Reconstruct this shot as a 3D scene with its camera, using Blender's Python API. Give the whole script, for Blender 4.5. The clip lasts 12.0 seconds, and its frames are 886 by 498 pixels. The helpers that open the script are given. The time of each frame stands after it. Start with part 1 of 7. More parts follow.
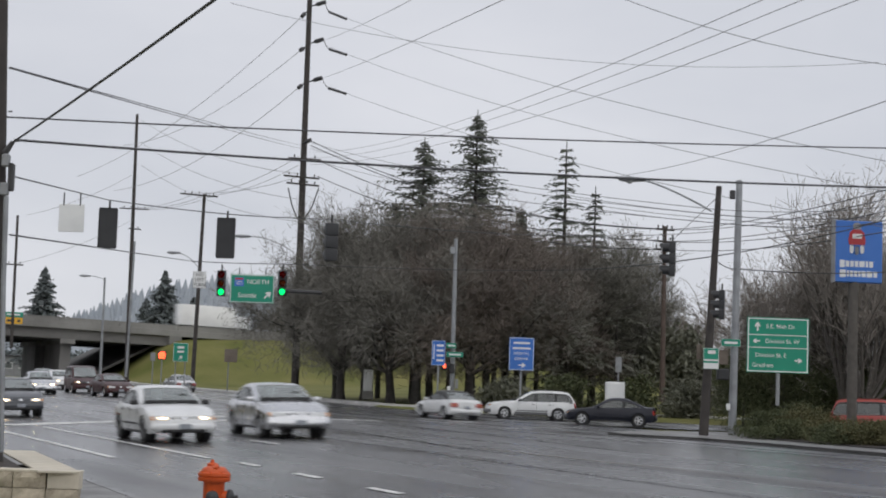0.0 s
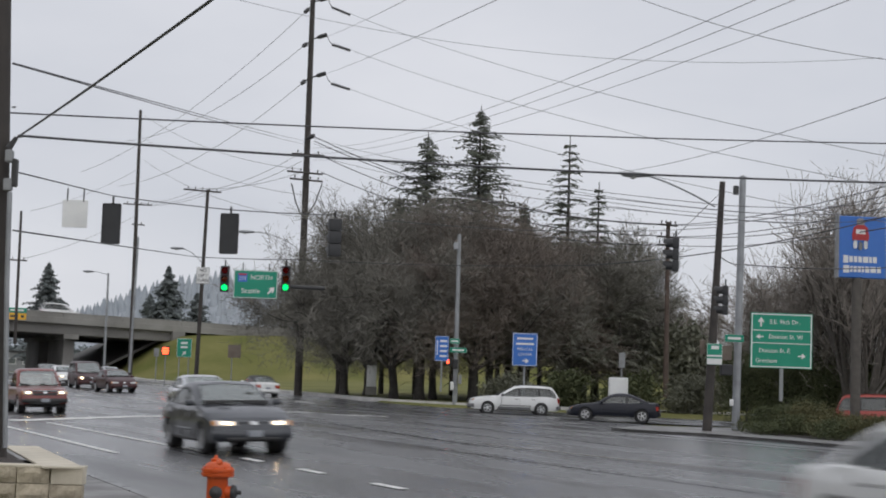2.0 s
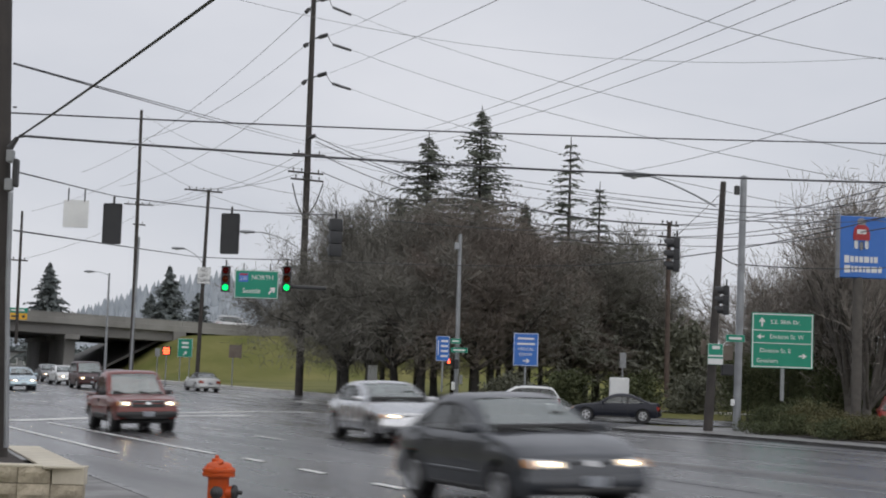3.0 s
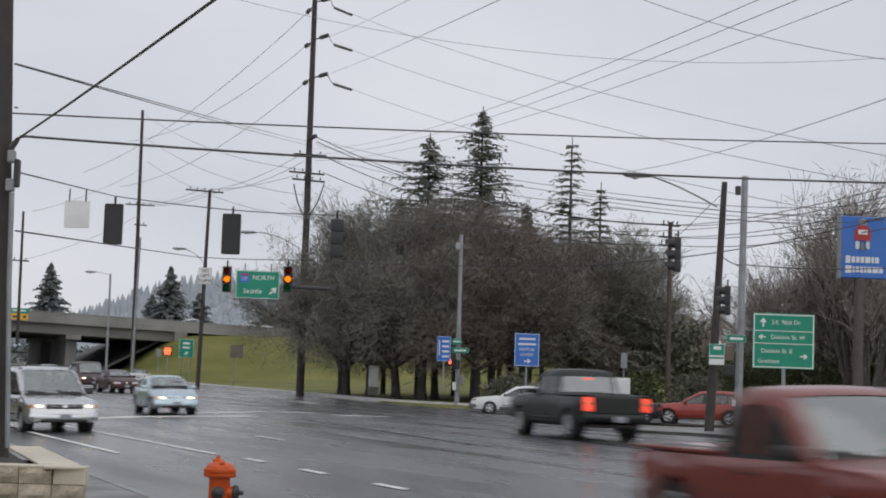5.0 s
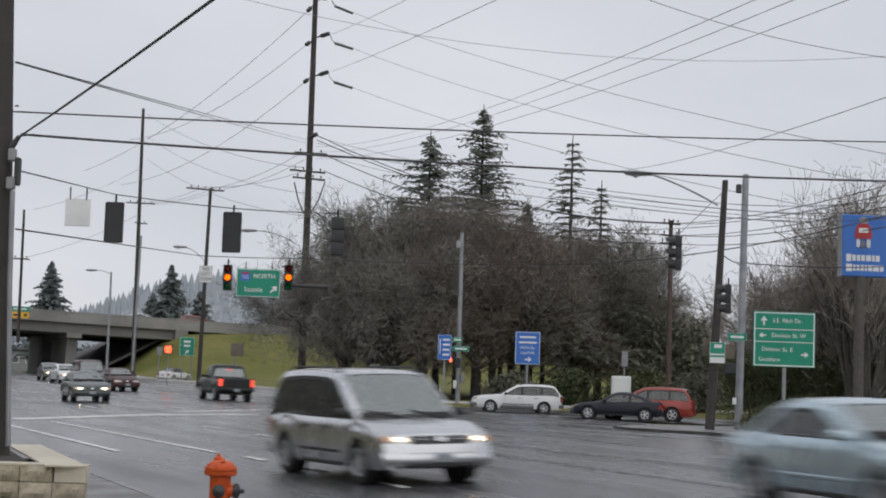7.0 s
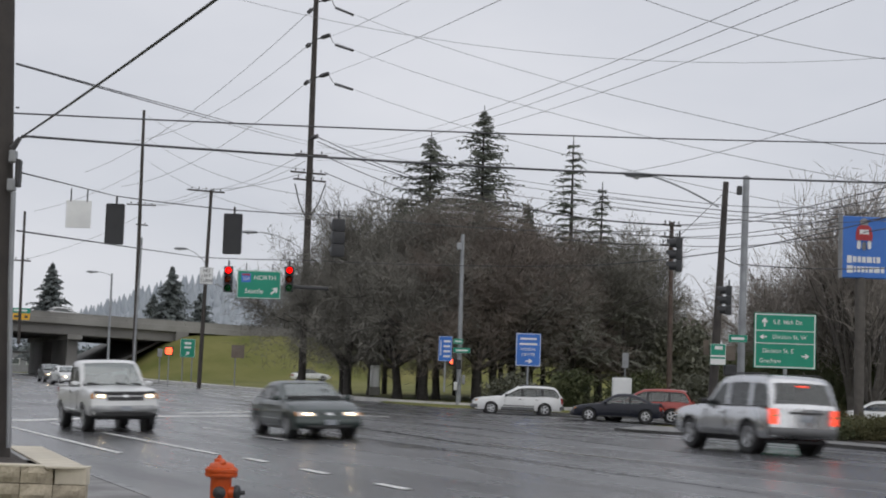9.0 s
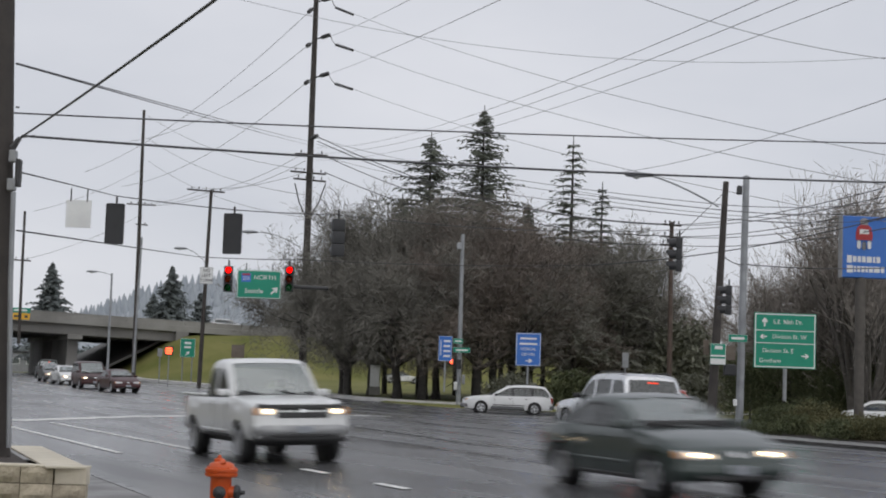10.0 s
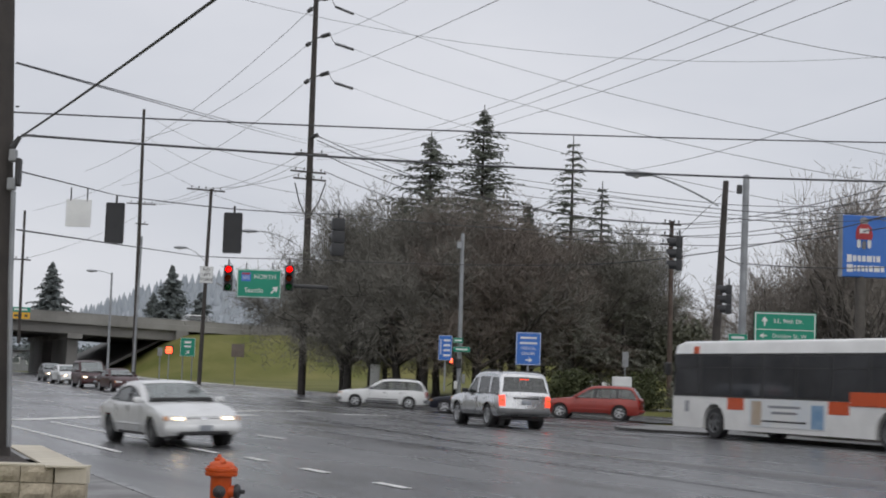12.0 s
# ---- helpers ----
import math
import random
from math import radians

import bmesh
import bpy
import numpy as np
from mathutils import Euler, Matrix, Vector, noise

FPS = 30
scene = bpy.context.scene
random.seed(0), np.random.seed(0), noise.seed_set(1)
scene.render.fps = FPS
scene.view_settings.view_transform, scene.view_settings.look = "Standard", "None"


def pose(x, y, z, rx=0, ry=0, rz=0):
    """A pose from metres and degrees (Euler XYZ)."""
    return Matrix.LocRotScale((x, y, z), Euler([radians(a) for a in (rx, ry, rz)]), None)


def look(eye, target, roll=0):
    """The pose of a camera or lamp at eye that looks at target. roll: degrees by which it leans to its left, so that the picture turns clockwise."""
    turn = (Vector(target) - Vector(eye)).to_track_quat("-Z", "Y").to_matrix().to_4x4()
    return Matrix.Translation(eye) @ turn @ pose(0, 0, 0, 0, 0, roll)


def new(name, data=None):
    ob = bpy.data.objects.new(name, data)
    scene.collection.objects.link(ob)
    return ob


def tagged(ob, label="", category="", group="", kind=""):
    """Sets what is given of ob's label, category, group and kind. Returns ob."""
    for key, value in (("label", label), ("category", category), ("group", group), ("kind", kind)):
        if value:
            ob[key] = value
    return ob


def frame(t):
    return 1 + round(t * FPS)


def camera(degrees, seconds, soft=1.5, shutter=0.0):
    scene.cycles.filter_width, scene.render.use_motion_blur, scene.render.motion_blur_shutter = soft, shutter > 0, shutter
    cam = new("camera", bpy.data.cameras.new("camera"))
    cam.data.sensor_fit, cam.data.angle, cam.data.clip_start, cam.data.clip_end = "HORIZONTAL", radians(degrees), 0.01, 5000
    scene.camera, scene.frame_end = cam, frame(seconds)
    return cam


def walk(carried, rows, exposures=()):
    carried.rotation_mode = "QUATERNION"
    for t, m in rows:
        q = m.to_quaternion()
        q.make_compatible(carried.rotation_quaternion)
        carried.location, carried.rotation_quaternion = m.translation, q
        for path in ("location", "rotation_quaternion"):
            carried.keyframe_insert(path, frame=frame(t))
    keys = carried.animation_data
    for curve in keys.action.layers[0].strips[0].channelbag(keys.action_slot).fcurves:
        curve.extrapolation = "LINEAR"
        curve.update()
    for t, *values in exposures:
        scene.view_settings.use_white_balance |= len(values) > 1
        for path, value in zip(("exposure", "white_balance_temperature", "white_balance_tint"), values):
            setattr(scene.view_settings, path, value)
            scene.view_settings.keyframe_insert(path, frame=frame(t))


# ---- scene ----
# ---------------------------------------------------------------- camera
EYE_HEIGHT, ROLL = 1.415, 1.966
cam = camera(30.26, 12.0, soft=1.9, shutter=0.95)


def shot(turn, tilt):
    """A hand-held camera on one spot: turn to the left and tilt up, in degrees."""
    return pose(0, 0, EYE_HEIGHT) @ pose(0, 0, 0, 0, 0, turn) @ pose(0, 0, 0, 90 + tilt, 0, 0) @ pose(0, 0, 0, 0, 0, ROLL)


CAMERA_ROWS = [
    (0.00, shot(-0.232, 4.903)),
    (0.25, shot(-0.194, 4.856)),
    (0.50, shot(-0.160, 4.811)),
    (1.00, shot(-0.143, 4.781)),
    (1.50, shot(-0.134, 4.763)),
    (2.00, shot(-0.119, 4.745)),
    (2.50, shot(-0.111, 4.744)),
    (3.00, shot(-0.087, 4.744)),
    (3.20, shot(-0.083, 4.744)),
    (4.80, shot(-0.051, 4.754)),
    (5.00, shot(-0.047, 4.754)),
    (5.20, shot(-0.041, 4.712)),
    (5.40, shot(-0.035, 4.633)),
    (5.50, shot(-0.035, 4.584)),
    (5.60, shot(-0.037, 4.524)),
    (5.70, shot(-0.044, 4.456)),
    (5.80, shot(-0.049, 4.347)),
    (5.90, shot(-0.055, 4.284)),
    (6.00, shot(-0.056, 4.252)),
    (6.07, shot(-0.056, 4.264)),
    (6.17, shot(-0.036, 4.613)),
    (6.30, shot(-0.033, 4.643)),
    (6.50, shot(-0.033, 4.647)),
    (7.00, shot(-0.025, 4.694)),
    (7.20, shot(-0.023, 4.702)),
    (8.80, shot(0.000, 4.749)),
    (9.00, shot(0.000, 4.749)),
    (9.50, shot(0.000, 4.741)),
    (11.50, shot(0.000, 4.741)),
    (12.00, shot(-0.001, 4.715)),
]
walk(cam, CAMERA_ROWS, exposures=[(0.0, 0.0), (12.0, 0.0)])

# ---------------------------------------------------------------- sky and sun
SUN_ELEVATION, SUN_AZIMUTH = radians(32), radians(200)
world = bpy.data.worlds.new("overcast_sky")
scene.world = world
world.use_nodes = True
wn, wl = world.node_tree.nodes, world.node_tree.links
wn.clear()
w_out = wn.new("ShaderNodeOutputWorld")
w_bg = wn.new("ShaderNodeBackground")
w_sky = wn.new("ShaderNodeTexSky")
w_sky.sky_type, w_sky.sun_disc = "NISHITA", False
w_sky.sun_elevation, w_sky.sun_rotation = SUN_ELEVATION, SUN_AZIMUTH
w_scale = wn.new("ShaderNodeVectorMath")
w_scale.operation = "SCALE"
w_scale.inputs["Scale"].default_value = 0.055
w_co = wn.new("ShaderNodeTexCoord")
w_map = wn.new("ShaderNodeMapping")
w_map.inputs["Scale"].default_value = (1.0, 1.0, 2.6)
w_cloud = wn.new("ShaderNodeTexNoise")
w_cloud.inputs["Scale"].default_value, w_cloud.inputs["Detail"].default_value = 3.2, 5.0
w_ramp = wn.new("ShaderNodeValToRGB")
w_ramp.color_ramp.elements[0].position, w_ramp.color_ramp.elements[1].position = 0.30, 0.72
w_ramp.color_ramp.elements[0].color = (0.585, 0.605, 0.665, 1)
w_ramp.color_ramp.elements[1].color = (0.715, 0.725, 0.775, 1)
w_mix = wn.new("ShaderNodeMix")
w_mix.data_type = "RGBA"
w_mix.inputs["Factor"].default_value = 0.93
wl.new(w_sky.outputs["Color"], w_scale.inputs[0])
wl.new(w_co.outputs["Generated"], w_map.inputs["Vector"])
wl.new(w_map.outputs["Vector"], w_cloud.inputs["Vector"])
wl.new(w_cloud.outputs["Fac"], w_ramp.inputs["Fac"])
wl.new(w_scale.outputs["Vector"], w_mix.inputs["A"])
wl.new(w_ramp.outputs["Color"], w_mix.inputs["B"])
wl.new(w_mix.outputs["Result"], w_bg.inputs["Color"])
wl.new(w_bg.outputs["Background"], w_out.inputs["Surface"])
w_bg.inputs["Strength"].default_value = 1.05
sun = new("sun", bpy.data.lights.new("sun", "SUN"))
sun.data.energy, sun.data.angle, sun.data.color = 1.05, radians(110), (1.0, 0.97, 0.93)
sun.matrix_world = look((0, 0, 60), (-18, 50, 0))


# ---------------------------------------------------------------- materials
def surface(name, a, b, scale=4.0, rough=(0.5, 0.7), bump=0.0, metal=0.0, fine=None, coat=0.0, spread=0.0, detail=4.0):
    """A node material that varies between two colours at two scales, with relief. spread: brightness change from piece to piece."""
    m = bpy.data.materials.new(name)
    m.use_nodes = True
    n, k = m.node_tree.nodes, m.node_tree.links
    p = n["Principled BSDF"]
    co = n.new("ShaderNodeTexCoord")
    big, small = n.new("ShaderNodeTexNoise"), n.new("ShaderNodeTexNoise")
    big.inputs["Scale"].default_value, big.inputs["Detail"].default_value = scale, detail
    small.inputs["Scale"].default_value, small.inputs["Detail"].default_value = (fine or scale * 9), 3.0
    add = n.new("ShaderNodeMath")
    add.operation = "MULTIPLY_ADD"
    add.inputs[1].default_value, add.inputs[2].default_value = 0.45, -0.22
    both = n.new("ShaderNodeMath")
    both.operation = "ADD"
    mix = n.new("ShaderNodeMix")
    mix.data_type = "RGBA"
    mix.inputs["A"].default_value, mix.inputs["B"].default_value = (*a, 1), (*b, 1)
    for t in (big, small):
        k.new(co.outputs["Object"], t.inputs["Vector"])
    stretch = n.new("ShaderNodeMapRange")
    stretch.inputs["From Min"].default_value, stretch.inputs["From Max"].default_value = 0.3, 0.7
    k.new(big.outputs["Fac"], stretch.inputs["Value"])
    k.new(small.outputs["Fac"], add.inputs[0])
    k.new(add.outputs[0], both.inputs[0])
    k.new(stretch.outputs[0], both.inputs[1])
    both.use_clamp = True
    k.new(both.outputs[0], mix.inputs["Factor"])
    colour = mix.outputs["Result"]
    if spread:
        info, hsv, rng = n.new("ShaderNodeObjectInfo"), n.new("ShaderNodeHueSaturation"), n.new("ShaderNodeMapRange")
        rng.inputs["To Min"].default_value, rng.inputs["To Max"].default_value = 1 - spread, 1 + spread
        k.new(info.outputs["Random"], rng.inputs["Value"])
        k.new(rng.outputs[0], hsv.inputs["Value"])
        k.new(colour, hsv.inputs["Color"])
        colour = hsv.outputs["Color"]
    k.new(colour, p.inputs["Base Color"])
    r = n.new("ShaderNodeMapRange")
    r.inputs["To Min"].default_value, r.inputs["To Max"].default_value = rough
    k.new(both.outputs[0], r.inputs["Value"])
    k.new(r.outputs[0], p.inputs["Roughness"])
    p.inputs["Metallic"].default_value = metal
    p.inputs["Coat Weight"].default_value = coat
    p.inputs["Coat Roughness"].default_value = 0.06
    if bump:
        bp = n.new("ShaderNodeBump")
        bp.inputs["Strength"].default_value, bp.inputs["Distance"].default_value = bump, 0.02
        k.new(small.outputs["Fac"], bp.inputs["Height"])
        k.new(bp.outputs[0], p.inputs["Normal"])
    return m


def paint(name, c, metal=0.0, rough=0.3):
    return surface(name, c, tuple(v * 0.86 for v in c), 1.3, (rough, rough + 0.12), metal=metal, coat=0.6, fine=14)


def glow(name, c, strength, base=(0.3, 0.3, 0.3)):
    m = bpy.data.materials.new(name)
    m.use_nodes = True
    p = m.node_tree.nodes["Principled BSDF"]
    p.inputs["Base Color"].default_value = (*base, 1)
    p.inputs["Roughness"].default_value = 0.2
    p.inputs["Emission Color"].default_value, p.inputs["Emission Strength"].default_value = (*c, 1), strength
    return m


def lens_glass(name, c):
    """Coloured signal glass that lets the lamp behind it through."""
    m = bpy.data.materials.new(name)
    m.use_nodes = True
    n, k = m.node_tree.nodes, m.node_tree.links
    n.remove(n["Principled BSDF"])
    t, gl, mx = n.new("ShaderNodeBsdfTransparent"), n.new("ShaderNodeBsdfGlossy"), n.new("ShaderNodeMixShader")
    t.inputs["Color"].default_value = (*c, 1)
    gl.inputs["Roughness"].default_value = 0.15
    mx.inputs["Fac"].default_value = 0.03
    k.new(t.outputs[0], mx.inputs[1])
    k.new(gl.outputs[0], mx.inputs[2])
    k.new(mx.outputs[0], n["Material Output"].inputs["Surface"])
    return m


def clear_glass(name, tint, ior, film):
    """Tinted pane: what lies behind it shows through, under a film of rain (film: its share) and a sheen that grows towards grazing views."""
    m = bpy.data.materials.new(name)
    m.use_nodes = True
    n, k = m.node_tree.nodes, m.node_tree.links
    n.remove(n["Principled BSDF"])
    t, gl, mx, fr, nz = n.new("ShaderNodeBsdfTransparent"), n.new("ShaderNodeBsdfGlossy"), n.new("ShaderNodeMixShader"), n.new("ShaderNodeFresnel"), n.new("ShaderNodeTexNoise")
    t.inputs["Color"].default_value = (*tint, 1)
    fr.inputs["IOR"].default_value = ior
    nz.inputs["Scale"].default_value = 5.0
    r, co = n.new("ShaderNodeMapRange"), n.new("ShaderNodeTexCoord")
    r.inputs["To Min"].default_value, r.inputs["To Max"].default_value = 0.02, 0.22
    k.new(co.outputs["Object"], nz.inputs["Vector"])
    k.new(nz.outputs["Fac"], r.inputs["Value"])
    k.new(r.outputs[0], gl.inputs["Roughness"])
    k.new(fr.outputs[0], mx.inputs["Fac"])
    wet, rain = n.new("ShaderNodeMixShader"), n.new("ShaderNodeBsdfDiffuse")
    rain.inputs["Color"].default_value = (0.60, 0.68, 0.66, 1)
    wet.inputs["Fac"].default_value = film
    k.new(t.outputs[0], wet.inputs[1])
    k.new(rain.outputs[0], wet.inputs[2])
    k.new(wet.outputs[0], mx.inputs[1])
    k.new(gl.outputs[0], mx.inputs[2])
    k.new(mx.outputs[0], n["Material Output"].inputs["Surface"])
    return m


def wet_asphalt():
    m = surface("wet_asphalt", (0.052, 0.053, 0.057), (0.103, 0.103, 0.106), 0.22, (0.19, 0.38), 0.25, fine=38, detail=6)
    n, k = m.node_tree.nodes, m.node_tree.links
    p = n["Principled BSDF"]
    co, mp, streak, r = n.new("ShaderNodeTexCoord"), n.new("ShaderNodeMapping"), n.new("ShaderNodeTexNoise"), n.new("ShaderNodeMapRange")
    mp.inputs["Rotation"].default_value = (0, 0, radians(68.5))
    mp2 = n.new("ShaderNodeMapping")
    mp2.inputs["Scale"].default_value = (0.07, 0.62, 1)
    k.new(mp.outputs[0], mp2.inputs["Vector"])
    streak.inputs["Scale"].default_value, streak.inputs["Detail"].default_value = 1.0, 5.0
    r.inputs["From Min"].default_value, r.inputs["From Max"].default_value = 0.35, 0.68
    r.inputs["To Min"].default_value, r.inputs["To Max"].default_value = 0.17, 0.38
    k.new(co.outputs["Object"], mp.inputs["Vector"])
    k.new(mp2.outputs[0], streak.inputs["Vector"])
    k.new(streak.outputs["Fac"], r.inputs["Value"])
    k.new(r.outputs[0], p.inputs["Roughness"])
    return m


ASPHALT = wet_asphalt()
TAR = surface("tar_seam", (0.012, 0.012, 0.013), (0.02, 0.02, 0.02), 3, (0.2, 0.4))
LINE_PAINT = surface("worn_line_paint", (0.78, 0.78, 0.76), (0.50, 0.50, 0.49), 2.5, (0.4, 0.6), 0.1, fine=30)
GRASS = surface("winter_grass", (0.098, 0.112, 0.026), (0.188, 0.176, 0.066), 0.16, (0.85, 0.97), 0.6, fine=2.2, detail=8)
CONCRETE = surface("weathered_concrete", (0.30, 0.29, 0.27), (0.20, 0.195, 0.185), 0.5, (0.6, 0.85), 0.2, fine=9)
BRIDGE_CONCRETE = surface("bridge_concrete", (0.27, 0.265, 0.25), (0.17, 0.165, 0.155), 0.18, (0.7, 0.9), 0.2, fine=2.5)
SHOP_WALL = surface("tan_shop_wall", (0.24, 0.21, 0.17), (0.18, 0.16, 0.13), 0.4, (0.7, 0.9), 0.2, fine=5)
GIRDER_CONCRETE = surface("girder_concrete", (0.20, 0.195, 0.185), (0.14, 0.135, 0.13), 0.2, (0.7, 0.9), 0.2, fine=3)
# Concrete coloured dark to stand for the shade under the bridge deck.
SHADED_CONCRETE = surface("shaded_concrete", (0.075, 0.073, 0.07), (0.11, 0.107, 0.10), 0.3, (0.7, 0.9), 0.2, fine=3)
KERB = surface("wet_kerb", (0.60, 0.59, 0.57), (0.44, 0.435, 0.425), 1.2, (0.4, 0.7), 0.1)
VERGE_PATH = surface("damp_concrete_path", (0.42, 0.41, 0.39), (0.30, 0.295, 0.285), 0.9, (0.5, 0.8), 0.1)
PAVEMENT = surface("wet_pavement", (0.19, 0.185, 0.18), (0.13, 0.128, 0.125), 0.8, (0.3, 0.6), 0.1)
WOOD_POLE = surface("creosote_wood", (0.036, 0.031, 0.029), (0.066, 0.058, 0.053), 2.5, (0.7, 0.9), 0.4, fine=20)
WOOD_BROWN = surface("brown_wood_pole", (0.105, 0.074, 0.060), (0.075, 0.055, 0.047), 2.5, (0.7, 0.9), 0.4, fine=20)
GALVANISED = surface("galvanised_steel", (0.33, 0.345, 0.36), (0.25, 0.26, 0.275), 2.0, (0.4, 0.6), metal=0.4)
DARK_METAL = surface("dark_metal", (0.03, 0.03, 0.032), (0.045, 0.045, 0.047), 3, (0.4, 0.6))
SIGNAL_BLACK = surface("signal_housing_black", (0.02, 0.021, 0.024), (0.032, 0.033, 0.036), 3, (0.45, 0.6))
WIRE = surface("weathered_wire", (0.045, 0.046, 0.05), (0.07, 0.07, 0.075), 3, (0.5, 0.7))
WIRE_THIN = surface("bare_conductor", (0.21, 0.215, 0.225), (0.27, 0.275, 0.285), 3, (0.4, 0.6), metal=0.3)
SIGN_GREEN = surface("green_sign_sheet", (0.004, 0.27, 0.17), (0.004, 0.24, 0.15), 1, (0.35, 0.5))
SIGN_BLUE = surface("blue_sign_sheet", (0.04, 0.17, 0.56), (0.035, 0.15, 0.5), 1, (0.35, 0.5))
SIGN_WHITE = surface("white_sign_sheet", (0.78, 0.79, 0.78), (0.68, 0.69, 0.69), 1, (0.35, 0.5))
SIGN_AMBER = surface("amber_sign_sheet", (0.75, 0.42, 0.03), (0.68, 0.37, 0.025), 1, (0.35, 0.5))
SIGN_RED = surface("red_sign_paint", (0.42, 0.03, 0.035), (0.36, 0.025, 0.03), 1, (0.35, 0.5))
SIGN_BROWN = surface("weathered_sign_back", (0.20, 0.165, 0.13), (0.15, 0.12, 0.10), 2, (0.5, 0.7))
SIGN_BACK = surface("grey_sign_back", (0.30, 0.31, 0.32), (0.22, 0.225, 0.23), 2, (0.45, 0.6), metal=0.3)
HYDRANT = surface("orange_hydrant_paint", (0.62, 0.095, 0.012), (0.50, 0.07, 0.010), 6, (0.32, 0.5), 0.1, fine=40)
BLOCK = surface("split_face_block", (0.52, 0.455, 0.345), (0.31, 0.27, 0.205), 7, (0.75, 0.95), 1.0, fine=26, spread=0.14)
CAP = surface("smooth_cap_stone", (0.60, 0.55, 0.44), (0.50, 0.45, 0.36), 3, (0.5, 0.7), 0.15, spread=0.06)
BARK_MULCH = surface("dark_bark_mulch", (0.03, 0.022, 0.018), (0.06, 0.05, 0.045), 8, (0.7, 0.95), 1.0, fine=40)
BARK = surface("wet_bark", (0.048, 0.045, 0.042), (0.080, 0.075, 0.070), 4, (0.7, 0.9), 0.3)
# Twig and pale bark tones are raised to include a veil of haze.
TWIG = surface("bare_twigs", (0.150, 0.145, 0.128), (0.220, 0.210, 0.186), 0.5, (0.8, 0.95))
TWIG_RED = surface("reddish_twigs", (0.195, 0.164, 0.142), (0.160, 0.140, 0.124), 0.5, (0.8, 0.95))
BARK_PALE = surface("pale_bark", (0.090, 0.083, 0.076), (0.130, 0.120, 0.108), 4, (0.7, 0.9), 0.3)
CEDAR = surface("cedar_boughs", (0.130, 0.134, 0.110), (0.190, 0.190, 0.160), 0.6, (0.8, 0.95))
TWIG_PALE = surface("hazed_bare_twigs", (0.27, 0.245, 0.22), (0.21, 0.19, 0.17), 0.5, (0.8, 0.95))
# Conifer and evergreen colours also have the greyish veil painted in.
NEEDLE = surface("hazed_conifer_needles", (0.098, 0.110, 0.090), (0.142, 0.153, 0.125), 0.8, (0.7, 0.9))
# Needles for far trees, with distance haze mixed into a paler blue-grey.
NEEDLE_FAR_HAZE = surface("distant_conifer_haze", (0.14, 0.162, 0.162), (0.19, 0.21, 0.21), 0.3, (0.8, 0.95))
EVERGREEN = surface("hazed_evergreen_leaves", (0.125, 0.130, 0.098), (0.17, 0.172, 0.132), 0.8, (0.6, 0.85))
OLIVE_LEAF = surface("olive_shrub_leaves", (0.075, 0.074, 0.036), (0.125, 0.115, 0.058), 1.2, (0.7, 0.9))
SHRUB = surface("shrub_leaves", (0.055, 0.068, 0.034), (0.10, 0.108, 0.056), 1.2, (0.6, 0.85))
for leaf in (NEEDLE, NEEDLE_FAR_HAZE, EVERGREEN, SHRUB, OLIVE_LEAF, TWIG, TWIG_RED, TWIG_PALE, BARK, BARK_PALE, CEDAR, GRASS):
    leaf.node_tree.nodes["Principled BSDF"].inputs["Specular IOR Level"].default_value = 0.15
NEAR_KERB_STONE = surface("dark_wet_kerb", (0.12, 0.12, 0.122), (0.19, 0.19, 0.19), 1.6, (0.25, 0.5), 0.1)
# Ridge colour carries the haze: pale blue-grey in place of dark woods.
HILL_HAZE = surface("hill_haze_in_colour", (0.30, 0.33, 0.36), (0.34, 0.37, 0.40), 0.02, (0.9, 1.0), fine=0.2)
TYRE = surface("tyre_rubber", (0.016, 0.016, 0.017), (0.028, 0.028, 0.029), 5, (0.5, 0.7))
RIM = surface("alloy_rim", (0.68, 0.69, 0.71), (0.55, 0.56, 0.58), 5, (0.25, 0.4), metal=0.7)
STEEL_RIM = surface("dull_wheel_cover", (0.20, 0.205, 0.21), (0.13, 0.135, 0.14), 5, (0.35, 0.5), metal=0.4)
CAR_GLASS = clear_glass("tinted_car_glass", (0.36, 0.40, 0.39), 1.85, 0.05)
WINDSHIELD = clear_glass("wet_windshield", (0.74, 0.83, 0.80), 2.6, 0.24)
BUS_GLASS = surface("dark_bus_glass", (0.030, 0.033, 0.038), (0.060, 0.062, 0.068), 0.7, (0.05, 0.16))
SEAT_CLOTH = surface("grey_seat_cloth", (0.055, 0.055, 0.058), (0.085, 0.085, 0.088), 3, (0.8, 0.95))
TRIM = surface("black_plastic_trim", (0.018, 0.018, 0.019), (0.03, 0.03, 0.031), 4, (0.45, 0.6))
BUMPER_STEEL = surface("dull_bumper_steel", (0.36, 0.365, 0.37), (0.26, 0.265, 0.27), 3, (0.38, 0.5), metal=0.5)
CHROME = surface("chrome", (0.6, 0.61, 0.62), (0.5, 0.51, 0.52), 4, (0.12, 0.25), metal=0.9)
PLATE = surface("plate_plain", (0.30, 0.32, 0.35), (0.25, 0.27, 0.30), 4, (0.4, 0.5))
HEAD_ON = glow("headlight_on", (1.0, 0.70, 0.36), 1.5, (0.8, 0.8, 0.8))
BULB_ON = glow("headlight_bulb_on", (1.0, 0.70, 0.36), 34.0, (0.8, 0.8, 0.8))
CLADDING = surface("grey_plastic_cladding", (0.135, 0.138, 0.142), (0.10, 0.103, 0.107), 2, (0.45, 0.6))
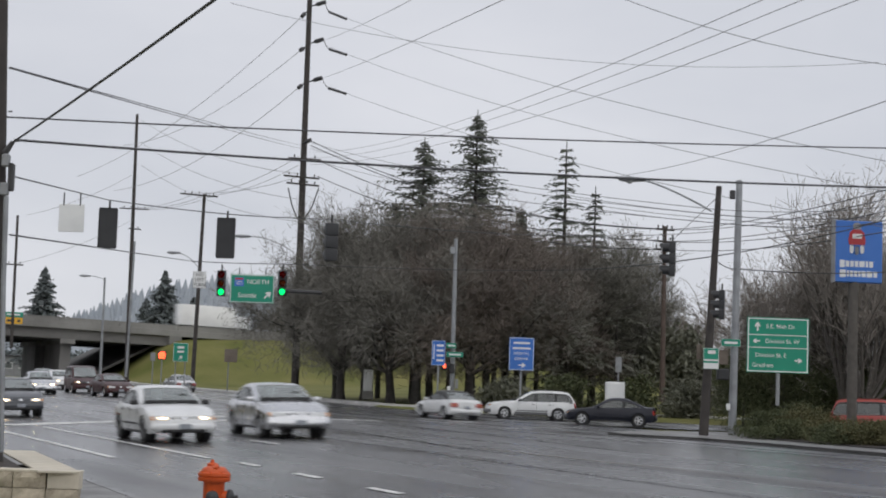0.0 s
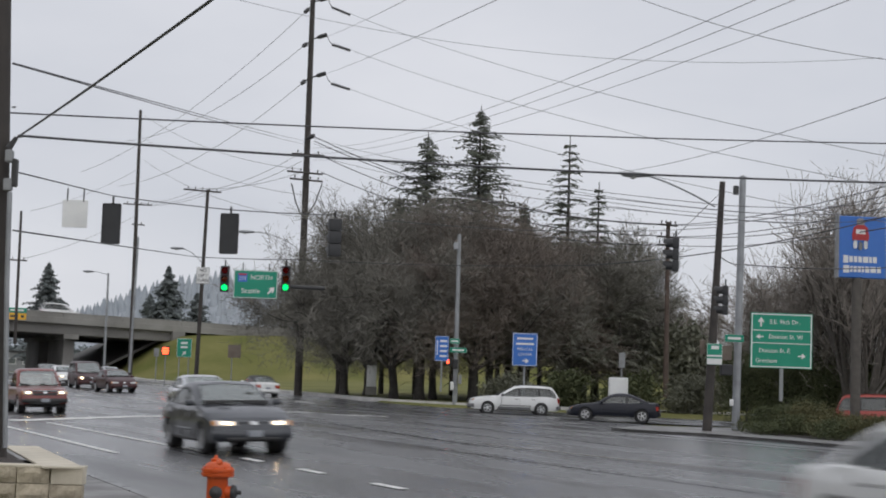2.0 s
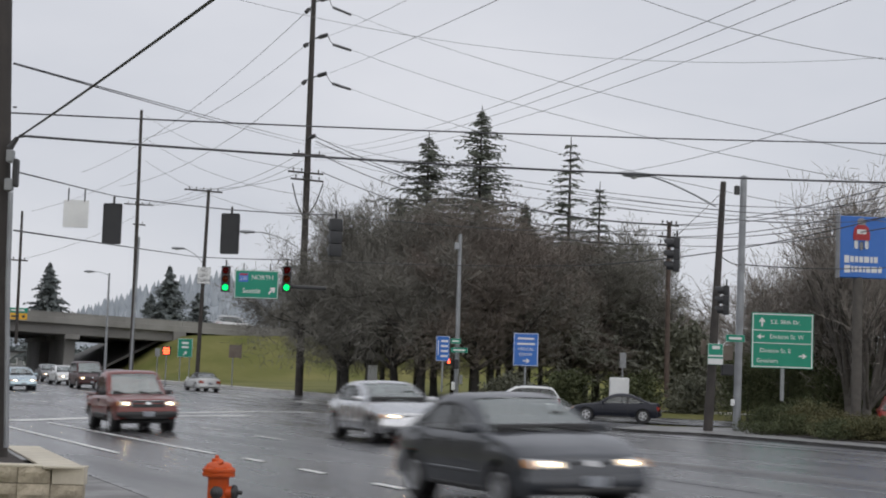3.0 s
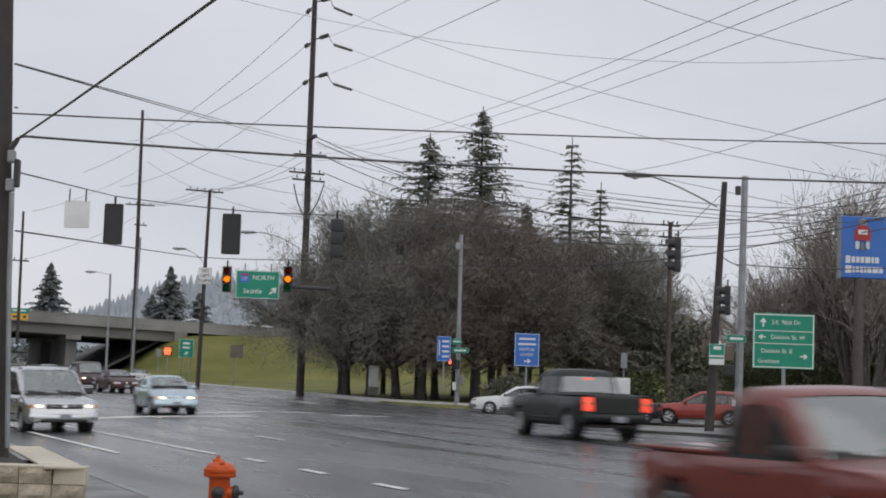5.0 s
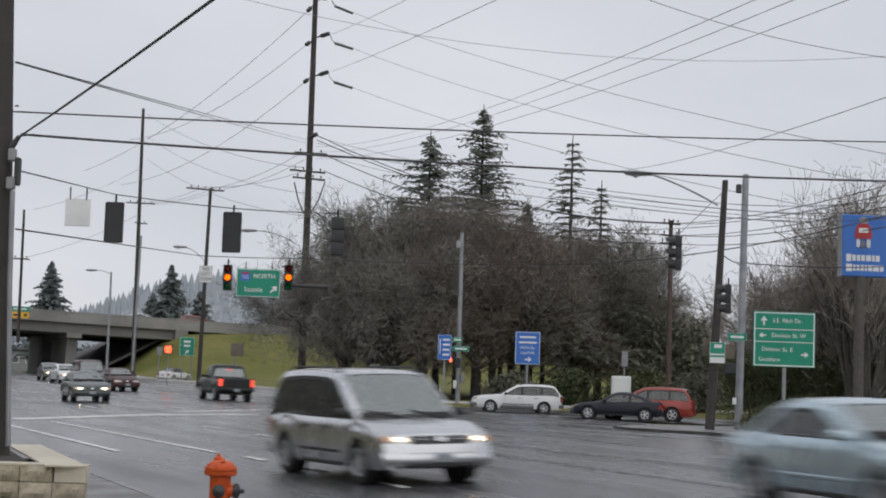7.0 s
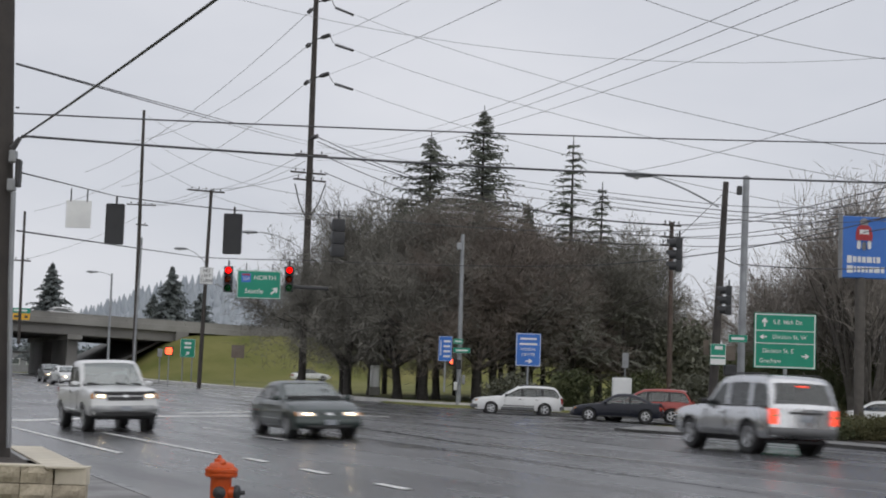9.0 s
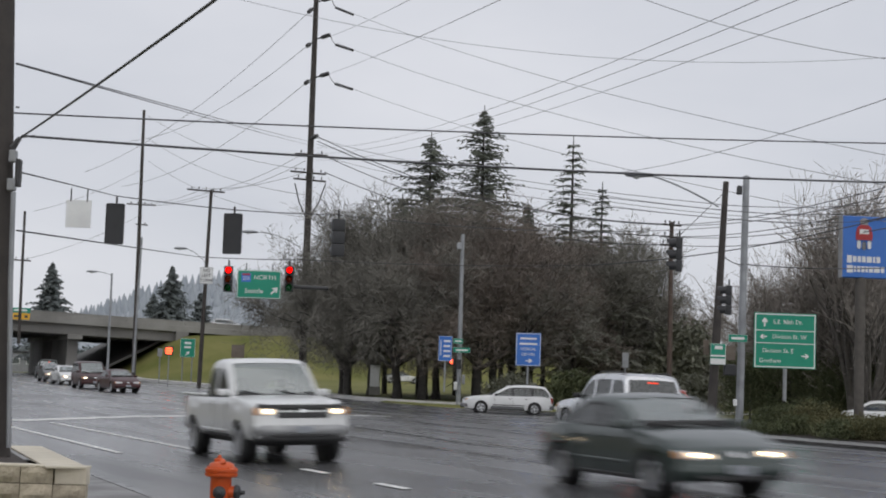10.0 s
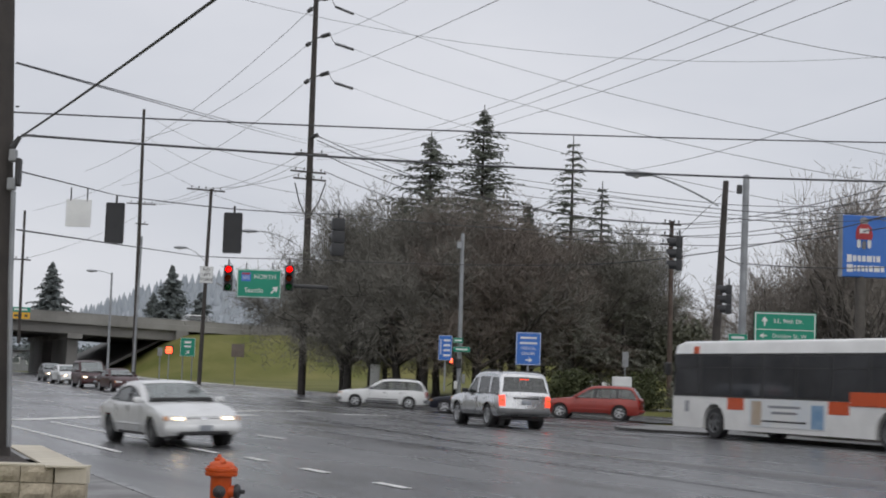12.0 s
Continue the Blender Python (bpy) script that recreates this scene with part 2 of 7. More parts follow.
HEAD_OFF = surface("clear_headlight", (0.55, 0.56, 0.56), (0.42, 0.43, 0.43), 4, (0.08, 0.2), coat=0.5)
AMBER_LAMP = surface("amber_lamp", (0.55, 0.24, 0.06), (0.45, 0.19, 0.05), 4, (0.15, 0.25), coat=0.5)
TAIL_ON = glow("tail_light_on", (1.0, 0.09, 0.04), 1.3, (0.4, 0.02, 0.02))
TAIL_OFF = surface("tail_light_red", (0.34, 0.02, 0.018), (0.26, 0.015, 0.014), 4, (0.12, 0.25), coat=0.5)
LAMP_LIT = glow("signal_lamp_lit", (1.0, 1.0, 1.0), 2.6, (0.9, 0.9, 0.9))
LED_RED = glow("red_led", (1.0, 0.10, 0.03), 4.0, (0.3, 0.02, 0.02))
LENS_RED, LENS_AMBER, LENS_GREEN = lens_glass("red_lens", (0.95, 0.035, 0.02)), lens_glass("amber_lens", (1.0, 0.36, 0.02)), lens_glass("green_lens", (0.03, 0.85, 0.36))


# ---------------------------------------------------------------- mesh helpers
def finish(me, smooth):
    if smooth:
        me.polygons.foreach_set("use_smooth", [True] * len(me.polygons))
        me.set_sharp_from_angle(angle=radians(smooth))
    me.update()
    return me


def part(name, bm, material, parent=None, label="", smooth=0, m=None):
    """Link a bmesh as ONE mesh object, under a thing or under a part."""
    me = bpy.data.meshes.new(name)
    bmesh.ops.recalc_face_normals(bm, faces=bm.faces)
    bm.to_mesh(me)
    bm.free()
    me.materials.append(material)
    ob = new(name, finish(me, smooth))
    ob.parent = parent
    if m is not None:
        ob.matrix_basis = m
    return tagged(ob, label)


def raw(name, verts, faces, material, parent=None, label="", smooth=0):
    me = bpy.data.meshes.new(name)
    me.from_pydata([tuple(v) for v in verts], [], faces)
    me.materials.append(material)
    ob = new(name, finish(me, smooth))
    ob.parent = parent
    return tagged(ob, label)


def thing(name, label, category, m=None, group="", kind=""):
    ob = new(name)
    ob.empty_display_size = 0.3
    if m is not None:
        ob.matrix_basis = m
    return tagged(ob, label, category, group, kind)


def box(bm, c, s, bevel=0.0, m=None, seg=1):
    r = bmesh.ops.create_cube(bm, size=1.0)["verts"]
    bmesh.ops.scale(bm, vec=s, verts=r)
    bmesh.ops.translate(bm, vec=c, verts=r)
    if bevel:
        e = list({e for v in r for e in v.link_edges})
        b = bmesh.ops.bevel(bm, geom=e, offset=bevel, segments=seg, affect="EDGES", profile=0.6)
        r = list({v for f in b["faces"] for v in f.verts} | {v for v in r if v.is_valid})
    if m is not None:
        bmesh.ops.transform(bm, matrix=m, verts=[v for v in r if v.is_valid])
    return bm


def tube(bm, pts, radii, seg=8, caps=True):
    """A round bar through the points."""
    pts = [Vector(p) for p in pts]
    rings = []
    for i, p in enumerate(pts):
        d = (pts[min(i + 1, len(pts) - 1)] - pts[max(i - 1, 0)]).normalized()
        a = d.cross(Vector((0, 0, 1)))
        if a.length < 0.05:
            a = d.cross(Vector((1, 0, 0)))
        a.normalize()
        b = d.cross(a)
        r = radii[i] if isinstance(radii, (list, tuple)) else radii
        rings.append([bm.verts.new(p + (a * math.cos(q) + b * math.sin(q)) * r) for q in (2 * math.pi * j / seg for j in range(seg))])
    for u, v in zip(rings, rings[1:]):
        for j in range(seg):
            bm.faces.new((u[j], u[(j + 1) % seg], v[(j + 1) % seg], v[j]))
    if caps:
        bm.faces.new(rings[0][::-1])
        bm.faces.new(rings[-1])
    return bm


def lathe(bm, profile, seg=24, m=None):
    """Turn (radius, height) pairs about z."""
    rings = [[bm.verts.new((r * math.cos(q), r * math.sin(q), z)) for q in (2 * math.pi * j / seg for j in range(seg))] for r, z in profile]
    for u, v in zip(rings, rings[1:]):
        for j in range(seg):
            bm.faces.new((u[j], u[(j + 1) % seg], v[(j + 1) % seg], v[j]))
    bm.faces.new(rings[0][::-1])
    bm.faces.new(rings[-1])
    if m is not None:
        bmesh.ops.transform(bm, matrix=m, verts=[v for r in rings for v in r])
    return bm


def bar(name, pts, radii, material, parent=None, label="", seg=8):
    return part(name, tube(bmesh.new(), pts, radii, seg), material, parent, label, smooth=40)


def lettering(text, size, material, parent, m, name="lettering"):
    """Words as a thin mesh: centred on the origin of m, in its xy plane."""
    cu = bpy.data.curves.new(name, "FONT")
    cu.body, cu.size, cu.align_x, cu.align_y, cu.extrude = text, size, "CENTER", "CENTER", 0.004
    tmp = new("lettering_source", cu)
    me = bpy.data.meshes.new_from_object(tmp.evaluated_get(bpy.context.evaluated_depsgraph_get()))
    bpy.data.objects.remove(tmp)
    me.materials.clear()
    me.materials.append(material)
    ob = new(name, me)
    ob.parent = parent
    ob.matrix_basis = m
    return ob


# ---------------------------------------------------------------- the lie of the land
ROAD_HEADING = radians(-68.5)
UX, UY = math.cos(ROAD_HEADING), math.sin(ROAD_HEADING)
FAR_KERB, NEAR_KERB = -36.0, -4.45


def to_road(x, y):
    """Distance along the road (growing towards the eye) and across it."""
    return x * UX + y * UY, x * UY - y * UX


def from_road(a, l):
    return a * UX + l * UY, a * UY - l * UX


def ramp(v, lo, hi):
    t = min(1.0, max(0.0, (v - lo) / (hi - lo)))
    return t * t * (3 - 2 * t)


def road_z(x, y):
    a, l = to_road(x, y)
    return float(np.interp(l, (-60, -34, -20, -13, -7, -3), (-0.15, -0.05, 0.13, 0, -0.2, -0.28))) + 0.008 * min(140.0, max(0.0, y - 80))


def land_z(x, y):
    a, l = to_road(x, y)
    z = road_z(x, y)
    if FAR_KERB - 0.2 < l < NEAR_KERB + 0.1:
        return z - 0.12
    if l >= NEAR_KERB:
        return z + 0.09 + 6.4 * ramp(-a, 196, 206) * ramp(l, 2, 12) * (1 - ramp(-a, 240, 275))
    side_street = 1.0 - ramp(-l, 47, 50) if a > -92 else 0.0
    bank = 5.5 * ramp(-a, 178, 203) * ramp(-l, 36, 46) * (1 - ramp(-a, 240, 275))
    return z + 0.10 * (1 - side_street) - 0.06 * side_street + bank + 0.6 * ramp(-l, 40, 60) * ramp(-a, 100, 150)


# ---------------------------------------------------------------- ground, road, kerbs
def grid_sheet(name, alongs, lats, height, material):
    verts, faces = [], []
    for a in alongs:
        for l in lats:
            x, y = from_road(a, l)
            verts.append((x, y, height(x, y)))
    n = len(lats)
    for i in range(len(alongs) - 1):
        for j in range(n - 1):
            q = i * n + j
            faces.append((q, q + 1, q + n + 1, q + n))
    ob = raw(name, verts, faces, material, smooth=60)
    if ob.data.polygons[0].normal.z < 0:
        ob.data.flip_normals()
    return ob


def ground():
    alongs = [200, 120, 80, 60, 40, 20, 0] + list(range(-10, -176, -6)) + list(range(-176, -212, -2)) + [-220, -230, -240, -248, -256, -264, -275, -300, -330, -450, -700, -1100, -1800, -3000]
    lats = [-1600, -900, -500, -300, -200, -150, -120, -100, -85, -75, -68, -62, -57, -53, -50, -48.5, -47, -45, -43, -41, -39, -37.5, -36.3, -36.1, -20, -4.5, -4.3, -3, -1, 2, 4, 6, 8, 10, 12, 20, 40, 90, 200, 500, 1200]
    tagged(grid_sheet("ground", alongs, lats, land_z, GRASS), "winter grass verge rising to a freeway embankment", "ground", kind="structure")


def roads():
    alongs = [160, 100, 60] + list(range(50, -170, -5)) + [-180, -200, -230, -270, -330]
    lats = [-36.1, -34, -30, -26, -23, -20, -17, -15, -13, -11, -9, -7, -5.5, NEAR_KERB]
    tagged(grid_sheet("road", alongs, lats, road_z, ASPHALT), "wide wet asphalt road with worn lane lines", "road", kind="structure")
    # side street that comes in from behind the hedges
    verts, faces = [], []
    for i in range(24):
        cx = -6 + 86 * i / 23
        cy = float(np.interp(cx, (-6, 8, 20, 34, 80), (92.5, 86.5, 80.0, 76.5, 71.0)))
        w = float(np.interp(cx, (-6, 8, 20, 80), (11.0, 8.2, 4.6, 4.2)))
        for s in (-1, -0.5, 0, 0.5, 1):
            x, y = cx + 0.24 * s * w, cy + 0.97 * s * w
            verts.append((x, y, (max(road_z(x, y), land_z(x, y)) if cx > 9 else road_z(x, y)) + 0.012))
    for i in range(23):
        for j in range(4):
            q = i * 5 + j
            faces.append((q, q + 5, q + 6, q + 1))
    tagged(raw("side_road", verts, faces, ASPHALT, smooth=60), "wet asphalt side street joining the main road", "road", kind="structure")
    # pavement on the camera's side
    tagged(grid_sheet("pavement", [60] + list(range(40, -150, -8)), [NEAR_KERB + 0.16, -2.6], lambda x, y: road_z(x, y) + 0.135, PAVEMENT),
           "wet concrete pavement beside the road", "pavement", kind="structure")


def kerb(name, pts, label, w=0.16, h=0.14, stone=None):
    """A kerb stone line with a rounded upper edge along ground points."""
    prof = [(0, -0.2), (0, h - 0.02), (0.02, h), (w, h), (w, -0.2)]
    verts, faces = [], []
    n = len(pts)
    for i, (x, y) in enumerate(pts):
        x0, y0 = pts[max(i - 1, 0)]
        x1, y1 = pts[min(i + 1, n - 1)]
        d = Vector((x1 - x0, y1 - y0, 0)).normalized()
        s = Vector((-d.y, d.x, 0))
        for u, z in prof:
            verts.append((x + s.x * u, y + s.y * u, road_z(x, y) + z))
    for i in range(n - 1):
        for j in range(4):
            q = i * 5 + j
            faces.append((q, q + 1, q + 6, q + 5))
    tagged(raw(name, verts, faces, stone or KERB, smooth=40), label, "kerb", kind="structure")


def kerbs():
    kerb("kerb_near", [from_road(a, NEAR_KERB) for a in range(30, -160, -6)], "dark wet concrete kerb of the pavement", stone=NEAR_KERB_STONE)
    far = [from_road(a, FAR_KERB) for a in range(-230, -100, 6)] + [from_road(-100, -36.5), from_road(-96, -38.2), from_road(-93, -41), from_road(-91.5, -46), from_road(-90, -60)]
    tagged(grid_sheet("verge_path", list(range(-232, -96, 8)), [FAR_KERB - 0.15, FAR_KERB - 1.5], lambda x, y: max(land_z(*from_road(to_road(x, y)[0], -37.6)) + 0.03, road_z(x, y) + 0.15 + 0.05 * (FAR_KERB - to_road(x, y)[1])), VERGE_PATH), "narrow wet concrete path along the verge", "pavement", kind="structure")
    kerb("kerb_far", far, "pale concrete kerb along the grass bank", h=0.24)


def stripe(points, w, m=LINE_PAINT, name="lane_line", label="worn white lane line on wet asphalt", lift=0.012):
    fine = [points[0]]
    for p, q in zip(points, points[1:]):
        k = max(1, int(math.dist(p, q) / 0.8))
        fine += [(p[0] + (q[0] - p[0]) * i / k, p[1] + (q[1] - p[1]) * i / k) for i in range(1, k + 1)]
    points = fine
    verts, faces = [], []
    n = len(points)
    for i, (x, y) in enumerate(points):
        x0, y0 = points[max(i - 1, 0)]
        x1, y1 = points[min(i + 1, n - 1)]
        d = Vector((x1 - x0, y1 - y0, 0)).normalized()
        for s in (-0.5, 0.5):
            px, py = x - d.y * s * w, y + d.x * s * w
            verts.append((px, py, road_z(px, py) + lift))
    for i in range(n - 1):
        q = 2 * i
        faces.append((q, q + 2, q + 3, q + 1))
    ob = raw(name, verts, faces, m)
    if ob.data.polygons[0].normal.z < 0:
        ob.data.flip_normals()
    return tagged(ob, label, "road marking", "road markings", "structure")


def along_line(l0, l1, a0, a1, n=12):
    return [from_road(a0 + (a1 - a0) * i / n, l0 + (l1 - l0) * i / n) for i in range(n + 1)]


def road_markings():
    stripe(along_line(-5.9, -6.4, -53, -34), 0.16)
    stripe(along_line(-7.65, -8.25, -52.2, -33.2), 0.15)
    for a in (-31.5, -27.9, -24.2, -20.4, -16.6, -13):
        stripe(along_line(-8.42 - 0.02 * (a + 31), -8.46 - 0.02 * (a + 31), a, a + 1.3, 3), 0.17)
    for a in (-47.0, -41.2):
        stripe(along_line(-11.25, -11.35, a, a + 2.4, 3), 0.14)
    for a in (-70, -82, -94, -106, -118):
        stripe(along_line(-11.6, -11.6, a, a + 3, 3), 0.11)
        stripe(along_line(-15.2, -15.2, a, a + 3, 3), 0.11)
    # stop bar and crossing lines
    stripe([(-13.68, 53.00), (-10.51, 57.45), (-6.63, 59.76)], 1.3)
    stripe([(-10.01, 61.62), (-7.16, 66.44), (-4.86, 66.17)], 0.9)
    stripe([(-3.98, 63.16), (-2.93, 63.84), (-1.85, 64.27)], 1.0)
    stripe([(-9.01, 95.59), (-8.09, 96.33), (-6.88, 93.37)], 0.8)
    for i in range(7):
        l = -24.5 - i * 1.15
        stripe(along_line(l, l - 0.5, -55.5 - 1.4 * i, -54.9 - 1.4 * i, 2), 0.32)
    # left-turn lane line beside the queue
    stripe(along_line(-17.3, -17.3, -150, -66, 20), 0.12)
    # double yellow line worn to dark seams, and crack seals
    stripe(along_line(-16.7, -15.1, -55, -36, 18), 0.13, TAR, "tar_seam", "dark tar seam on wet asphalt")
    stripe(along_line(-15.1, -16.0, -36, -8, 18), 0.06, TAR, "tar_seam", "dark tar seam on wet asphalt")
    stripe(along_line(-15.5, -16.35, -36, -8, 18), 0.07, SIGN_BROWN, "centre_line", "worn yellowish centre line on wet asphalt")
    stripe(along_line(-20.4, -18.6, -58, -34, 14), 0.09, TAR, "tar_seam", "dark tar seam on wet asphalt")
    stripe(along_line(-13.6, -13.2, -44, -20, 14), 0.06, TAR, "tar_seam", "dark tar seam on wet asphalt")


def corner_island():
    """The raised corner with poles and hedges."""
    edge = [(6.2, 57.6), (6.6, 56.0), (7.6, 55.0), (9.0, 54.3), (10.7, 49.4), (12.15, 44.2), (14.6, 37.0), (20, 22), (26, 6)]
    back = [(60, 6), (60, 66), (22, 72), (14, 70.5), (8.5, 66)]
    verts, faces = [], []
    loop = edge + back
    for x, y in loop:
        verts.append((x, y, road_z(x, y) + 0.095))
    for x, y in loop:
        verts.append((x, y, road_z(x, y) - 0.2))
    n = len(loop)
    faces.append(list(range(n)))
    for i in range(n):
        faces.append((i, (i + 1) % n, n + (i + 1) % n, n + i))
    tagged(raw("corner_pavement", verts, faces, PAVEMENT), "raised wet concrete street corner with a planted strip", "pavement", kind="structure")
    kerb("kerb_corner", (edge)[::-1], "rounded wet concrete corner kerb", w=-0.16, h=0.10, stone=PAVEMENT)
    verts = [(x, y, road_z(x, y) + 0.13) for x, y in ((11.2, 58.5), (13.2, 50), (17, 38), (58, 20), (58, 64), (20, 68), (13, 66))]
    tagged(raw("planting_bed", verts, [tuple(range(7))], BARK_MULCH), "dark planting bed under the hedges", "planting bed", kind="structure")


ground()
roads()
kerbs()
road_markings()
corner_island()


# ---------------------------------------------------------------- vehicles
# per kind: upper outline of the lower body from the rear to the front as (share of length, height), and the cab:
# base rear, roof rear, roof front, base front (shares of length), belt height
SHAPES = {
    "sedan": ([(-0.5, 0.30), (-0.503, 0.55), (-0.494, 0.80), (-0.47, 0.92), (-0.33, 0.98), (0.20, 0.965), (0.31, 0.90), (0.41, 0.80), (0.475, 0.69), (0.497, 0.57), (0.503, 0.42), (0.49, 0.22)],
              (-0.40, -0.205, 0.005, 0.235), 0.945, (-0.30, 0.315)),
    "coupe": ([(-0.5, 0.30), (-0.503, 0.55), (-0.494, 0.82), (-0.475, 0.94), (-0.38, 0.95), (0.17, 0.89), (0.40, 0.76), (0.475, 0.66), (0.497, 0.55), (0.503, 0.42), (0.49, 0.22)],
              (-0.44, -0.19, 0.02, 0.20), 0.87, (-0.31, 0.305)),
    "wagon": ([(-0.5, 0.32), (-0.503, 0.60), (-0.497, 0.90), (-0.48, 0.98), (-0.3, 0.97), (0.19, 0.95), (0.41, 0.84), (0.48, 0.75), (0.498, 0.62), (0.503, 0.45), (0.49, 0.26)],
              (-0.488, -0.405, 0.0, 0.215), 0.93, (-0.285, 0.30)),
    "suv": ([(-0.5, 0.42), (-0.503, 0.70), (-0.497, 1.0), (-0.485, 1.06), (-0.3, 1.06), (0.20, 1.06), (0.41, 0.98), (0.485, 0.90), (0.498, 0.75), (0.505, 0.55), (0.49, 0.36)],
            (-0.49, -0.435, 0.01, 0.195), 1.02, (-0.285, 0.30)),
    "minivan": ([(-0.5, 0.32), (-0.503, 0.60), (-0.497, 0.95), (-0.485, 1.02), (-0.3, 1.02), (0.27, 1.0), (0.42, 0.86), (0.485, 0.76), (0.498, 0.64), (0.505, 0.45), (0.49, 0.26)],
                (-0.49, -0.415, 0.065, 0.295), 0.97, (-0.295, 0.315)),
    "pickup": ([(-0.5, 0.45), (-0.503, 0.70), (-0.50, 1.02), (-0.49, 1.06), (-0.12, 1.06), (0.19, 1.08), (0.40, 1.02), (0.485, 0.95), (0.498, 0.80), (0.507, 0.55), (0.49, 0.40)],
               (-0.165, -0.125, 0.055, 0.21), 1.04, (-0.30, 0.315)),
}


def body_mesh(kind, L, W, zs, lift, wheel_r):
    """The lower body: sections along the car with rounded flanks, a curved nose and tail, and open wheel arches."""
    outline, cab, belt, wheels = SHAPES[kind]
    ox, oz = [x * L for x, _ in outline], [z * zs + lift for _, z in outline]
    # the rising and falling ends become steep ramps so that each place along the car has one height
    tx = [ox[0] + 0.02 * k * 0.5 for k in range(3)] + ox[3:-3] + [ox[-3] + 0.0, ox[-2] - 0.006, ox[-2]]
    tz = [oz[0], oz[1], oz[2]] + oz[3:-3] + [oz[-3], oz[-2], oz[-2] - 0.05]
    z0, ra, half = (0.36 if kind in ("pickup", "suv") else 0.24) * zs + lift, wheel_r * 1.15, 0.5 * W
    mid = belt * zs + lift
    stations = {}

    def ground_edge(x):
        for w in wheels:
            d = abs(x - w * L)
            if d < ra:
                return max(z0, wheel_r + math.sqrt(ra * ra - d * d))
        end = max(0.0, abs(x) / (0.5 * L) - 0.90) / 0.10
        return z0 + 0.03 * end

    xs = set(tx) | {(-0.5 + k / 22) * L for k in range(1, 22)}
    for w in wheels:
        xs |= {w * L + ra * math.cos(math.pi * k / 12) for k in range(13)} | {w * L + s * (ra + 0.004) for s in (1, -1)}
    bm, rows = bmesh.new(), []
    for x in sorted(xs):
        reach = min(0.16, max(0.0, 0.455 * L - abs(x)))
        zt, zb = sum(float(np.interp(x + reach * q / 3, tx, tz)) for q in range(-3, 4)) / 7, ground_edge(x)
        zb = min(zb, zt - 0.05)
        end = max(0.0, abs(x) / (0.5 * L) - 0.70) / 0.30
        w = half * (1 - 0.07 * end ** 2.4)
        flare = max((1 - (abs(x - q * L) / (ra * 1.5)) ** 2) for q in wheels)
        sec = []
        for f in (0, 0.14, 0.30, 0.46, 0.62, 0.76, 0.88):
            z = zb + (zt - zb) * f
            h = (z - z0) / (mid - z0)
            y = w * (1 - 0.17 * (h - 0.48) ** 2 - (0.035 if h < 0.12 else 0)) + 0.018 * max(0.0, flare) * (f < 0.5)
            sec.append((y, z))
        y1 = sec[-1][0]
        dz = zt - sec[-1][1]
        sec += [(y1 - 0.03 * W * 0.5, sec[-1][1] + dz * 0.62), (y1 - 0.10 * W * 0.5, sec[-1][1] + dz * 0.95), (y1 * 0.62, zt + 0.012), (y1 * 0.30, zt + 0.022), (0.0, zt + 0.025)]
        ring = []
        for s, pts in ((1, sec), (-1, sec[-2::-1])):
            for y, z in pts:
                bow = 0.15 * end * (y / half) ** 2
                ring.append(bm.verts.new((x - math.copysign(bow, x), s * y, z)))
        rows.append(ring)
    n = len(rows[0])
    for u, v in zip(rows, rows[1:]):
        for k in range(n - 1):
            bm.faces.new((u[k], u[k + 1], v[k + 1], v[k]))
    bm.faces.new(rows[0])
    bm.faces.new(rows[-1][::-1])
    return bm


def bumper(x, sign_x, W, z, h, depth=0.14, curve=1.0):
    """A bar that follows the curve of the nose or tail."""
    bm, rows = bmesh.new(), []
    for k in range(11):
        f = -1 + 0.2 * k
        y = f * W * 0.475
        xe = x - sign_x * (0.15 * f * f * 0.95 + 0.05 * abs(f) ** 6) * curve
        sec = ((0.0, -0.5), (0.75, -0.45), (1.0, -0.2), (1.0, 0.2), (0.75, 0.45), (0.0, 0.5))
        rows.append([bm.verts.new((xe + sign_x * (a - 0.75) * depth, y, z + b * h)) for a, b in sec])
    for u, v in zip(rows, rows[1:]):
        for k in range(5):
            bm.faces.new((u[k], u[k + 1], v[k + 1], v[k]))
    bm.faces.new(rows[0])
    bm.faces.new(rows[-1][::-1])
    return bm


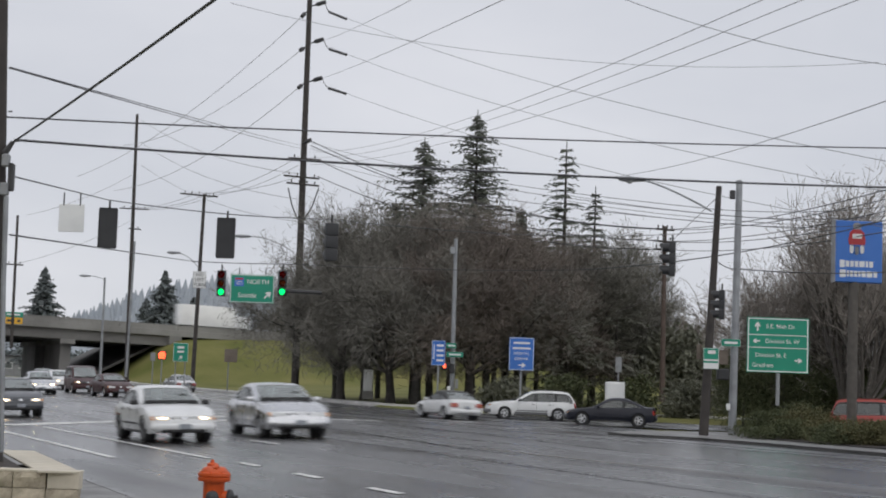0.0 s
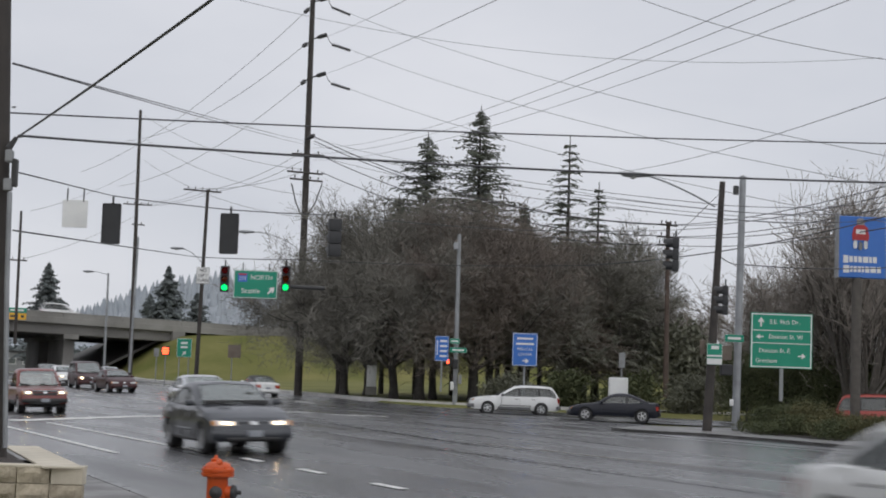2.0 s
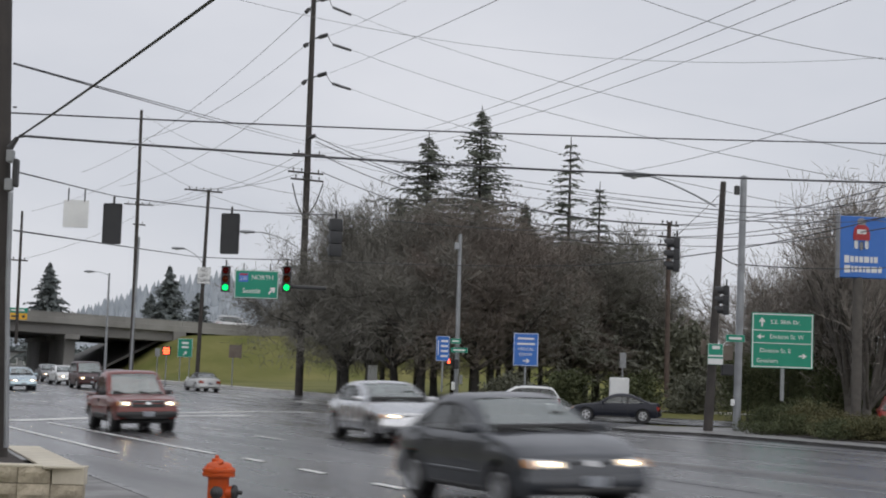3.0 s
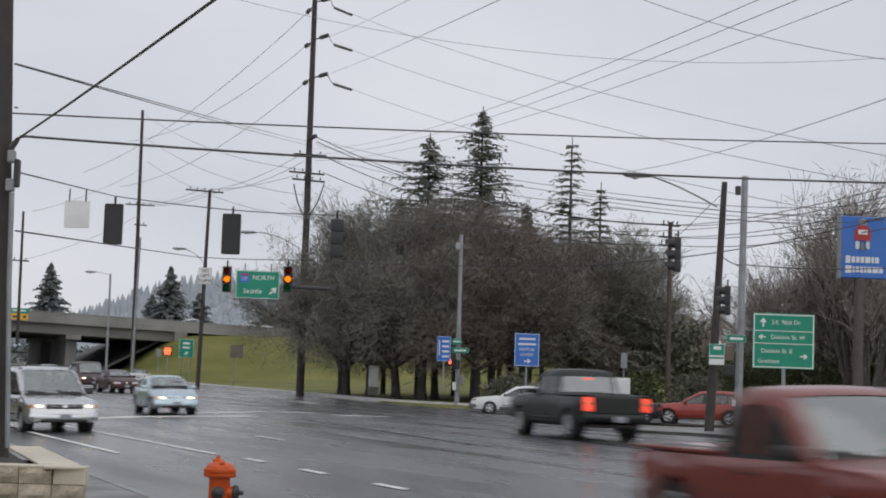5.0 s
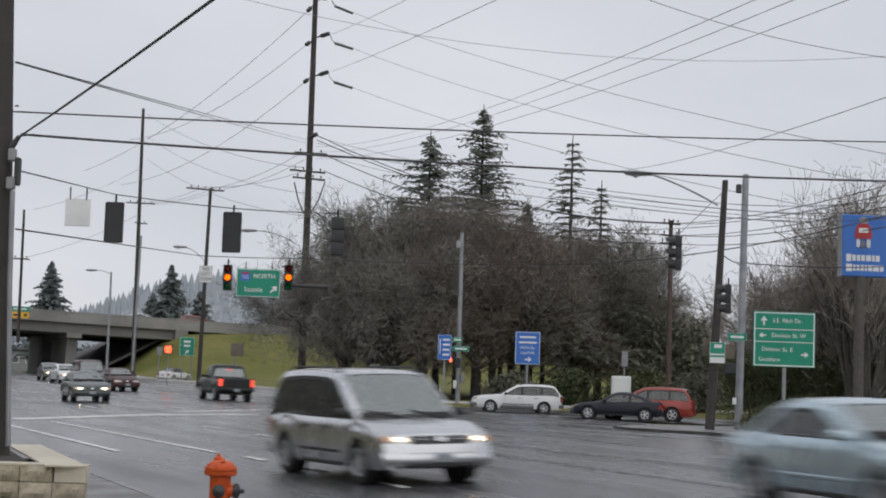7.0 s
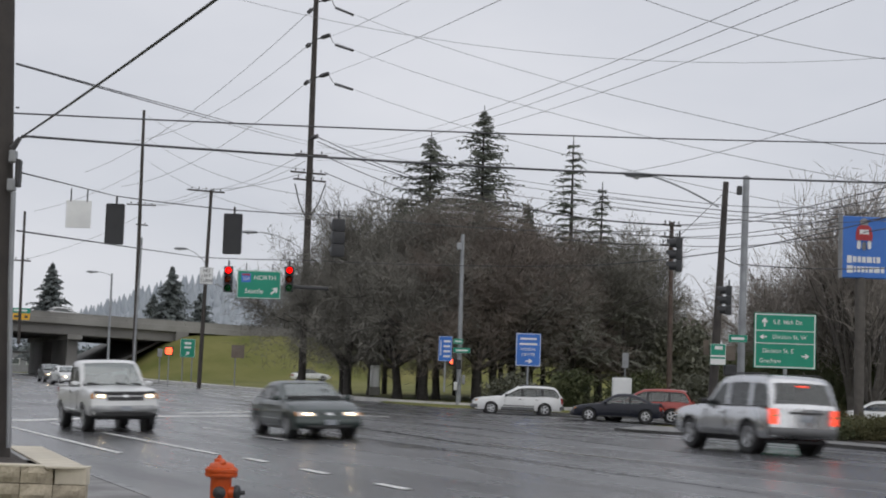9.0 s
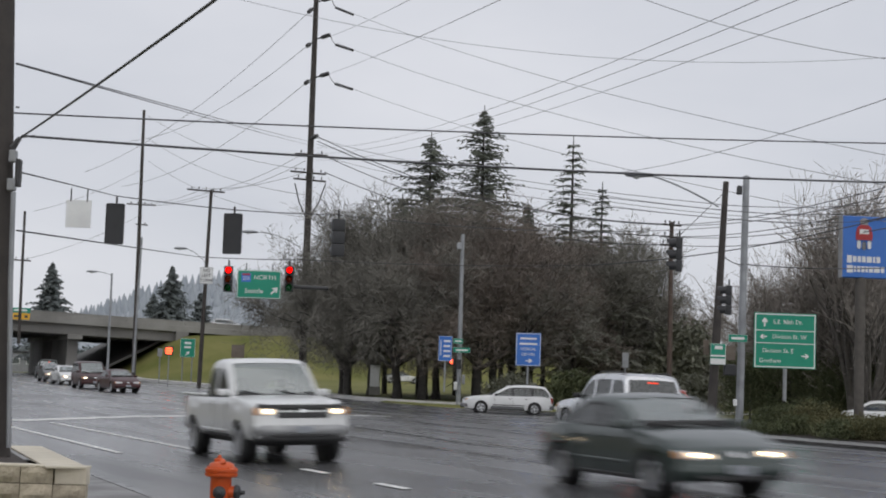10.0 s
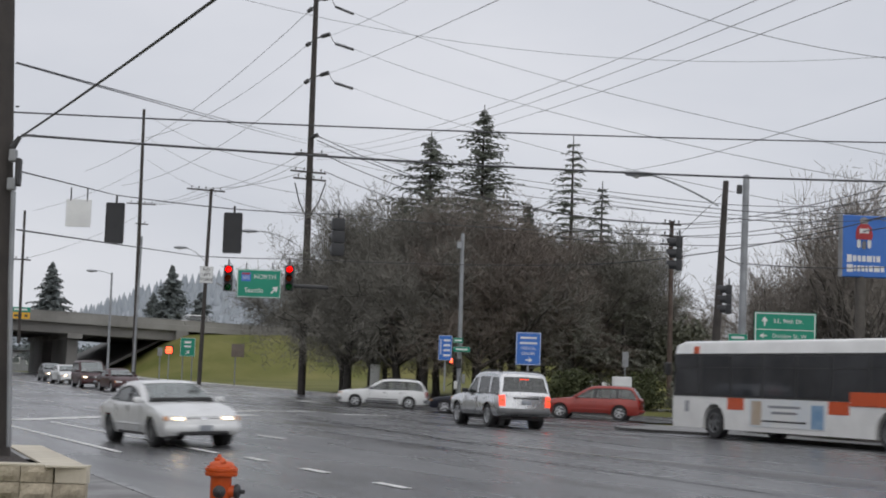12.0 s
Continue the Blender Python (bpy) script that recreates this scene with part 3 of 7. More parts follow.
class Cab:
    """The upper body: a curved greenhouse with open window holes, lofted along the car from the belt to the roof."""

    def __init__(self, kind, L, W, H, zs, lift):
        _, (a, b, c, d), belt, _ = SHAPES[kind]
        self.a, self.b, self.c, self.d = a * L, b * L, c * L, d * L
        self.z0, self.z1 = belt * zs + lift - 0.02, H
        self.w0, self.w1 = 0.468 * W, (0.410 if kind in ("suv", "minivan", "pickup") else 0.375) * W

    def ends(self, t):
        return self.a + (self.b - self.a) * t, self.d + (self.c - self.d) * t

    def half(self, t):
        return self.w0 + (self.w1 - self.w0) * (t * 0.7 + 0.3 * t * t)

    def z(self, t):
        return self.z0 + (self.z1 - self.z0) * t

    def crest(self, x):
        """Height of the centre line before rounding."""
        shoulder = self.z1 - 0.045 - self.z0
        if x < self.b:
            u = (x - self.a) / (self.b - self.a)
            return self.z0 + shoulder * (u + 0.16 * max(0.0, u) * (1 - u))
        if x > self.c:
            u = (x - self.d) / (self.c - self.d)
            return self.z0 + shoulder * (u + 0.12 * max(0.0, u) * (1 - u))
        u = (x - self.b) / (self.c - self.b)
        return self.z1 - 0.045 + 0.18 * u * (1 - u)

    def top(self, x):
        reach = min(0.14, 0.9 * (self.b - self.a))
        return max(self.z0 + 0.012, sum(self.crest(x + reach * k / 4) for k in range(-4, 5)) / 9)

    def section(self, x, inset=0.0):
        """Half a cross-section from the belt up to the centre line."""
        zt = self.top(x)
        rise = zt - self.z0
        rnd = min(0.11, 0.55 * rise)
        hw = lambda z: self.half(min(1.0, (z - self.z0) / (self.z1 - self.z0))) - inset
        ze, yc = zt - rnd, max(0.05, hw(zt) - min(0.11, 0.3 * rise + 0.04))
        pts = [(hw(self.z0 + (ze - self.z0) * f), self.z0 + (ze - self.z0) * f) for f in (0, 0.10, 0.5, 0.90, 1)]
        (y0, q0), (y1, q1), (y2, q2) = pts[-1], (hw(zt), zt - 0.012), (yc, zt)
        pts += [(y0 * (1 - u) ** 2 + 2 * y1 * u * (1 - u) + y2 * u * u, q0 * (1 - u) ** 2 + 2 * q1 * u * (1 - u) + q2 * u * u) for u in (0.33, 0.66, 1)]
        pts += [(yc * f, zt + 0.018 * (1 - f * f)) for f in (0.75, 0.5, 0.25, 0)]
        return [(y, z - inset * 0.8) for y, z in pts]

    def shift(self, x, y):
        """Plan curvature of the windshield and the tail."""
        mid = (self.b + self.c) / 2
        if x > mid:
            return x + 0.05 - 0.15 * ((x - mid) / (self.d - mid)) ** 2 * (y / self.w0) ** 2 - 0.05 * (1 - (x - mid) / (self.d - mid))
        return x + 0.07 * ((x - mid) / (self.a - mid)) ** 2 * (y / self.w0) ** 2

    def on_top(self, x, y, out=0.0):
        return Vector((self.shift(x, y), y, self.top(x) + out))

    def build(self, root, colour, splits, side_pillars, glass_rear):
        front0, front1 = self.d - 0.10 * (self.d - self.c), self.c + 0.06 * (self.d - self.c)
        cowl = self.d - 0.01 * (self.d - self.c)
        rear0, rear1 = self.a + 0.14 * (self.b - self.a), self.b - 0.10 * (self.b - self.a)
        s0, s1 = self.a + 0.42 * (self.b - self.a), self.d - 0.20 * (self.d - self.c)
        spans = [(s0 + (s1 - s0) * f0, s0 + (s1 - s0) * f1) for f0, f1 in splits]
        cuts = {self.a, self.b, self.c, self.d, front0, front1, cowl, rear0, rear1} | {v for p in spans for v in p}
        n = 30
        xs = sorted(cuts | {x for x in (self.a + (self.d - self.a) * k / n for k in range(n + 1)) if min(abs(x - q) for q in cuts) > 0.03})
        groups = {}
        for x0, x1 in zip(xs, xs[1:]):
            x = (x0 + x1) / 2
            for j in range(11):
                for s in (1, -1):
                    key, deep = "cab", 0.0
                    if j >= 7:
                        if front1 < x < front0:
                            key, deep = "windshield", 0.012
                        elif front0 < x < cowl:
                            key = "cowl"
                        elif rear0 < x < rear1:
                            key, deep = "rear_window", 0.012
                    elif j < 4 and spans[0][0] < x < spans[-1][1]:
                        hit = [k for k, (u, v) in enumerate(spans) if u < x < v]
                        if 1 <= j <= 2:
                            if hit:
                                key, deep = ("side_window", hit[0], s), 0.012
                            elif not side_pillars:
                                key = ("window_trim", 0, s)
                        elif j == 0 or not side_pillars:
                            key = ("window_trim", 0, s)
                    bm, cache = groups.setdefault(key, (bmesh.new(), {}))
                    loop = []
                    for xx, jj in ((x0, j), (x1, j), (x1, j + 1), (x0, j + 1)):
                        y, z = self.section(xx, deep)[jj]
                        co = (round(self.shift(xx, y), 5), round(s * y, 5), round(z, 5))
                        if co not in cache:
                            cache[co] = bm.verts.new(co)
                        if cache[co] not in loop:
                            loop.append(cache[co])
                    if len(loop) > 2 and not bm.faces.get(loop):
                        bm.faces.new(loop if s > 0 else loop[::-1])
        looks = {"cab": colour, "windshield": WINDSHIELD, "rear_window": glass_rear, "cowl": TRIM}
        for key, (bm, _) in groups.items():
            if isinstance(key, tuple):
                part(key[0], bm, CAR_GLASS if key[0] == "side_window" else TRIM, root, smooth=60)
            else:
                part(key, bm, looks[key], root, smooth=38)

    def interior(self, root, rows):
        """What shows through the glass: dark trim, seat backs with headrests, dashboard and steering wheel."""
        x0, x1 = self.a + 0.25 * (self.b - self.a), self.d - 0.16
        z = self.z0 + 0.035
        part("cabin_floor", box(bmesh.new(), ((x0 + x1) / 2, 0, z), (x1 - x0, self.w0 * 1.80, 0.02), 0.004), TRIM, root)
        part("dashboard", box(bmesh.new(), (x1 - 0.16, 0, z + 0.05), (0.42, self.w0 * 1.66, 0.10), 0.035, seg=2), TRIM, root, smooth=40)
        part("steering_wheel", tube(bmesh.new(), [(0.17 * math.cos(q), 0.17 * math.sin(q), 0) for q in (2 * math.pi * k / 14 for k in range(15))], 0.016, 6), TRIM, root, m=pose(x1 - 0.44, self.w0 * 0.45, z + 0.09, 0, -65, 0))
        for k in range(rows):
            x = x1 - 0.98 - 0.86 * k
            if x < x0 + 0.1:
                break
            for s in (1, -1):
                bm = box(bmesh.new(), (-0.03, 0, 0.04), (0.12, 0.44, 0.24), 0.04, seg=2)
                box(bm, (-0.07, 0, 0.25), (0.09, 0.25, 0.16), 0.035, seg=2)
                part("seat", bm, SEAT_CLOTH, root, smooth=45, m=pose(x, s * self.w0 * 0.47, z))


def nose_x(kind, L, zs, lift, front):
    """The length-wise place of the nose or tail surface at a height."""
    outline = SHAPES[kind][0]
    n = len(outline)
    pts = [(z * zs + lift, x * L) for x, z in (outline[n - 5:n - 1] if front else outline[1:4])]
    pts.sort()
    return lambda z: float(np.interp(z, [p[0] for p in pts], [p[1] for p in pts]))


def lens_patch(at, front, half, y0, y1, lo, hi, out, thick=0.05, n=6):
    """A lamp, grille or plate that lies on the curved nose or tail: lo and hi give its lower and upper edge from its inner (0) to its outer end (1)."""
    bm, rows = bmesh.new(), []
    sx = 1 if front else -1
    for i in range(n + 1):
        u = i / n
        y = y0 + (y1 - y0) * u
        bow = 0.145 * (y / half) ** 2
        col = []
        for k in range(5):
            z = lo(u) + (hi(u) - lo(u)) * k / 4
            dome = 0.010 * math.sin(math.pi * k / 4)
            col.append((at(z) - sx * bow + sx * (out + dome), y, z))
        col += [(x - sx * thick, y, z) for x, y, z in col[::-1]]
        rows.append([bm.verts.new(p) for p in col])
    for u, v in zip(rows, rows[1:]):
        for k in range(10):
            bm.faces.new((u[k], u[(k + 1) % 10], v[(k + 1) % 10], v[k]))
    bm.faces.new(rows[0])
    bm.faces.new(rows[-1][::-1])
    return bm


WHEELS = {}


def wheel_meshes(r, w, alloy):
    key = (r, w, alloy)
    if key in WHEELS:
        return WHEELS[key]
    turn = Matrix.Rotation(-math.pi / 2, 4, "X")
    bm = lathe(bmesh.new(), [(r * 0.60, -w * 0.08), (r * 0.62, -w / 2), (r * 0.93, -w / 2), (r * 0.985, -w * 0.40), (r, -w * 0.25), (r, w * 0.25), (r * 0.985, w * 0.40), (r * 0.93, w / 2), (r * 0.62, w / 2), (r * 0.60, w * 0.08)], 24, turn)
    t = bpy.data.meshes.new("tyre")
    bmesh.ops.recalc_face_normals(bm, faces=bm.faces)
    bm.to_mesh(t)
    bm.free()
    t.materials.append(TYRE)
    finish(t, 40)
    bm = bmesh.new()
    lathe(bm, [(r * 0.56, -w * 0.42), (r * 0.64, -w * 0.47), (r * 0.64, w * 0.51), (r * 0.60, w * 0.53), (r * 0.56, w * 0.47), (r * 0.55, w * 0.02)], 20, turn)
    for s in (1, -1):
        for k in range(5):
            box(bm, (r * 0.30, -s * w * 0.42, 0), (r * 0.56, w * 0.10, r * 0.17), 0.0, Matrix.Rotation(2 * math.pi * k / 5, 4, "Y"))
    lathe(bm, [(r * 0.16, -w * 0.48), (r * 0.16, w * 0.48)], 12, turn)
    m = bpy.data.meshes.new("rim")
    bmesh.ops.recalc_face_normals(bm, faces=bm.faces)
    bm.to_mesh(m)
    bm.free()
    m.materials.append(RIM if alloy else STEEL_RIM)
    finish(m, 40)
    WHEELS[key] = (t, m)
    return t, m


def add_wheels(root, axles, half, r, w, alloy):
    tyre, rim = wheel_meshes(r, w, alloy)
    for x in axles:
        for s in (1, -1):
            wheel = new("wheel")
            wheel.empty_display_size = 0.2
            wheel.parent = root
            wheel.matrix_basis = pose(x, s * half, r, 0, 0, 0 if s > 0 else 180)
            for nm, me in (("tyre", tyre), ("rim", rim)):
                ob = new(nm, me)
                ob.parent = wheel


def vehicle(name, label, kind, dims, colour, lights=True, brakes=False, alloy=True, lift=0.0, wheel_r=0.32, category="car", lower=None, roof_bars=False, mould=None, top=None, deflector=False, chrome=False):
    L, W, H = dims
    zs = {"sedan": H / 1.42, "coupe": H / 1.36, "wagon": H / 1.5, "suv": H / 1.75, "minivan": H / 1.75, "pickup": H / 1.78}[kind]
    root = thing(name, label, category, group="traffic")
    outline, cabspec, belt, wheels = SHAPES[kind]
    tall = kind in ("suv", "pickup", "minivan")
    part("body", body_mesh(kind, L, W, zs, lift, wheel_r), colour, root, smooth=32)
    c = Cab(kind, L, W, H, zs, lift)
    splits = {"sedan": ((0.0, 0.13), (0.16, 0.53), (0.57, 1.0)), "coupe": ((0.0, 0.36), (0.41, 1.0)), "wagon": ((0.0, 0.29), (0.33, 0.63), (0.67, 1.0)),
              "suv": ((0.0, 0.27), (0.32, 0.62), (0.67, 1.0)), "minivan": ((0.0, 0.30), (0.33, 0.66), (0.70, 1.0)), "pickup": ((0.0, 0.36), (0.44, 1.0))}[kind]
    c.build(root, top or colour, splits, kind == "suv" or kind == "pickup", CAR_GLASS if kind in ("suv", "wagon", "minivan") else WINDSHIELD)
    c.interior(root, 1 if kind == "pickup" else 2 if kind in ("sedan", "coupe") else 3)
    add_wheels(root, [w * L for w in wheels], W / 2 - 0.115, wheel_r, 0.21, alloy)
    nose, tail, half = 0.5 * L, -0.5 * L, 0.5 * W
    hz = {"sedan": 0.635, "coupe": 0.62, "wagon": 0.71, "suv": 0.84, "minivan": 0.71, "pickup": 0.845}[kind] * zs + lift
    front, rear = nose_x(kind, L, zs, lift, True), nose_x(kind, L, zs, lift, False)
    # floor pan and bumpers
    zb = 0.52 if kind in ("pickup", "suv") else 0.41
    part("floor_pan", box(bmesh.new(), (0, 0, 0.24 * zs + lift + 0.07), (L * 0.88, W * 0.78, 0.10), 0.02), TRIM, root)
    for s, nm in ((1, "front_bumper"), (-1, "rear_bumper")):
        part(nm, bumper(s * (0.5 * L + (0.045 if lower or tall else 0.03)), s, W, zb * zs + lift, 0.20 * zs), (BUMPER_STEEL if chrome else lower or colour), root, smooth=50)
    if chrome:
        part("bumper_valance", bumper(nose + 0.035, 1, W * 0.96, (zb - 0.13) * zs + lift, 0.16 * zs), TRIM, root, smooth=50)
    part("lower_grille", bumper(nose + 0.040, 1, W * 0.66, (zb - 0.085) * zs + lift, 0.115 * zs, 0.14, 0.42), TRIM, root, smooth=50)
    for w in wheels:
        for s in (1, -1):
            bm = lathe(bmesh.new(), [(wheel_r * 1.2, 0), (wheel_r * 1.2, 0.02)], 20, Matrix.Rotation(math.pi / 2, 4, "X"))
            part("wheel_well", bm, TRIM, root, m=pose(w * L, s * (W / 2 - 0.27), wheel_r))
    gw, gh = (0.25 if tall else 0.19) * W, (0.115 if kind in ("suv", "pickup") else 0.075 if kind == "minivan" else 0.05) * zs
    g = part("grille", lens_patch(front, True, half, -gw, gw, lambda u: hz - gh, lambda u: hz + gh * 0.8, 0.008), TRIM, root, smooth=40)
    bm = lens_patch(front, True, half, -gw * 0.98, gw * 0.98, lambda u: hz + gh * 0.55, lambda u: hz + gh * 0.75, 0.022)
    part("grille_bar", bm, CHROME, g)
    part("grille_bar", lens_patch(front, True, half, -gw * 0.98, gw * 0.98, lambda u: hz - gh * 0.15, lambda u: hz + gh * 0.08, 0.020), colour if tall else TRIM, g)
    part("badge", lens_patch(front, True, half, -0.07, 0.07, lambda u: hz - 0.035, lambda u: hz + 0.035, 0.030, n=2), CHROME, g)
    hh = (0.085 if kind in ("suv", "pickup") else 0.062) * zs
    for s in (1, -1):
        yi, yo = s * (gw + 0.02), s * W * 0.452
        lamp = part("headlight", lens_patch(front, True, half, yi, yo, lambda u: hz - hh * (0.75 + 0.15 * u), lambda u: hz + hh * (0.55 + 0.45 * u), 0.012), HEAD_OFF, root, "clear headlight lens", smooth=40)
        if lights:
            ym, yn = yi + (yo - yi) * 0.12, yi + (yo - yi) * 0.72
            part("bulb", lens_patch(front, True, half, ym, yn, lambda u: hz - hh * 0.55, lambda u: hz + hh * 0.42, 0.026), HEAD_ON, lamp, "lit reflector", smooth=40)
            part("bulb", lens_patch(front, True, half, ym + (yn - ym) * 0.28, ym + (yn - ym) * 0.72, lambda u: hz - hh * 0.34, lambda u: hz + hh * 0.24, 0.030, n=2), BULB_ON, lamp, "glaring bulb", smooth=40)
        part("turn_lamp", lens_patch(front, True, half, yi + (yo - yi) * 0.90, s * W * 0.468, lambda u: hz - hh * 0.8, lambda u: hz + hh * (0.85 - 0.3 * u), 0.020, 0.09, n=2), AMBER_LAMP, root, smooth=40)
        tz0, tz1 = ((0.60, 0.79) if kind in ("sedan", "coupe") else (0.68, 1.02) if kind in ("suv", "pickup") else (0.62, 0.92))
        lo, hi = tz0 * zs + lift, tz1 * zs + lift
        inner = 0.27 if kind in ("sedan", "coupe") else 0.375
        t = part("tail_light", lens_patch(rear, False, half, s * W * inner, s * W * 0.468, lambda u: lo, lambda u: hi, 0.014, 0.08), TAIL_ON if brakes else TAIL_OFF, root, smooth=40)
        part("turn_lens", lens_patch(rear, False, half, s * W * (inner + 0.01), s * W * 0.462, lambda u: lo + (hi - lo) * 0.46, lambda u: lo + (hi - lo) * 0.62, 0.022, 0.08), AMBER_LAMP if kind != "sedan" else HEAD_OFF, t, smooth=40)
        # mirror, handles, sill, door seams
        x0, x1 = c.ends(0.20)
        part("mirror", box(bmesh.new(), (x1 - 0.16, s * (c.half(0.1) + 0.12), c.z(0.16)), (0.12, 0.21, 0.13), 0.045, seg=3), TRIM if mould or lower else colour, root, smooth=45)
        seams = {"pickup": (x1 - 0.12, x1 - 1.10), "coupe": (x1 - 0.15, x1 - 1.35)}.get(kind, (x1 - 0.10, x1 - 1.05, x1 - 1.92))
        zc = (0.28 * zs + lift + c.z0) / 2
        for x in seams:
            part("door_seam", box(bmesh.new(), (x, s * (W / 2 - 0.006), zc), (0.008, 0.014, (c.z0 - 0.28 * zs - lift) * 0.86)), TRIM, root)
        for x in seams[1:]:
            part("door_handle", box(bmesh.new(), (x + 0.16, s * (W / 2 - 0.022), c.z0 - 0.12), (0.17, 0.045, 0.035), 0.01), lower or mould or colour, root)
        part("side_moulding", box(bmesh.new(), (0.0, s * (W / 2 + 0.001), 0.47 * zs + lift), (L * 0.34, 0.026, 0.05), 0.01), lower or mould or colour, root)
        part("sill", box(bmesh.new(), (0.01 * L, s * (W / 2 - 0.045), (zb - 0.135) * zs + lift), (L * 0.37, 0.05, 0.07), 0.02), TRIM, root)
        if lower:
            part("sill_cladding", box(bmesh.new(), (0.01 * L, s * (W / 2 - 0.018), (zb - 0.075) * zs + lift), (L * 0.36, 0.05, 0.15 * zs), 0.02), lower, root)
        if roof_bars:
            xr0, xr1 = c.ends(0.9)
            part("roof_rail", tube(bmesh.new(), [(xr0 + 0.2, s * c.half(0.9) * 0.86, H - 0.05), (xr0 + 0.4, s * c.half(0.9) * 0.86, H + 0.03), (xr1 - 0.4, s * c.half(0.9) * 0.86, H + 0.03), (xr1 - 0.15, s * c.half(0.9) * 0.86, H - 0.05)], 0.02, 6), TRIM, root)
    part("number_plate", box(bmesh.new(), (nose + 0.092, 0, (zb + 0.02) * zs + lift), (0.012, 0.30, 0.13), 0.004), PLATE, root)
    pz = hz - 0.03 if kind != "pickup" else 0.56
    part("number_plate", lens_patch(rear, False, half, -0.155, 0.155, lambda u: pz - 0.075, lambda u: pz + 0.075, 0.012 if kind != "pickup" else 0.085, 0.03, n=2), PLATE, root)
    if kind in ("suv", "wagon", "minivan"):
        part("plate_recess", lens_patch(rear, False, half, -0.42, 0.42, lambda u: pz + 0.10, lambda u: pz + 0.15, 0.014, 0.03), TRIM, root)
    for y0, y1 in ((0.36, 0.02), (-0.04, -0.36)):
        pts = [c.on_top(c.d - (c.d - c.c) * f, W * (y0 + (y1 - y0) * f / 0.16), 0.03) for f in (0.0, 0.05, 0.10, 0.16)]
        part("wiper", tube(bmesh.new(), pts, 0.014, 5), TRIM, root)
    if deflector:
        dz = 0.985 * zs + lift
        part("hood_deflector", lens_patch(front, True, half, -W * 0.43, W * 0.43, lambda u: dz - 0.10, lambda u: dz - 0.02, 0.035, 0.03, n=10), TRIM, root, "dark plastic hood deflector", smooth=40)
    if brakes:
        part("brake_lamp", box(bmesh.new(), (0, 0, 0), (0.03, 0.30, 0.03)), TAIL_ON, root, m=Matrix.Translation(c.on_top(c.b - (c.b - c.a) * 0.22, 0, -0.004)))
    if kind == "pickup":
        xa, xb = tail + 0.10, cabspec[0] * L - 0.08
        part("bed_liner", box(bmesh.new(), ((xa + xb) / 2, 0, 1.06 * zs + lift + 0.004), (xb - xa, W * 0.82, 0.03), 0.01), TRIM, root)
        for s in (1, -1):
            part("bed_rail", box(bmesh.new(), ((xa + xb) / 2, s * W * 0.45, 1.06 * zs + lift + 0.01), (xb - xa + 0.1, W * 0.07, 0.05), 0.015), colour, root)
        part("tailgate", box(bmesh.new(), (tail + 0.01, 0, 0.82 * zs + lift), (0.05, W * 0.70, 0.40 * zs), 0.015), colour, root)
    return root


WHITE = paint("white_car_paint", (0.72, 0.73, 0.73))
SILVER = paint("silver_car_paint", (0.64, 0.65, 0.665), 0.95, 0.2)
GREYC = paint("grey_car_paint", (0.040, 0.045, 0.055), 0.2)
DGREY = paint("dark_grey_car_paint", (0.10, 0.105, 0.11), 0.3)
RED = paint("maroon_red_paint", (0.185, 0.026, 0.019))
BLUE_LIGHT = paint("pale_blue_car_paint", (0.50, 0.62, 0.68), 0.75, 0.22)
GREEN_DARK = paint("dark_green_car_paint", (0.024, 0.040, 0.036), 0.2)
BLACKC = paint("black_green_paint", (0.013, 0.017, 0.016))
NAVY = paint("dark_navy_paint", (0.010, 0.012, 0.022))
ORANGE_RED = paint("brick_red_paint", (0.30, 0.030, 0.020), 0.2)
MAROON = paint("dark_maroon_paint", (0.05, 0.012, 0.013))
for dark_paint in (NAVY, MAROON, BLACKC):
    dark_paint.node_tree.nodes["Principled BSDF"].inputs["Coat Weight"].default_value = 0.15
    dark_paint.node_tree.nodes["Principled BSDF"].inputs["Specular IOR Level"].default_value = 0.3
BUS_WHITE = paint("bus_white_paint", (0.84, 0.84, 0.82))
BUS_RED = paint("bus_orange_paint", (0.62, 0.085, 0.015))
BUS_GREY = surface("bus_lower_grey", (0.30, 0.31, 0.33), (0.22, 0.23, 0.25), 0.8, (0.4, 0.6), coat=0.3)


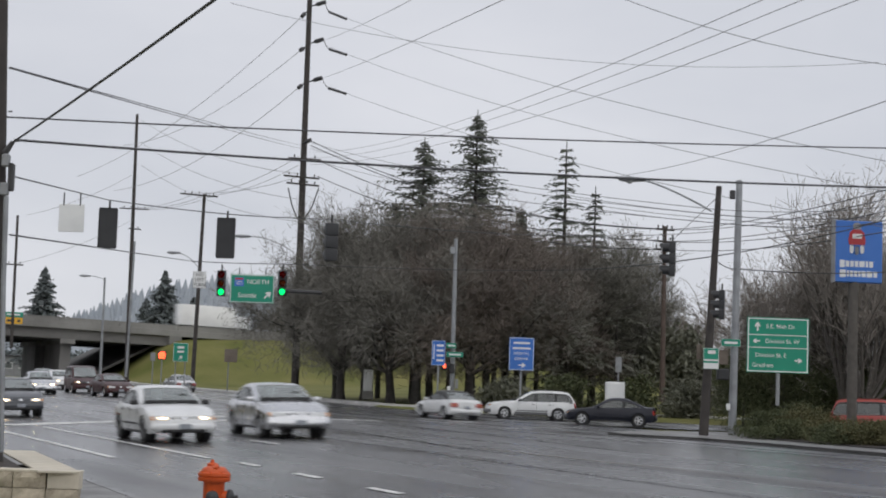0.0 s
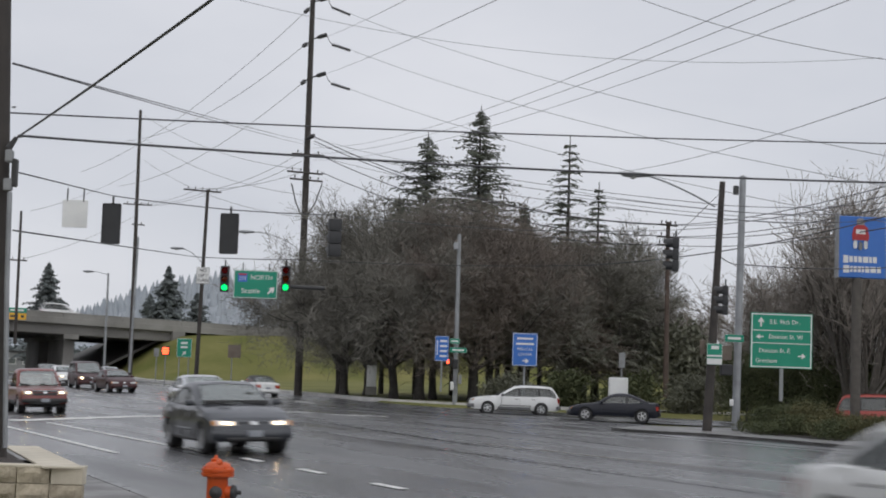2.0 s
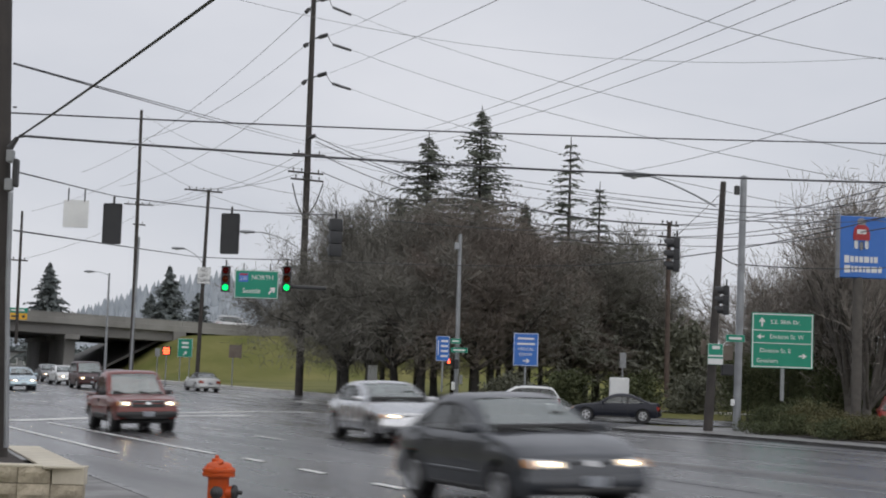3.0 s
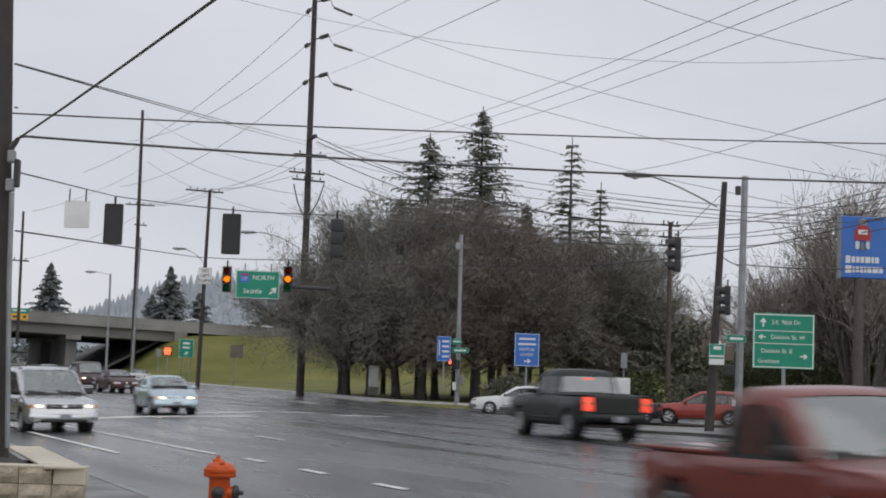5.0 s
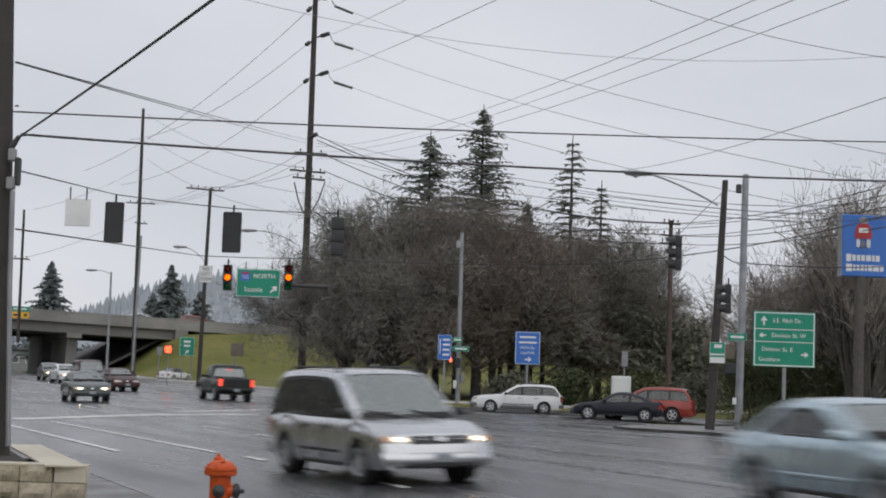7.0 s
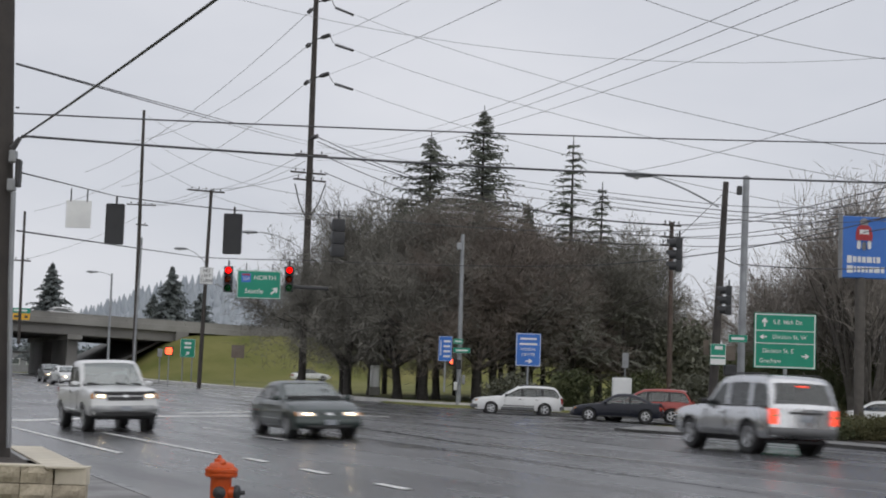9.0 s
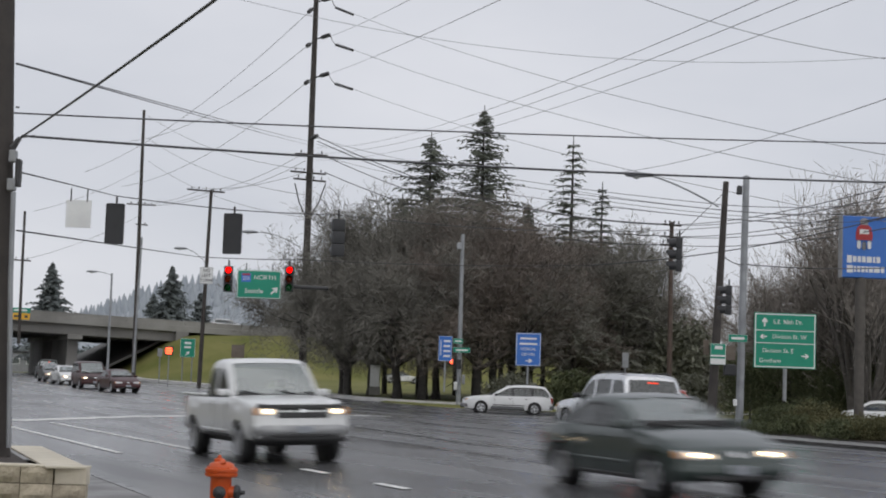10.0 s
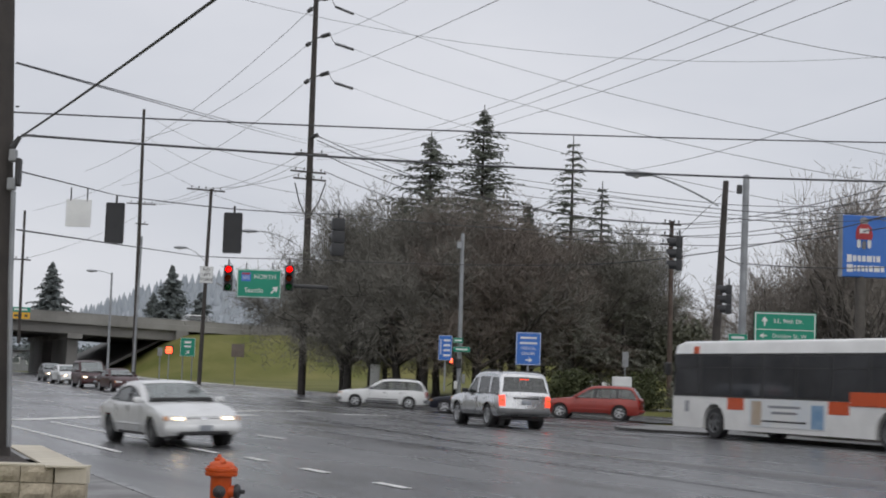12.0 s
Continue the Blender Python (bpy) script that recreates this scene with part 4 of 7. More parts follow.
def city_bus():
    L, W, H = 12.2, 2.55, 3.0
    root = thing("city_bus", "white low-floor city bus with orange stripe and a side poster", "bus", group="traffic")
    bm = bmesh.new()
    wheels, r = (3.7, -4.5), 0.48
    loop = [(-L / 2, 0.32), (-L / 2 - 0.02, 1.2), (-L / 2 + 0.02, 2.7), (-L / 2 + 0.16, 2.92), (-L / 2 + 0.5, H), (L / 2 - 0.6, H), (L / 2 - 0.2, 2.92), (L / 2 - 0.06, 2.6), (L / 2, 1.3), (L / 2, 0.7), (L / 2 - 0.06, 0.30)]
    for w in wheels:
        loop += [(w + 0.58, 0.30)] + [(w + 0.58 * math.cos(a), r + 0.58 * math.sin(a)) for a in [math.pi * k / 8 for k in range(9)]] + [(w - 0.58, 0.30)]
    rows = []
    for f in (-1, -0.97, -0.9, -0.6, 0, 0.6, 0.9, 0.97, 1):
        g = abs(f)
        rows.append([bm.verts.new((x * (0.985 if g == 1 and abs(x) > 5.6 else 1), f * W / 2, z - (0.16 * (g == 1) + 0.07 * (g == 0.97) + 0.02 * (g == 0.9)) * (z > 2.85))) for x, z in loop])
    n = len(loop)
    for u, v in zip(rows, rows[1:]):
        for j in range(n):
            bm.faces.new((u[j], u[(j + 1) % n], v[(j + 1) % n], v[j]))
    caps = [bm.faces.new(rows[0]), bm.faces.new(rows[-1][::-1])]
    bm.normal_update()
    bmesh.ops.triangulate(bm, faces=caps, ngon_method="EAR_CLIP")
    part("body", bm, BUS_WHITE, root, smooth=35)
    for s in (1, -1):
        y = s * (W / 2 + 0.004)
        part("window_band", box(bmesh.new(), (-0.02, y, 1.92), (L - 0.16, 0.012, 1.28), 0.004), TRIM, root, "black band round the windows")
        for k in range(7):
            x = 5.25 - 1.62 * k
            w = part("side_window", box(bmesh.new(), (x, y + s * 0.008, 1.92), (1.50 if k else 1.3, 0.012, 1.18), 0.004), BUS_GLASS, root)
            part("window_bar", box(bmesh.new(), (x, y + s * 0.017, 2.16), (1.46 if k else 1.26, 0.012, 0.025)), TRIM, w)
        part("side_stripe", box(bmesh.new(), (2.55, y, 1.08), (0.86, 0.012, 0.36), 0.004), BUS_RED, root, "orange stripe")
        part("side_stripe", box(bmesh.new(), (-2.35, y, 1.08), (0.90, 0.012, 0.36), 0.004), BUS_RED, root, "orange stripe")
        part("rear_panel", box(bmesh.new(), (-4.45, y + s * 0.022, 1.34), (3.20, 0.014, 0.38), 0.004), BUS_RED, root, "orange panel")
        part("roof_stripe", box(bmesh.new(), (4.75, y, 2.69), (0.30, 0.012, 0.24), 0.004), BUS_RED, root, "orange stripe")
        p = part("side_poster", box(bmesh.new(), (0.0, y + s * 0.006, 0.84), (3.60, 0.016, 0.80), 0.004), surface("pale_poster", (0.58, 0.64, 0.70), (0.72, 0.72, 0.70), 0.9, (0.4, 0.5)), root, "faded blue and tan side poster")
        part("poster_figure", box(bmesh.new(), (1.45, y + s * 0.016, 0.84), (0.5, 0.012, 0.70), 0.003), surface("tan_poster", (0.42, 0.33, 0.24), (0.5, 0.44, 0.36), 2, (0.4, 0.5)), p)
        part("poster_figure", box(bmesh.new(), (-1.45, y + s * 0.016, 0.80), (0.55, 0.012, 0.66), 0.003), surface("blue_poster", (0.10, 0.24, 0.42), (0.30, 0.42, 0.55), 2, (0.4, 0.5)), p)
        part("poster_bar", box(bmesh.new(), (0.1, y + s * 0.016, 0.62), (2.1, 0.012, 0.05)), TRIM, p)
        part("window_sill", box(bmesh.new(), (1.0, y + s * 0.010, 1.285), (L - 2.2, 0.014, 0.035)), TRIM, root)
        part("gutter", box(bmesh.new(), (-0.02, y + s * 0.006, 2.575), (L - 0.3, 0.014, 0.025)), TRIM, root)
        for k in range(2):
            part("poster_bar", box(bmesh.new(), (0.1, y + s * 0.016, 1.04 - 0.17 * k), (1.5 - 0.3 * k, 0.012, 0.07)), BUS_GREY, p)
        part("fleet_mark", box(bmesh.new(), (5.2, y, 0.95), (0.22, 0.012, 0.34), 0.003), BUS_GREY, root)
        part("mirror", box(bmesh.new(), (L / 2 + 0.12, s * (W / 2 + 0.10), 2.1), (0.14, 0.22, 0.42), 0.04), TRIM, root)
        part("headlight", box(bmesh.new(), (L / 2, s * 0.95, 0.75), (0.05, 0.35, 0.18), 0.02), HEAD_ON, root)
        part("tail_light", box(bmesh.new(), (-L / 2 - 0.01, s * 1.05, 1.0), (0.05, 0.16, 0.4), 0.02), TAIL_OFF, root)
    part("windshield", box(bmesh.new(), (L / 2 - 0.005, 0, 1.85), (0.04, W * 0.9, 1.3), 0.02), CAR_GLASS, root)
    part("destination_sign", box(bmesh.new(), (L / 2 - 0.04, 0, 2.68), (0.06, 1.7, 0.28), 0.02), TRIM, root)
    part("rear_window", box(bmesh.new(), (-L / 2 + 0.0, 0, 2.15), (0.03, 1.9, 0.8), 0.01), CAR_GLASS, root)
    part("floor_pan", box(bmesh.new(), (0, 0, 0.75), (L * 0.94, W * 0.74, 0.85), 0.03), TRIM, root)
    add_wheels(root, wheels, W / 2 - 0.17, r, 0.28, False)
    return root


def box_truck(name, label, length, top=3.45):
    root = thing(name, label, "truck", group="freeway traffic")
    part("cargo_box", box(bmesh.new(), (-0.9, 0, (top + 0.85) / 2), (length - 2.4, 2.45, top - 0.85), 0.06, seg=2), BUS_WHITE, root, smooth=40)
    part("cab", box(bmesh.new(), (length / 2 - 1.05, 0, 1.45), (2.0, 2.2, 1.9), 0.25, seg=3), RED if "red" in label else WHITE, root, smooth=40)
    part("windshield", box(bmesh.new(), (length / 2 - 0.06, 0, 1.75), (0.06, 1.9, 0.75), 0.02), CAR_GLASS, root)
    part("chassis", box(bmesh.new(), (0, 0, 0.68), (length - 0.6, 0.9, 0.25), 0.02), TRIM, root)
    add_wheels(root, (length / 2 - 1.2, -length / 2 + 1.6), 1.0, 0.46, 0.28, False)
    return root


V = {}
V["white_four_door"] = vehicle("white_car", "white four-door saloon with headlights on", "sedan", (4.5, 1.72, 1.40), WHITE, alloy=False, mould=TRIM)
V["silver_four_door"] = vehicle("silver_car", "silver four-door saloon on wet asphalt", "sedan", (4.75, 1.78, 1.45), SILVER, lights=False)
V["grey_hatchback"] = vehicle("dark_car", "dark slate-grey saloon with bright headlights", "sedan", (4.6, 1.78, 1.47), GREYC)
V["silver_follower"] = vehicle("silver_car", "silver saloon with one headlight glaring", "sedan", (4.7, 1.78, 1.45), SILVER)
V["red_pickup"] = vehicle("red_pickup", "dark red pickup truck with black bumper", "pickup", (4.8, 1.75, 1.65), RED, category="pickup truck", lower=TRIM, wheel_r=0.34)
V["silver_minivan"] = vehicle("silver_minivan", "silver minivan with headlights on", "minivan", (4.85, 1.95, 1.75), SILVER, category="minivan", roof_bars=True, wheel_r=0.33, mould=TRIM)
V["blue_sedan"] = vehicle("pale_blue_car", "pale blue saloon with headlights on", "sedan", (4.5, 1.70, 1.42), BLUE_LIGHT)
V["white_pickup"] = vehicle("white_pickup", "white pickup truck with dark grille and headlights on", "pickup", (5.3, 1.95, 1.95), WHITE, category="pickup truck", wheel_r=0.38, lift=0.06, deflector=True, chrome=True)
V["green_sedan"] = vehicle("dark_green_car", "dark green saloon with headlights on", "sedan", (4.8, 1.80, 1.42), GREEN_DARK)
V["white_sedan"] = vehicle("white_car", "white long saloon with thin headlights", "sedan", (4.9, 1.85, 1.44), WHITE, alloy=False)
V["white_coupe"] = vehicle("white_coupe", "white coupe with dark soft top driving away", "coupe", (4.4, 1.75, 1.38), WHITE, lights=False, top=TRIM)
V["grey_sedan"] = vehicle("grey_car", "grey saloon driving away under the bridge", "sedan", (4.6, 1.75, 1.45), SILVER, lights=False)
V["black_pickup"] = vehicle("black_pickup", "black pickup truck driving away with tail lights on", "pickup", (5.3, 1.95, 1.84), BLACKC, brakes=True, category="pickup truck", wheel_r=0.38, lift=0.06)
V["silver_suv"] = vehicle("silver_suv", "silver off-road estate with brake lights on", "suv", (4.6, 1.84, 1.77), SILVER, lights=False, brakes=True, category="SUV", wheel_r=0.37, roof_bars=True, lower=CLADDING)
V["city_bus"] = city_bus()
V["white_wagon"] = vehicle("white_wagon", "white estate car with roof rails waiting to turn", "wagon", (4.8, 1.77, 1.54), WHITE, lights=False, roof_bars=True, category="estate car", lower=CLADDING)
V["dark_coupe"] = vehicle("dark_coupe", "dark navy coupe with silver wheels waiting to turn", "coupe", (4.4, 1.75, 1.36), NAVY, lights=False)
V["red_crossover"] = vehicle("red_crossover", "brick-red crossover car in the side street", "wagon", (5.0, 1.95, 1.66), ORANGE_RED, lights=False, category="SUV", wheel_r=0.36)
V["lot_red"] = vehicle("red_van", "red van passing behind the hedge", "minivan", (4.8, 1.9, 1.75), ORANGE_RED, lights=False, category="van")
V["lot_white"] = vehicle("white_car", "white car waiting behind the hedge", "sedan", (4.6, 1.75, 1.45), WHITE, lights=False)
V["queue_maroon"] = vehicle("maroon_car", "dark maroon saloon waiting in the turn lane", "sedan", (4.6, 1.7, 1.40), MAROON, lights=False)
V["queue_van"] = vehicle("dark_van", "dark red-brown van waiting with headlights on", "minivan", (4.8, 1.9, 1.82), MAROON, category="van")
V["queue_white"] = vehicle("white_car", "white saloon waiting in the turn lane with headlights on", "sedan", (4.5, 1.72, 1.42), WHITE)
V["queue_grey"] = vehicle("grey_car", "grey saloon waiting at the back of the queue", "sedan", (4.6, 1.75, 1.45), DGREY)
FREEWAY = [
    (box_truck("box_truck", "white box truck on the freeway bridge", 9.6), 0.0, 16.8),
    (box_truck("box_truck", "white low box truck with red cab on the freeway bridge", 8.0, 2.15), 6.2, 14.6),
    (vehicle("white_car", "white car on the freeway bridge", "sedan", (4.6, 1.75, 1.45), WHITE, lights=False), 4.9, 13.3),
    (vehicle("white_car", "white car on the freeway bridge", "sedan", (4.6, 1.75, 1.45), WHITE, lights=False), 4.9, 19.5),
    (vehicle("silver_car", "silver car on the freeway bridge", "wagon", (4.7, 1.75, 1.5), WHITE, lights=False), 9.2, 2.9),
    (vehicle("white_minivan", "white minivan on the freeway bridge", "minivan", (4.9, 1.95, 1.8), WHITE, lights=False), 12.0, 16.2),
    (vehicle("white_minivan", "white minivan on the freeway bridge", "minivan", (4.9, 1.95, 1.8), WHITE, lights=False), 2.5, 7.7),
    (vehicle("red_car", "red car on the freeway bridge", "wagon", (4.7, 1.75, 1.5), ORANGE_RED, lights=False), 7.0, 15.0),
    (vehicle("white_car", "white car on the freeway bridge", "sedan", (4.6, 1.75, 1.45), WHITE, lights=False), 7.0, 8.5),
]


# ---------------------------------------------------------------- freeway bridge
def freeway_bridge():
    """Two parallel decks across the road: girder, slab, parapet and pier walls. Local x runs along the deck, y away from the eye."""
    base = pose(-42.8, 199, 0, 0, 0, 21.5) @ pose(0, 0, 0, 0, 1.45, 0)
    root = thing("freeway_bridge", "weathered grey concrete freeway bridge over the road", "bridge", base, kind="structure")
    x0, x1 = -75.0, 84.0
    xm, ln = (x0 + x1) / 2, x1 - x0
    for k, y in enumerate((0.0, 21.0)):
        part("deck_slab", box(bmesh.new(), (xm, y + 8, 7.51), (ln, 16.4, 0.76), 0.03), BRIDGE_CONCRETE, root)
        for e in (0.0, 16.0):
            bm = bmesh.new()
            for i in range(22):
                w = ln / 22
                box(bm, (x0 + w * (i + 0.5), y + e, 7.92), (w - 0.03, 0.28, 1.05), 0.03)
            part("parapet", bm, BRIDGE_CONCRETE, root, "stained concrete parapet with joints")
            part("coping", box(bmesh.new(), (xm, y + e, 8.47), (ln, 0.36, 0.10), 0.02), BRIDGE_CONCRETE, root)
        for g in range(5):
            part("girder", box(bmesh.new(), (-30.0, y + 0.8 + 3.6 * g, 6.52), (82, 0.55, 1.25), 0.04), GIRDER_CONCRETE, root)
        for px, w in ((-1.5, 1.3), (-27, 1.3), (-48, 1.3)):
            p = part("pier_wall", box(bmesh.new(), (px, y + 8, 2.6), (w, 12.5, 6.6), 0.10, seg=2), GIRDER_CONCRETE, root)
            part("pier_cap", box(bmesh.new(), (px, y + 8, 5.65), (w + 0.5, 15.4, 0.6), 0.05), BRIDGE_CONCRETE, p)
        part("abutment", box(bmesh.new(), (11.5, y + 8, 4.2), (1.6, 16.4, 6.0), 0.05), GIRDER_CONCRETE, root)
        # added slab over the deck gap, keeps daylight off the slope below
        if k == 0:
            part("median_slab", box(bmesh.new(), (xm, 18.6, 7.46), (ln, 4.6, 0.40), 0.03), BRIDGE_CONCRETE, root)
        # slope paving; the deck's shade is put into its dark colour
        part("slope_paving", box(bmesh.new(), (0, 0, 0), (13.4, 21.0, 0.3), 0.02), SHADED_CONCRETE, root, "slope paving under the deck with the shade painted dark", m=pose(6.3, y + 13.5, 4.1, 0, -29.5, 0))
        part("abutment", box(bmesh.new(), (-70.0, y + 8, 4.2), (1.6, 16.4, 6.0), 0.05), GIRDER_CONCRETE, root)
    return root


def deck_pose(s, lane):
    """On the freeway deck, s metres along it from its midspan pier."""
    return pose(-42.8, 199, 0, 0, 0, 21.5) @ pose(0, 0, 0, 0, 1.45, 0) @ pose(s, lane, 7.895)


freeway_bridge()


def unseen_shops():
    """Plain low shops on the near side of the road, unseen behind the eye, added to darken reflections in the cars."""
    for a0, a1, h in ((-140, -84, 5.2), (-78, -22, 5.8), (-14, 60, 5.0)):
        x, y = from_road((a0 + a1) / 2, 15.0)
        root = thing("shop_building", "unseen low tan shop added behind the eye to darken reflections", "building", pose(x, y, road_z(x, y), 0, 0, math.degrees(ROAD_HEADING)), kind="structure")
        ln = a1 - a0
        part("wall", box(bmesh.new(), (0, 0, h / 2), (ln, 12, h), 0.03), SHOP_WALL, root)
        part("roof", box(bmesh.new(), (0, 0, h + 0.15), (ln + 0.6, 12.6, 0.3), 0.03), DARK_METAL, root)
        for k in range(int(ln / 8)):
            w = part("window", box(bmesh.new(), (-ln / 2 + 5 + 8 * k, -6.03, 1.7), (5.0, 0.08, 2.2), 0.01), DARK_METAL, root)
            part("pane", box(bmesh.new(), (-ln / 2 + 5 + 8 * k, -6.09, 1.7), (4.7, 0.03, 1.95)), BUS_GLASS, w)


unseen_shops()


# ---------------------------------------------------------------- poles, lamps and wires
def crossarm(root, p0, p1, insulators=4, thick=0.11):
    p0, p1 = Vector(p0), Vector(p1)
    d = p1 - p0
    m = Matrix.Translation((p0 + p1) / 2) @ Matrix.Rotation(math.atan2(d.y, d.x), 4, "Z") @ Matrix.Rotation(-math.atan2(d.z, math.hypot(d.x, d.y)), 4, "Y")
    arm = part("crossarm", box(bmesh.new(), (0, 0, 0), (d.length, thick, thick * 1.2), 0.012), WOOD_POLE, root, m=m)
    for i in range(insulators):
        f = (i + 0.5) / insulators - 0.5
        part("insulator", lathe(bmesh.new(), [(0.03, 0), (0.03, 0.08), (0.07, 0.09), (0.05, 0.14), (0.07, 0.16), (0.03, 0.24)], 8), DARK_METAL, arm, smooth=30, m=pose(f * d.length * 0.94, 0, thick * 0.6))


def utility_pole(label, base, top, r0, r1, arms=(), mat=None, name="utility_pole", n=4):
    root = thing(name, label, "utility pole", group="roadside poles")
    b, t = Vector(base), Vector(top)
    b = b + (b - t).normalized() * 0.5
    part("pole", tube(bmesh.new(), [b + (t - b) * f for f in (0, 0.3, 0.6, 0.85, 1)], [r0 + (r1 - r0) * f for f in (0, 0.3, 0.6, 0.85, 1)], 12), mat or WOOD_POLE, root, smooth=40)
    for a in arms:
        crossarm(root, a[0], a[1], a[2] if len(a) > 2 else n)
    return root


def lamp_arm(root, start, bend, end, size=0.30):
    """A curved bracket with a cobra-head luminaire under its end."""
    s, b, e = Vector(start), Vector(bend), Vector(end)
    pts = [s * (1 - t) ** 2 + b * (2 * t * (1 - t)) + e * t ** 2 for t in [i / 8 for i in range(9)]]
    arm = bar("lamp_bracket", pts, 0.035, GALVANISED, root, seg=6)
    d = (e - b).normalized()
    yaw = math.atan2(d.y, d.x)
    bm = bmesh.new()
    lathe(bm, [(0.02, -size * 1.5), (size * 0.35, -size * 1.3), (size * 0.5, -size * 0.3), (size * 0.55, size * 0.5), (size * 0.42, size * 1.2), (0.03, size * 1.5)], 12, Matrix.Rotation(math.pi / 2, 4, "Y"))
    bmesh.ops.scale(bm, vec=(1, 1, 0.55), verts=bm.verts)
    head = part("lamp_head", bm, GALVANISED, root, "grey cobra-head street lamp", smooth=50, m=Matrix.Translation(e + Vector((d.x, d.y, 0)) * size) @ Matrix.Rotation(yaw, 4, "Z"))
    bm = lathe(bmesh.new(), [(0.02, -0.10), (size * 0.30, -0.07), (size * 0.40, 0.0)], 12)
    part("lamp_glass", bm, HEAD_OFF, head, smooth=50, m=pose(size * 0.25, 0, -size * 0.18))


def wire(p0, p1, sag, r, mat=None, label="thin overhead wire against the sky"):
    p0, p1 = Vector(p0), Vector(p1)
    pts = [p0.lerp(p1, t) - Vector((0, 0, 4 * sag * t * (1 - t))) for t in [i / 14 for i in range(15)]]
    ob = bar("overhead_wire", pts, r, mat or WIRE, None, label, seg=5)
    return tagged(ob, label, "overhead wire", "overhead wires")


def tall_power_pole():
    root = utility_pole("very tall dark wooden power pole with insulators", (-10.14, 122.00, 0.41), (-10.24, 122.00, 32.72), 0.30, 0.18,
                        [((-11.31, 121.60, 18.28), (-8.86, 121.60, 18.20), 3), ((-11.60, 121.60, 16.95), (-8.93, 121.60, 16.79), 4), ((-11.36, 121.60, 16.41), (-8.90, 121.60, 16.24), 4)])
    for a, b in (((-10.34, 121.70, 29.51), (-10.71, 121.30, 28.97)), ((-10.36, 121.70, 26.78), (-10.73, 121.30, 26.39)), ((-10.37, 121.70, 23.98), (-10.74, 121.30, 23.55)), ((-10.15, 121.70, 27.01), (-9.03, 121.30, 27.31)), ((-10.12, 121.70, 24.08), (-9.00, 121.30, 24.38)), ((-10.18, 121.70, 29.86), (-8.97, 121.30, 30.16)),
                 ((-10.39, 121.70, 19.35), (-9.65, 121.30, 19.66))):
        part("insulator", tube(bmesh.new(), [a, Vector(a).lerp(Vector(b), 0.35), Vector(a).lerp(Vector(b), 0.5), b], [0.05, 0.06, 0.17, 0.16], 8), DARK_METAL, root, smooth=40)
    for a, b in (((-8.63, 121.00, 29.32), (-7.19, 118.00, 28.17)), ((-8.51, 121.00, 26.49), (-7.09, 118.00, 25.53)), ((-8.44, 121.00, 23.53), (-7.02, 118.00, 22.65))):
        part("insulator_string", tube(bmesh.new(), [Vector(a).lerp(Vector(b), k / 16) for k in range(17)], [0.03 if k % 2 else 0.11 for k in range(17)], 8), DARK_METAL, root)
        bar("jumper_cable", [(-9.05, 121.3, a[2] + 0.86), ((-9.05 + a[0]) / 2, 121.2, a[2] + 0.30), a], 0.028, DARK_METAL, root, seg=5)
    for a, b in (((-11.21, 121.50, 16.02), (-10.30, 121.50, 13.50)), ((-8.93, 121.50, 16.09), (-10.05, 121.50, 13.51))):
        a, b = Vector(a), Vector(b)
        bar("hanging_cable", [a, a.lerp(b, 0.4) - Vector((0, 0, 0.4)), b], 0.05, DARK_METAL, root, seg=5)
    lamp_arm(root, (-10.55, 121.50, 11.17), (-12.19, 121.50, 12.30), (-14.00, 121.50, 12.28), 0.42)


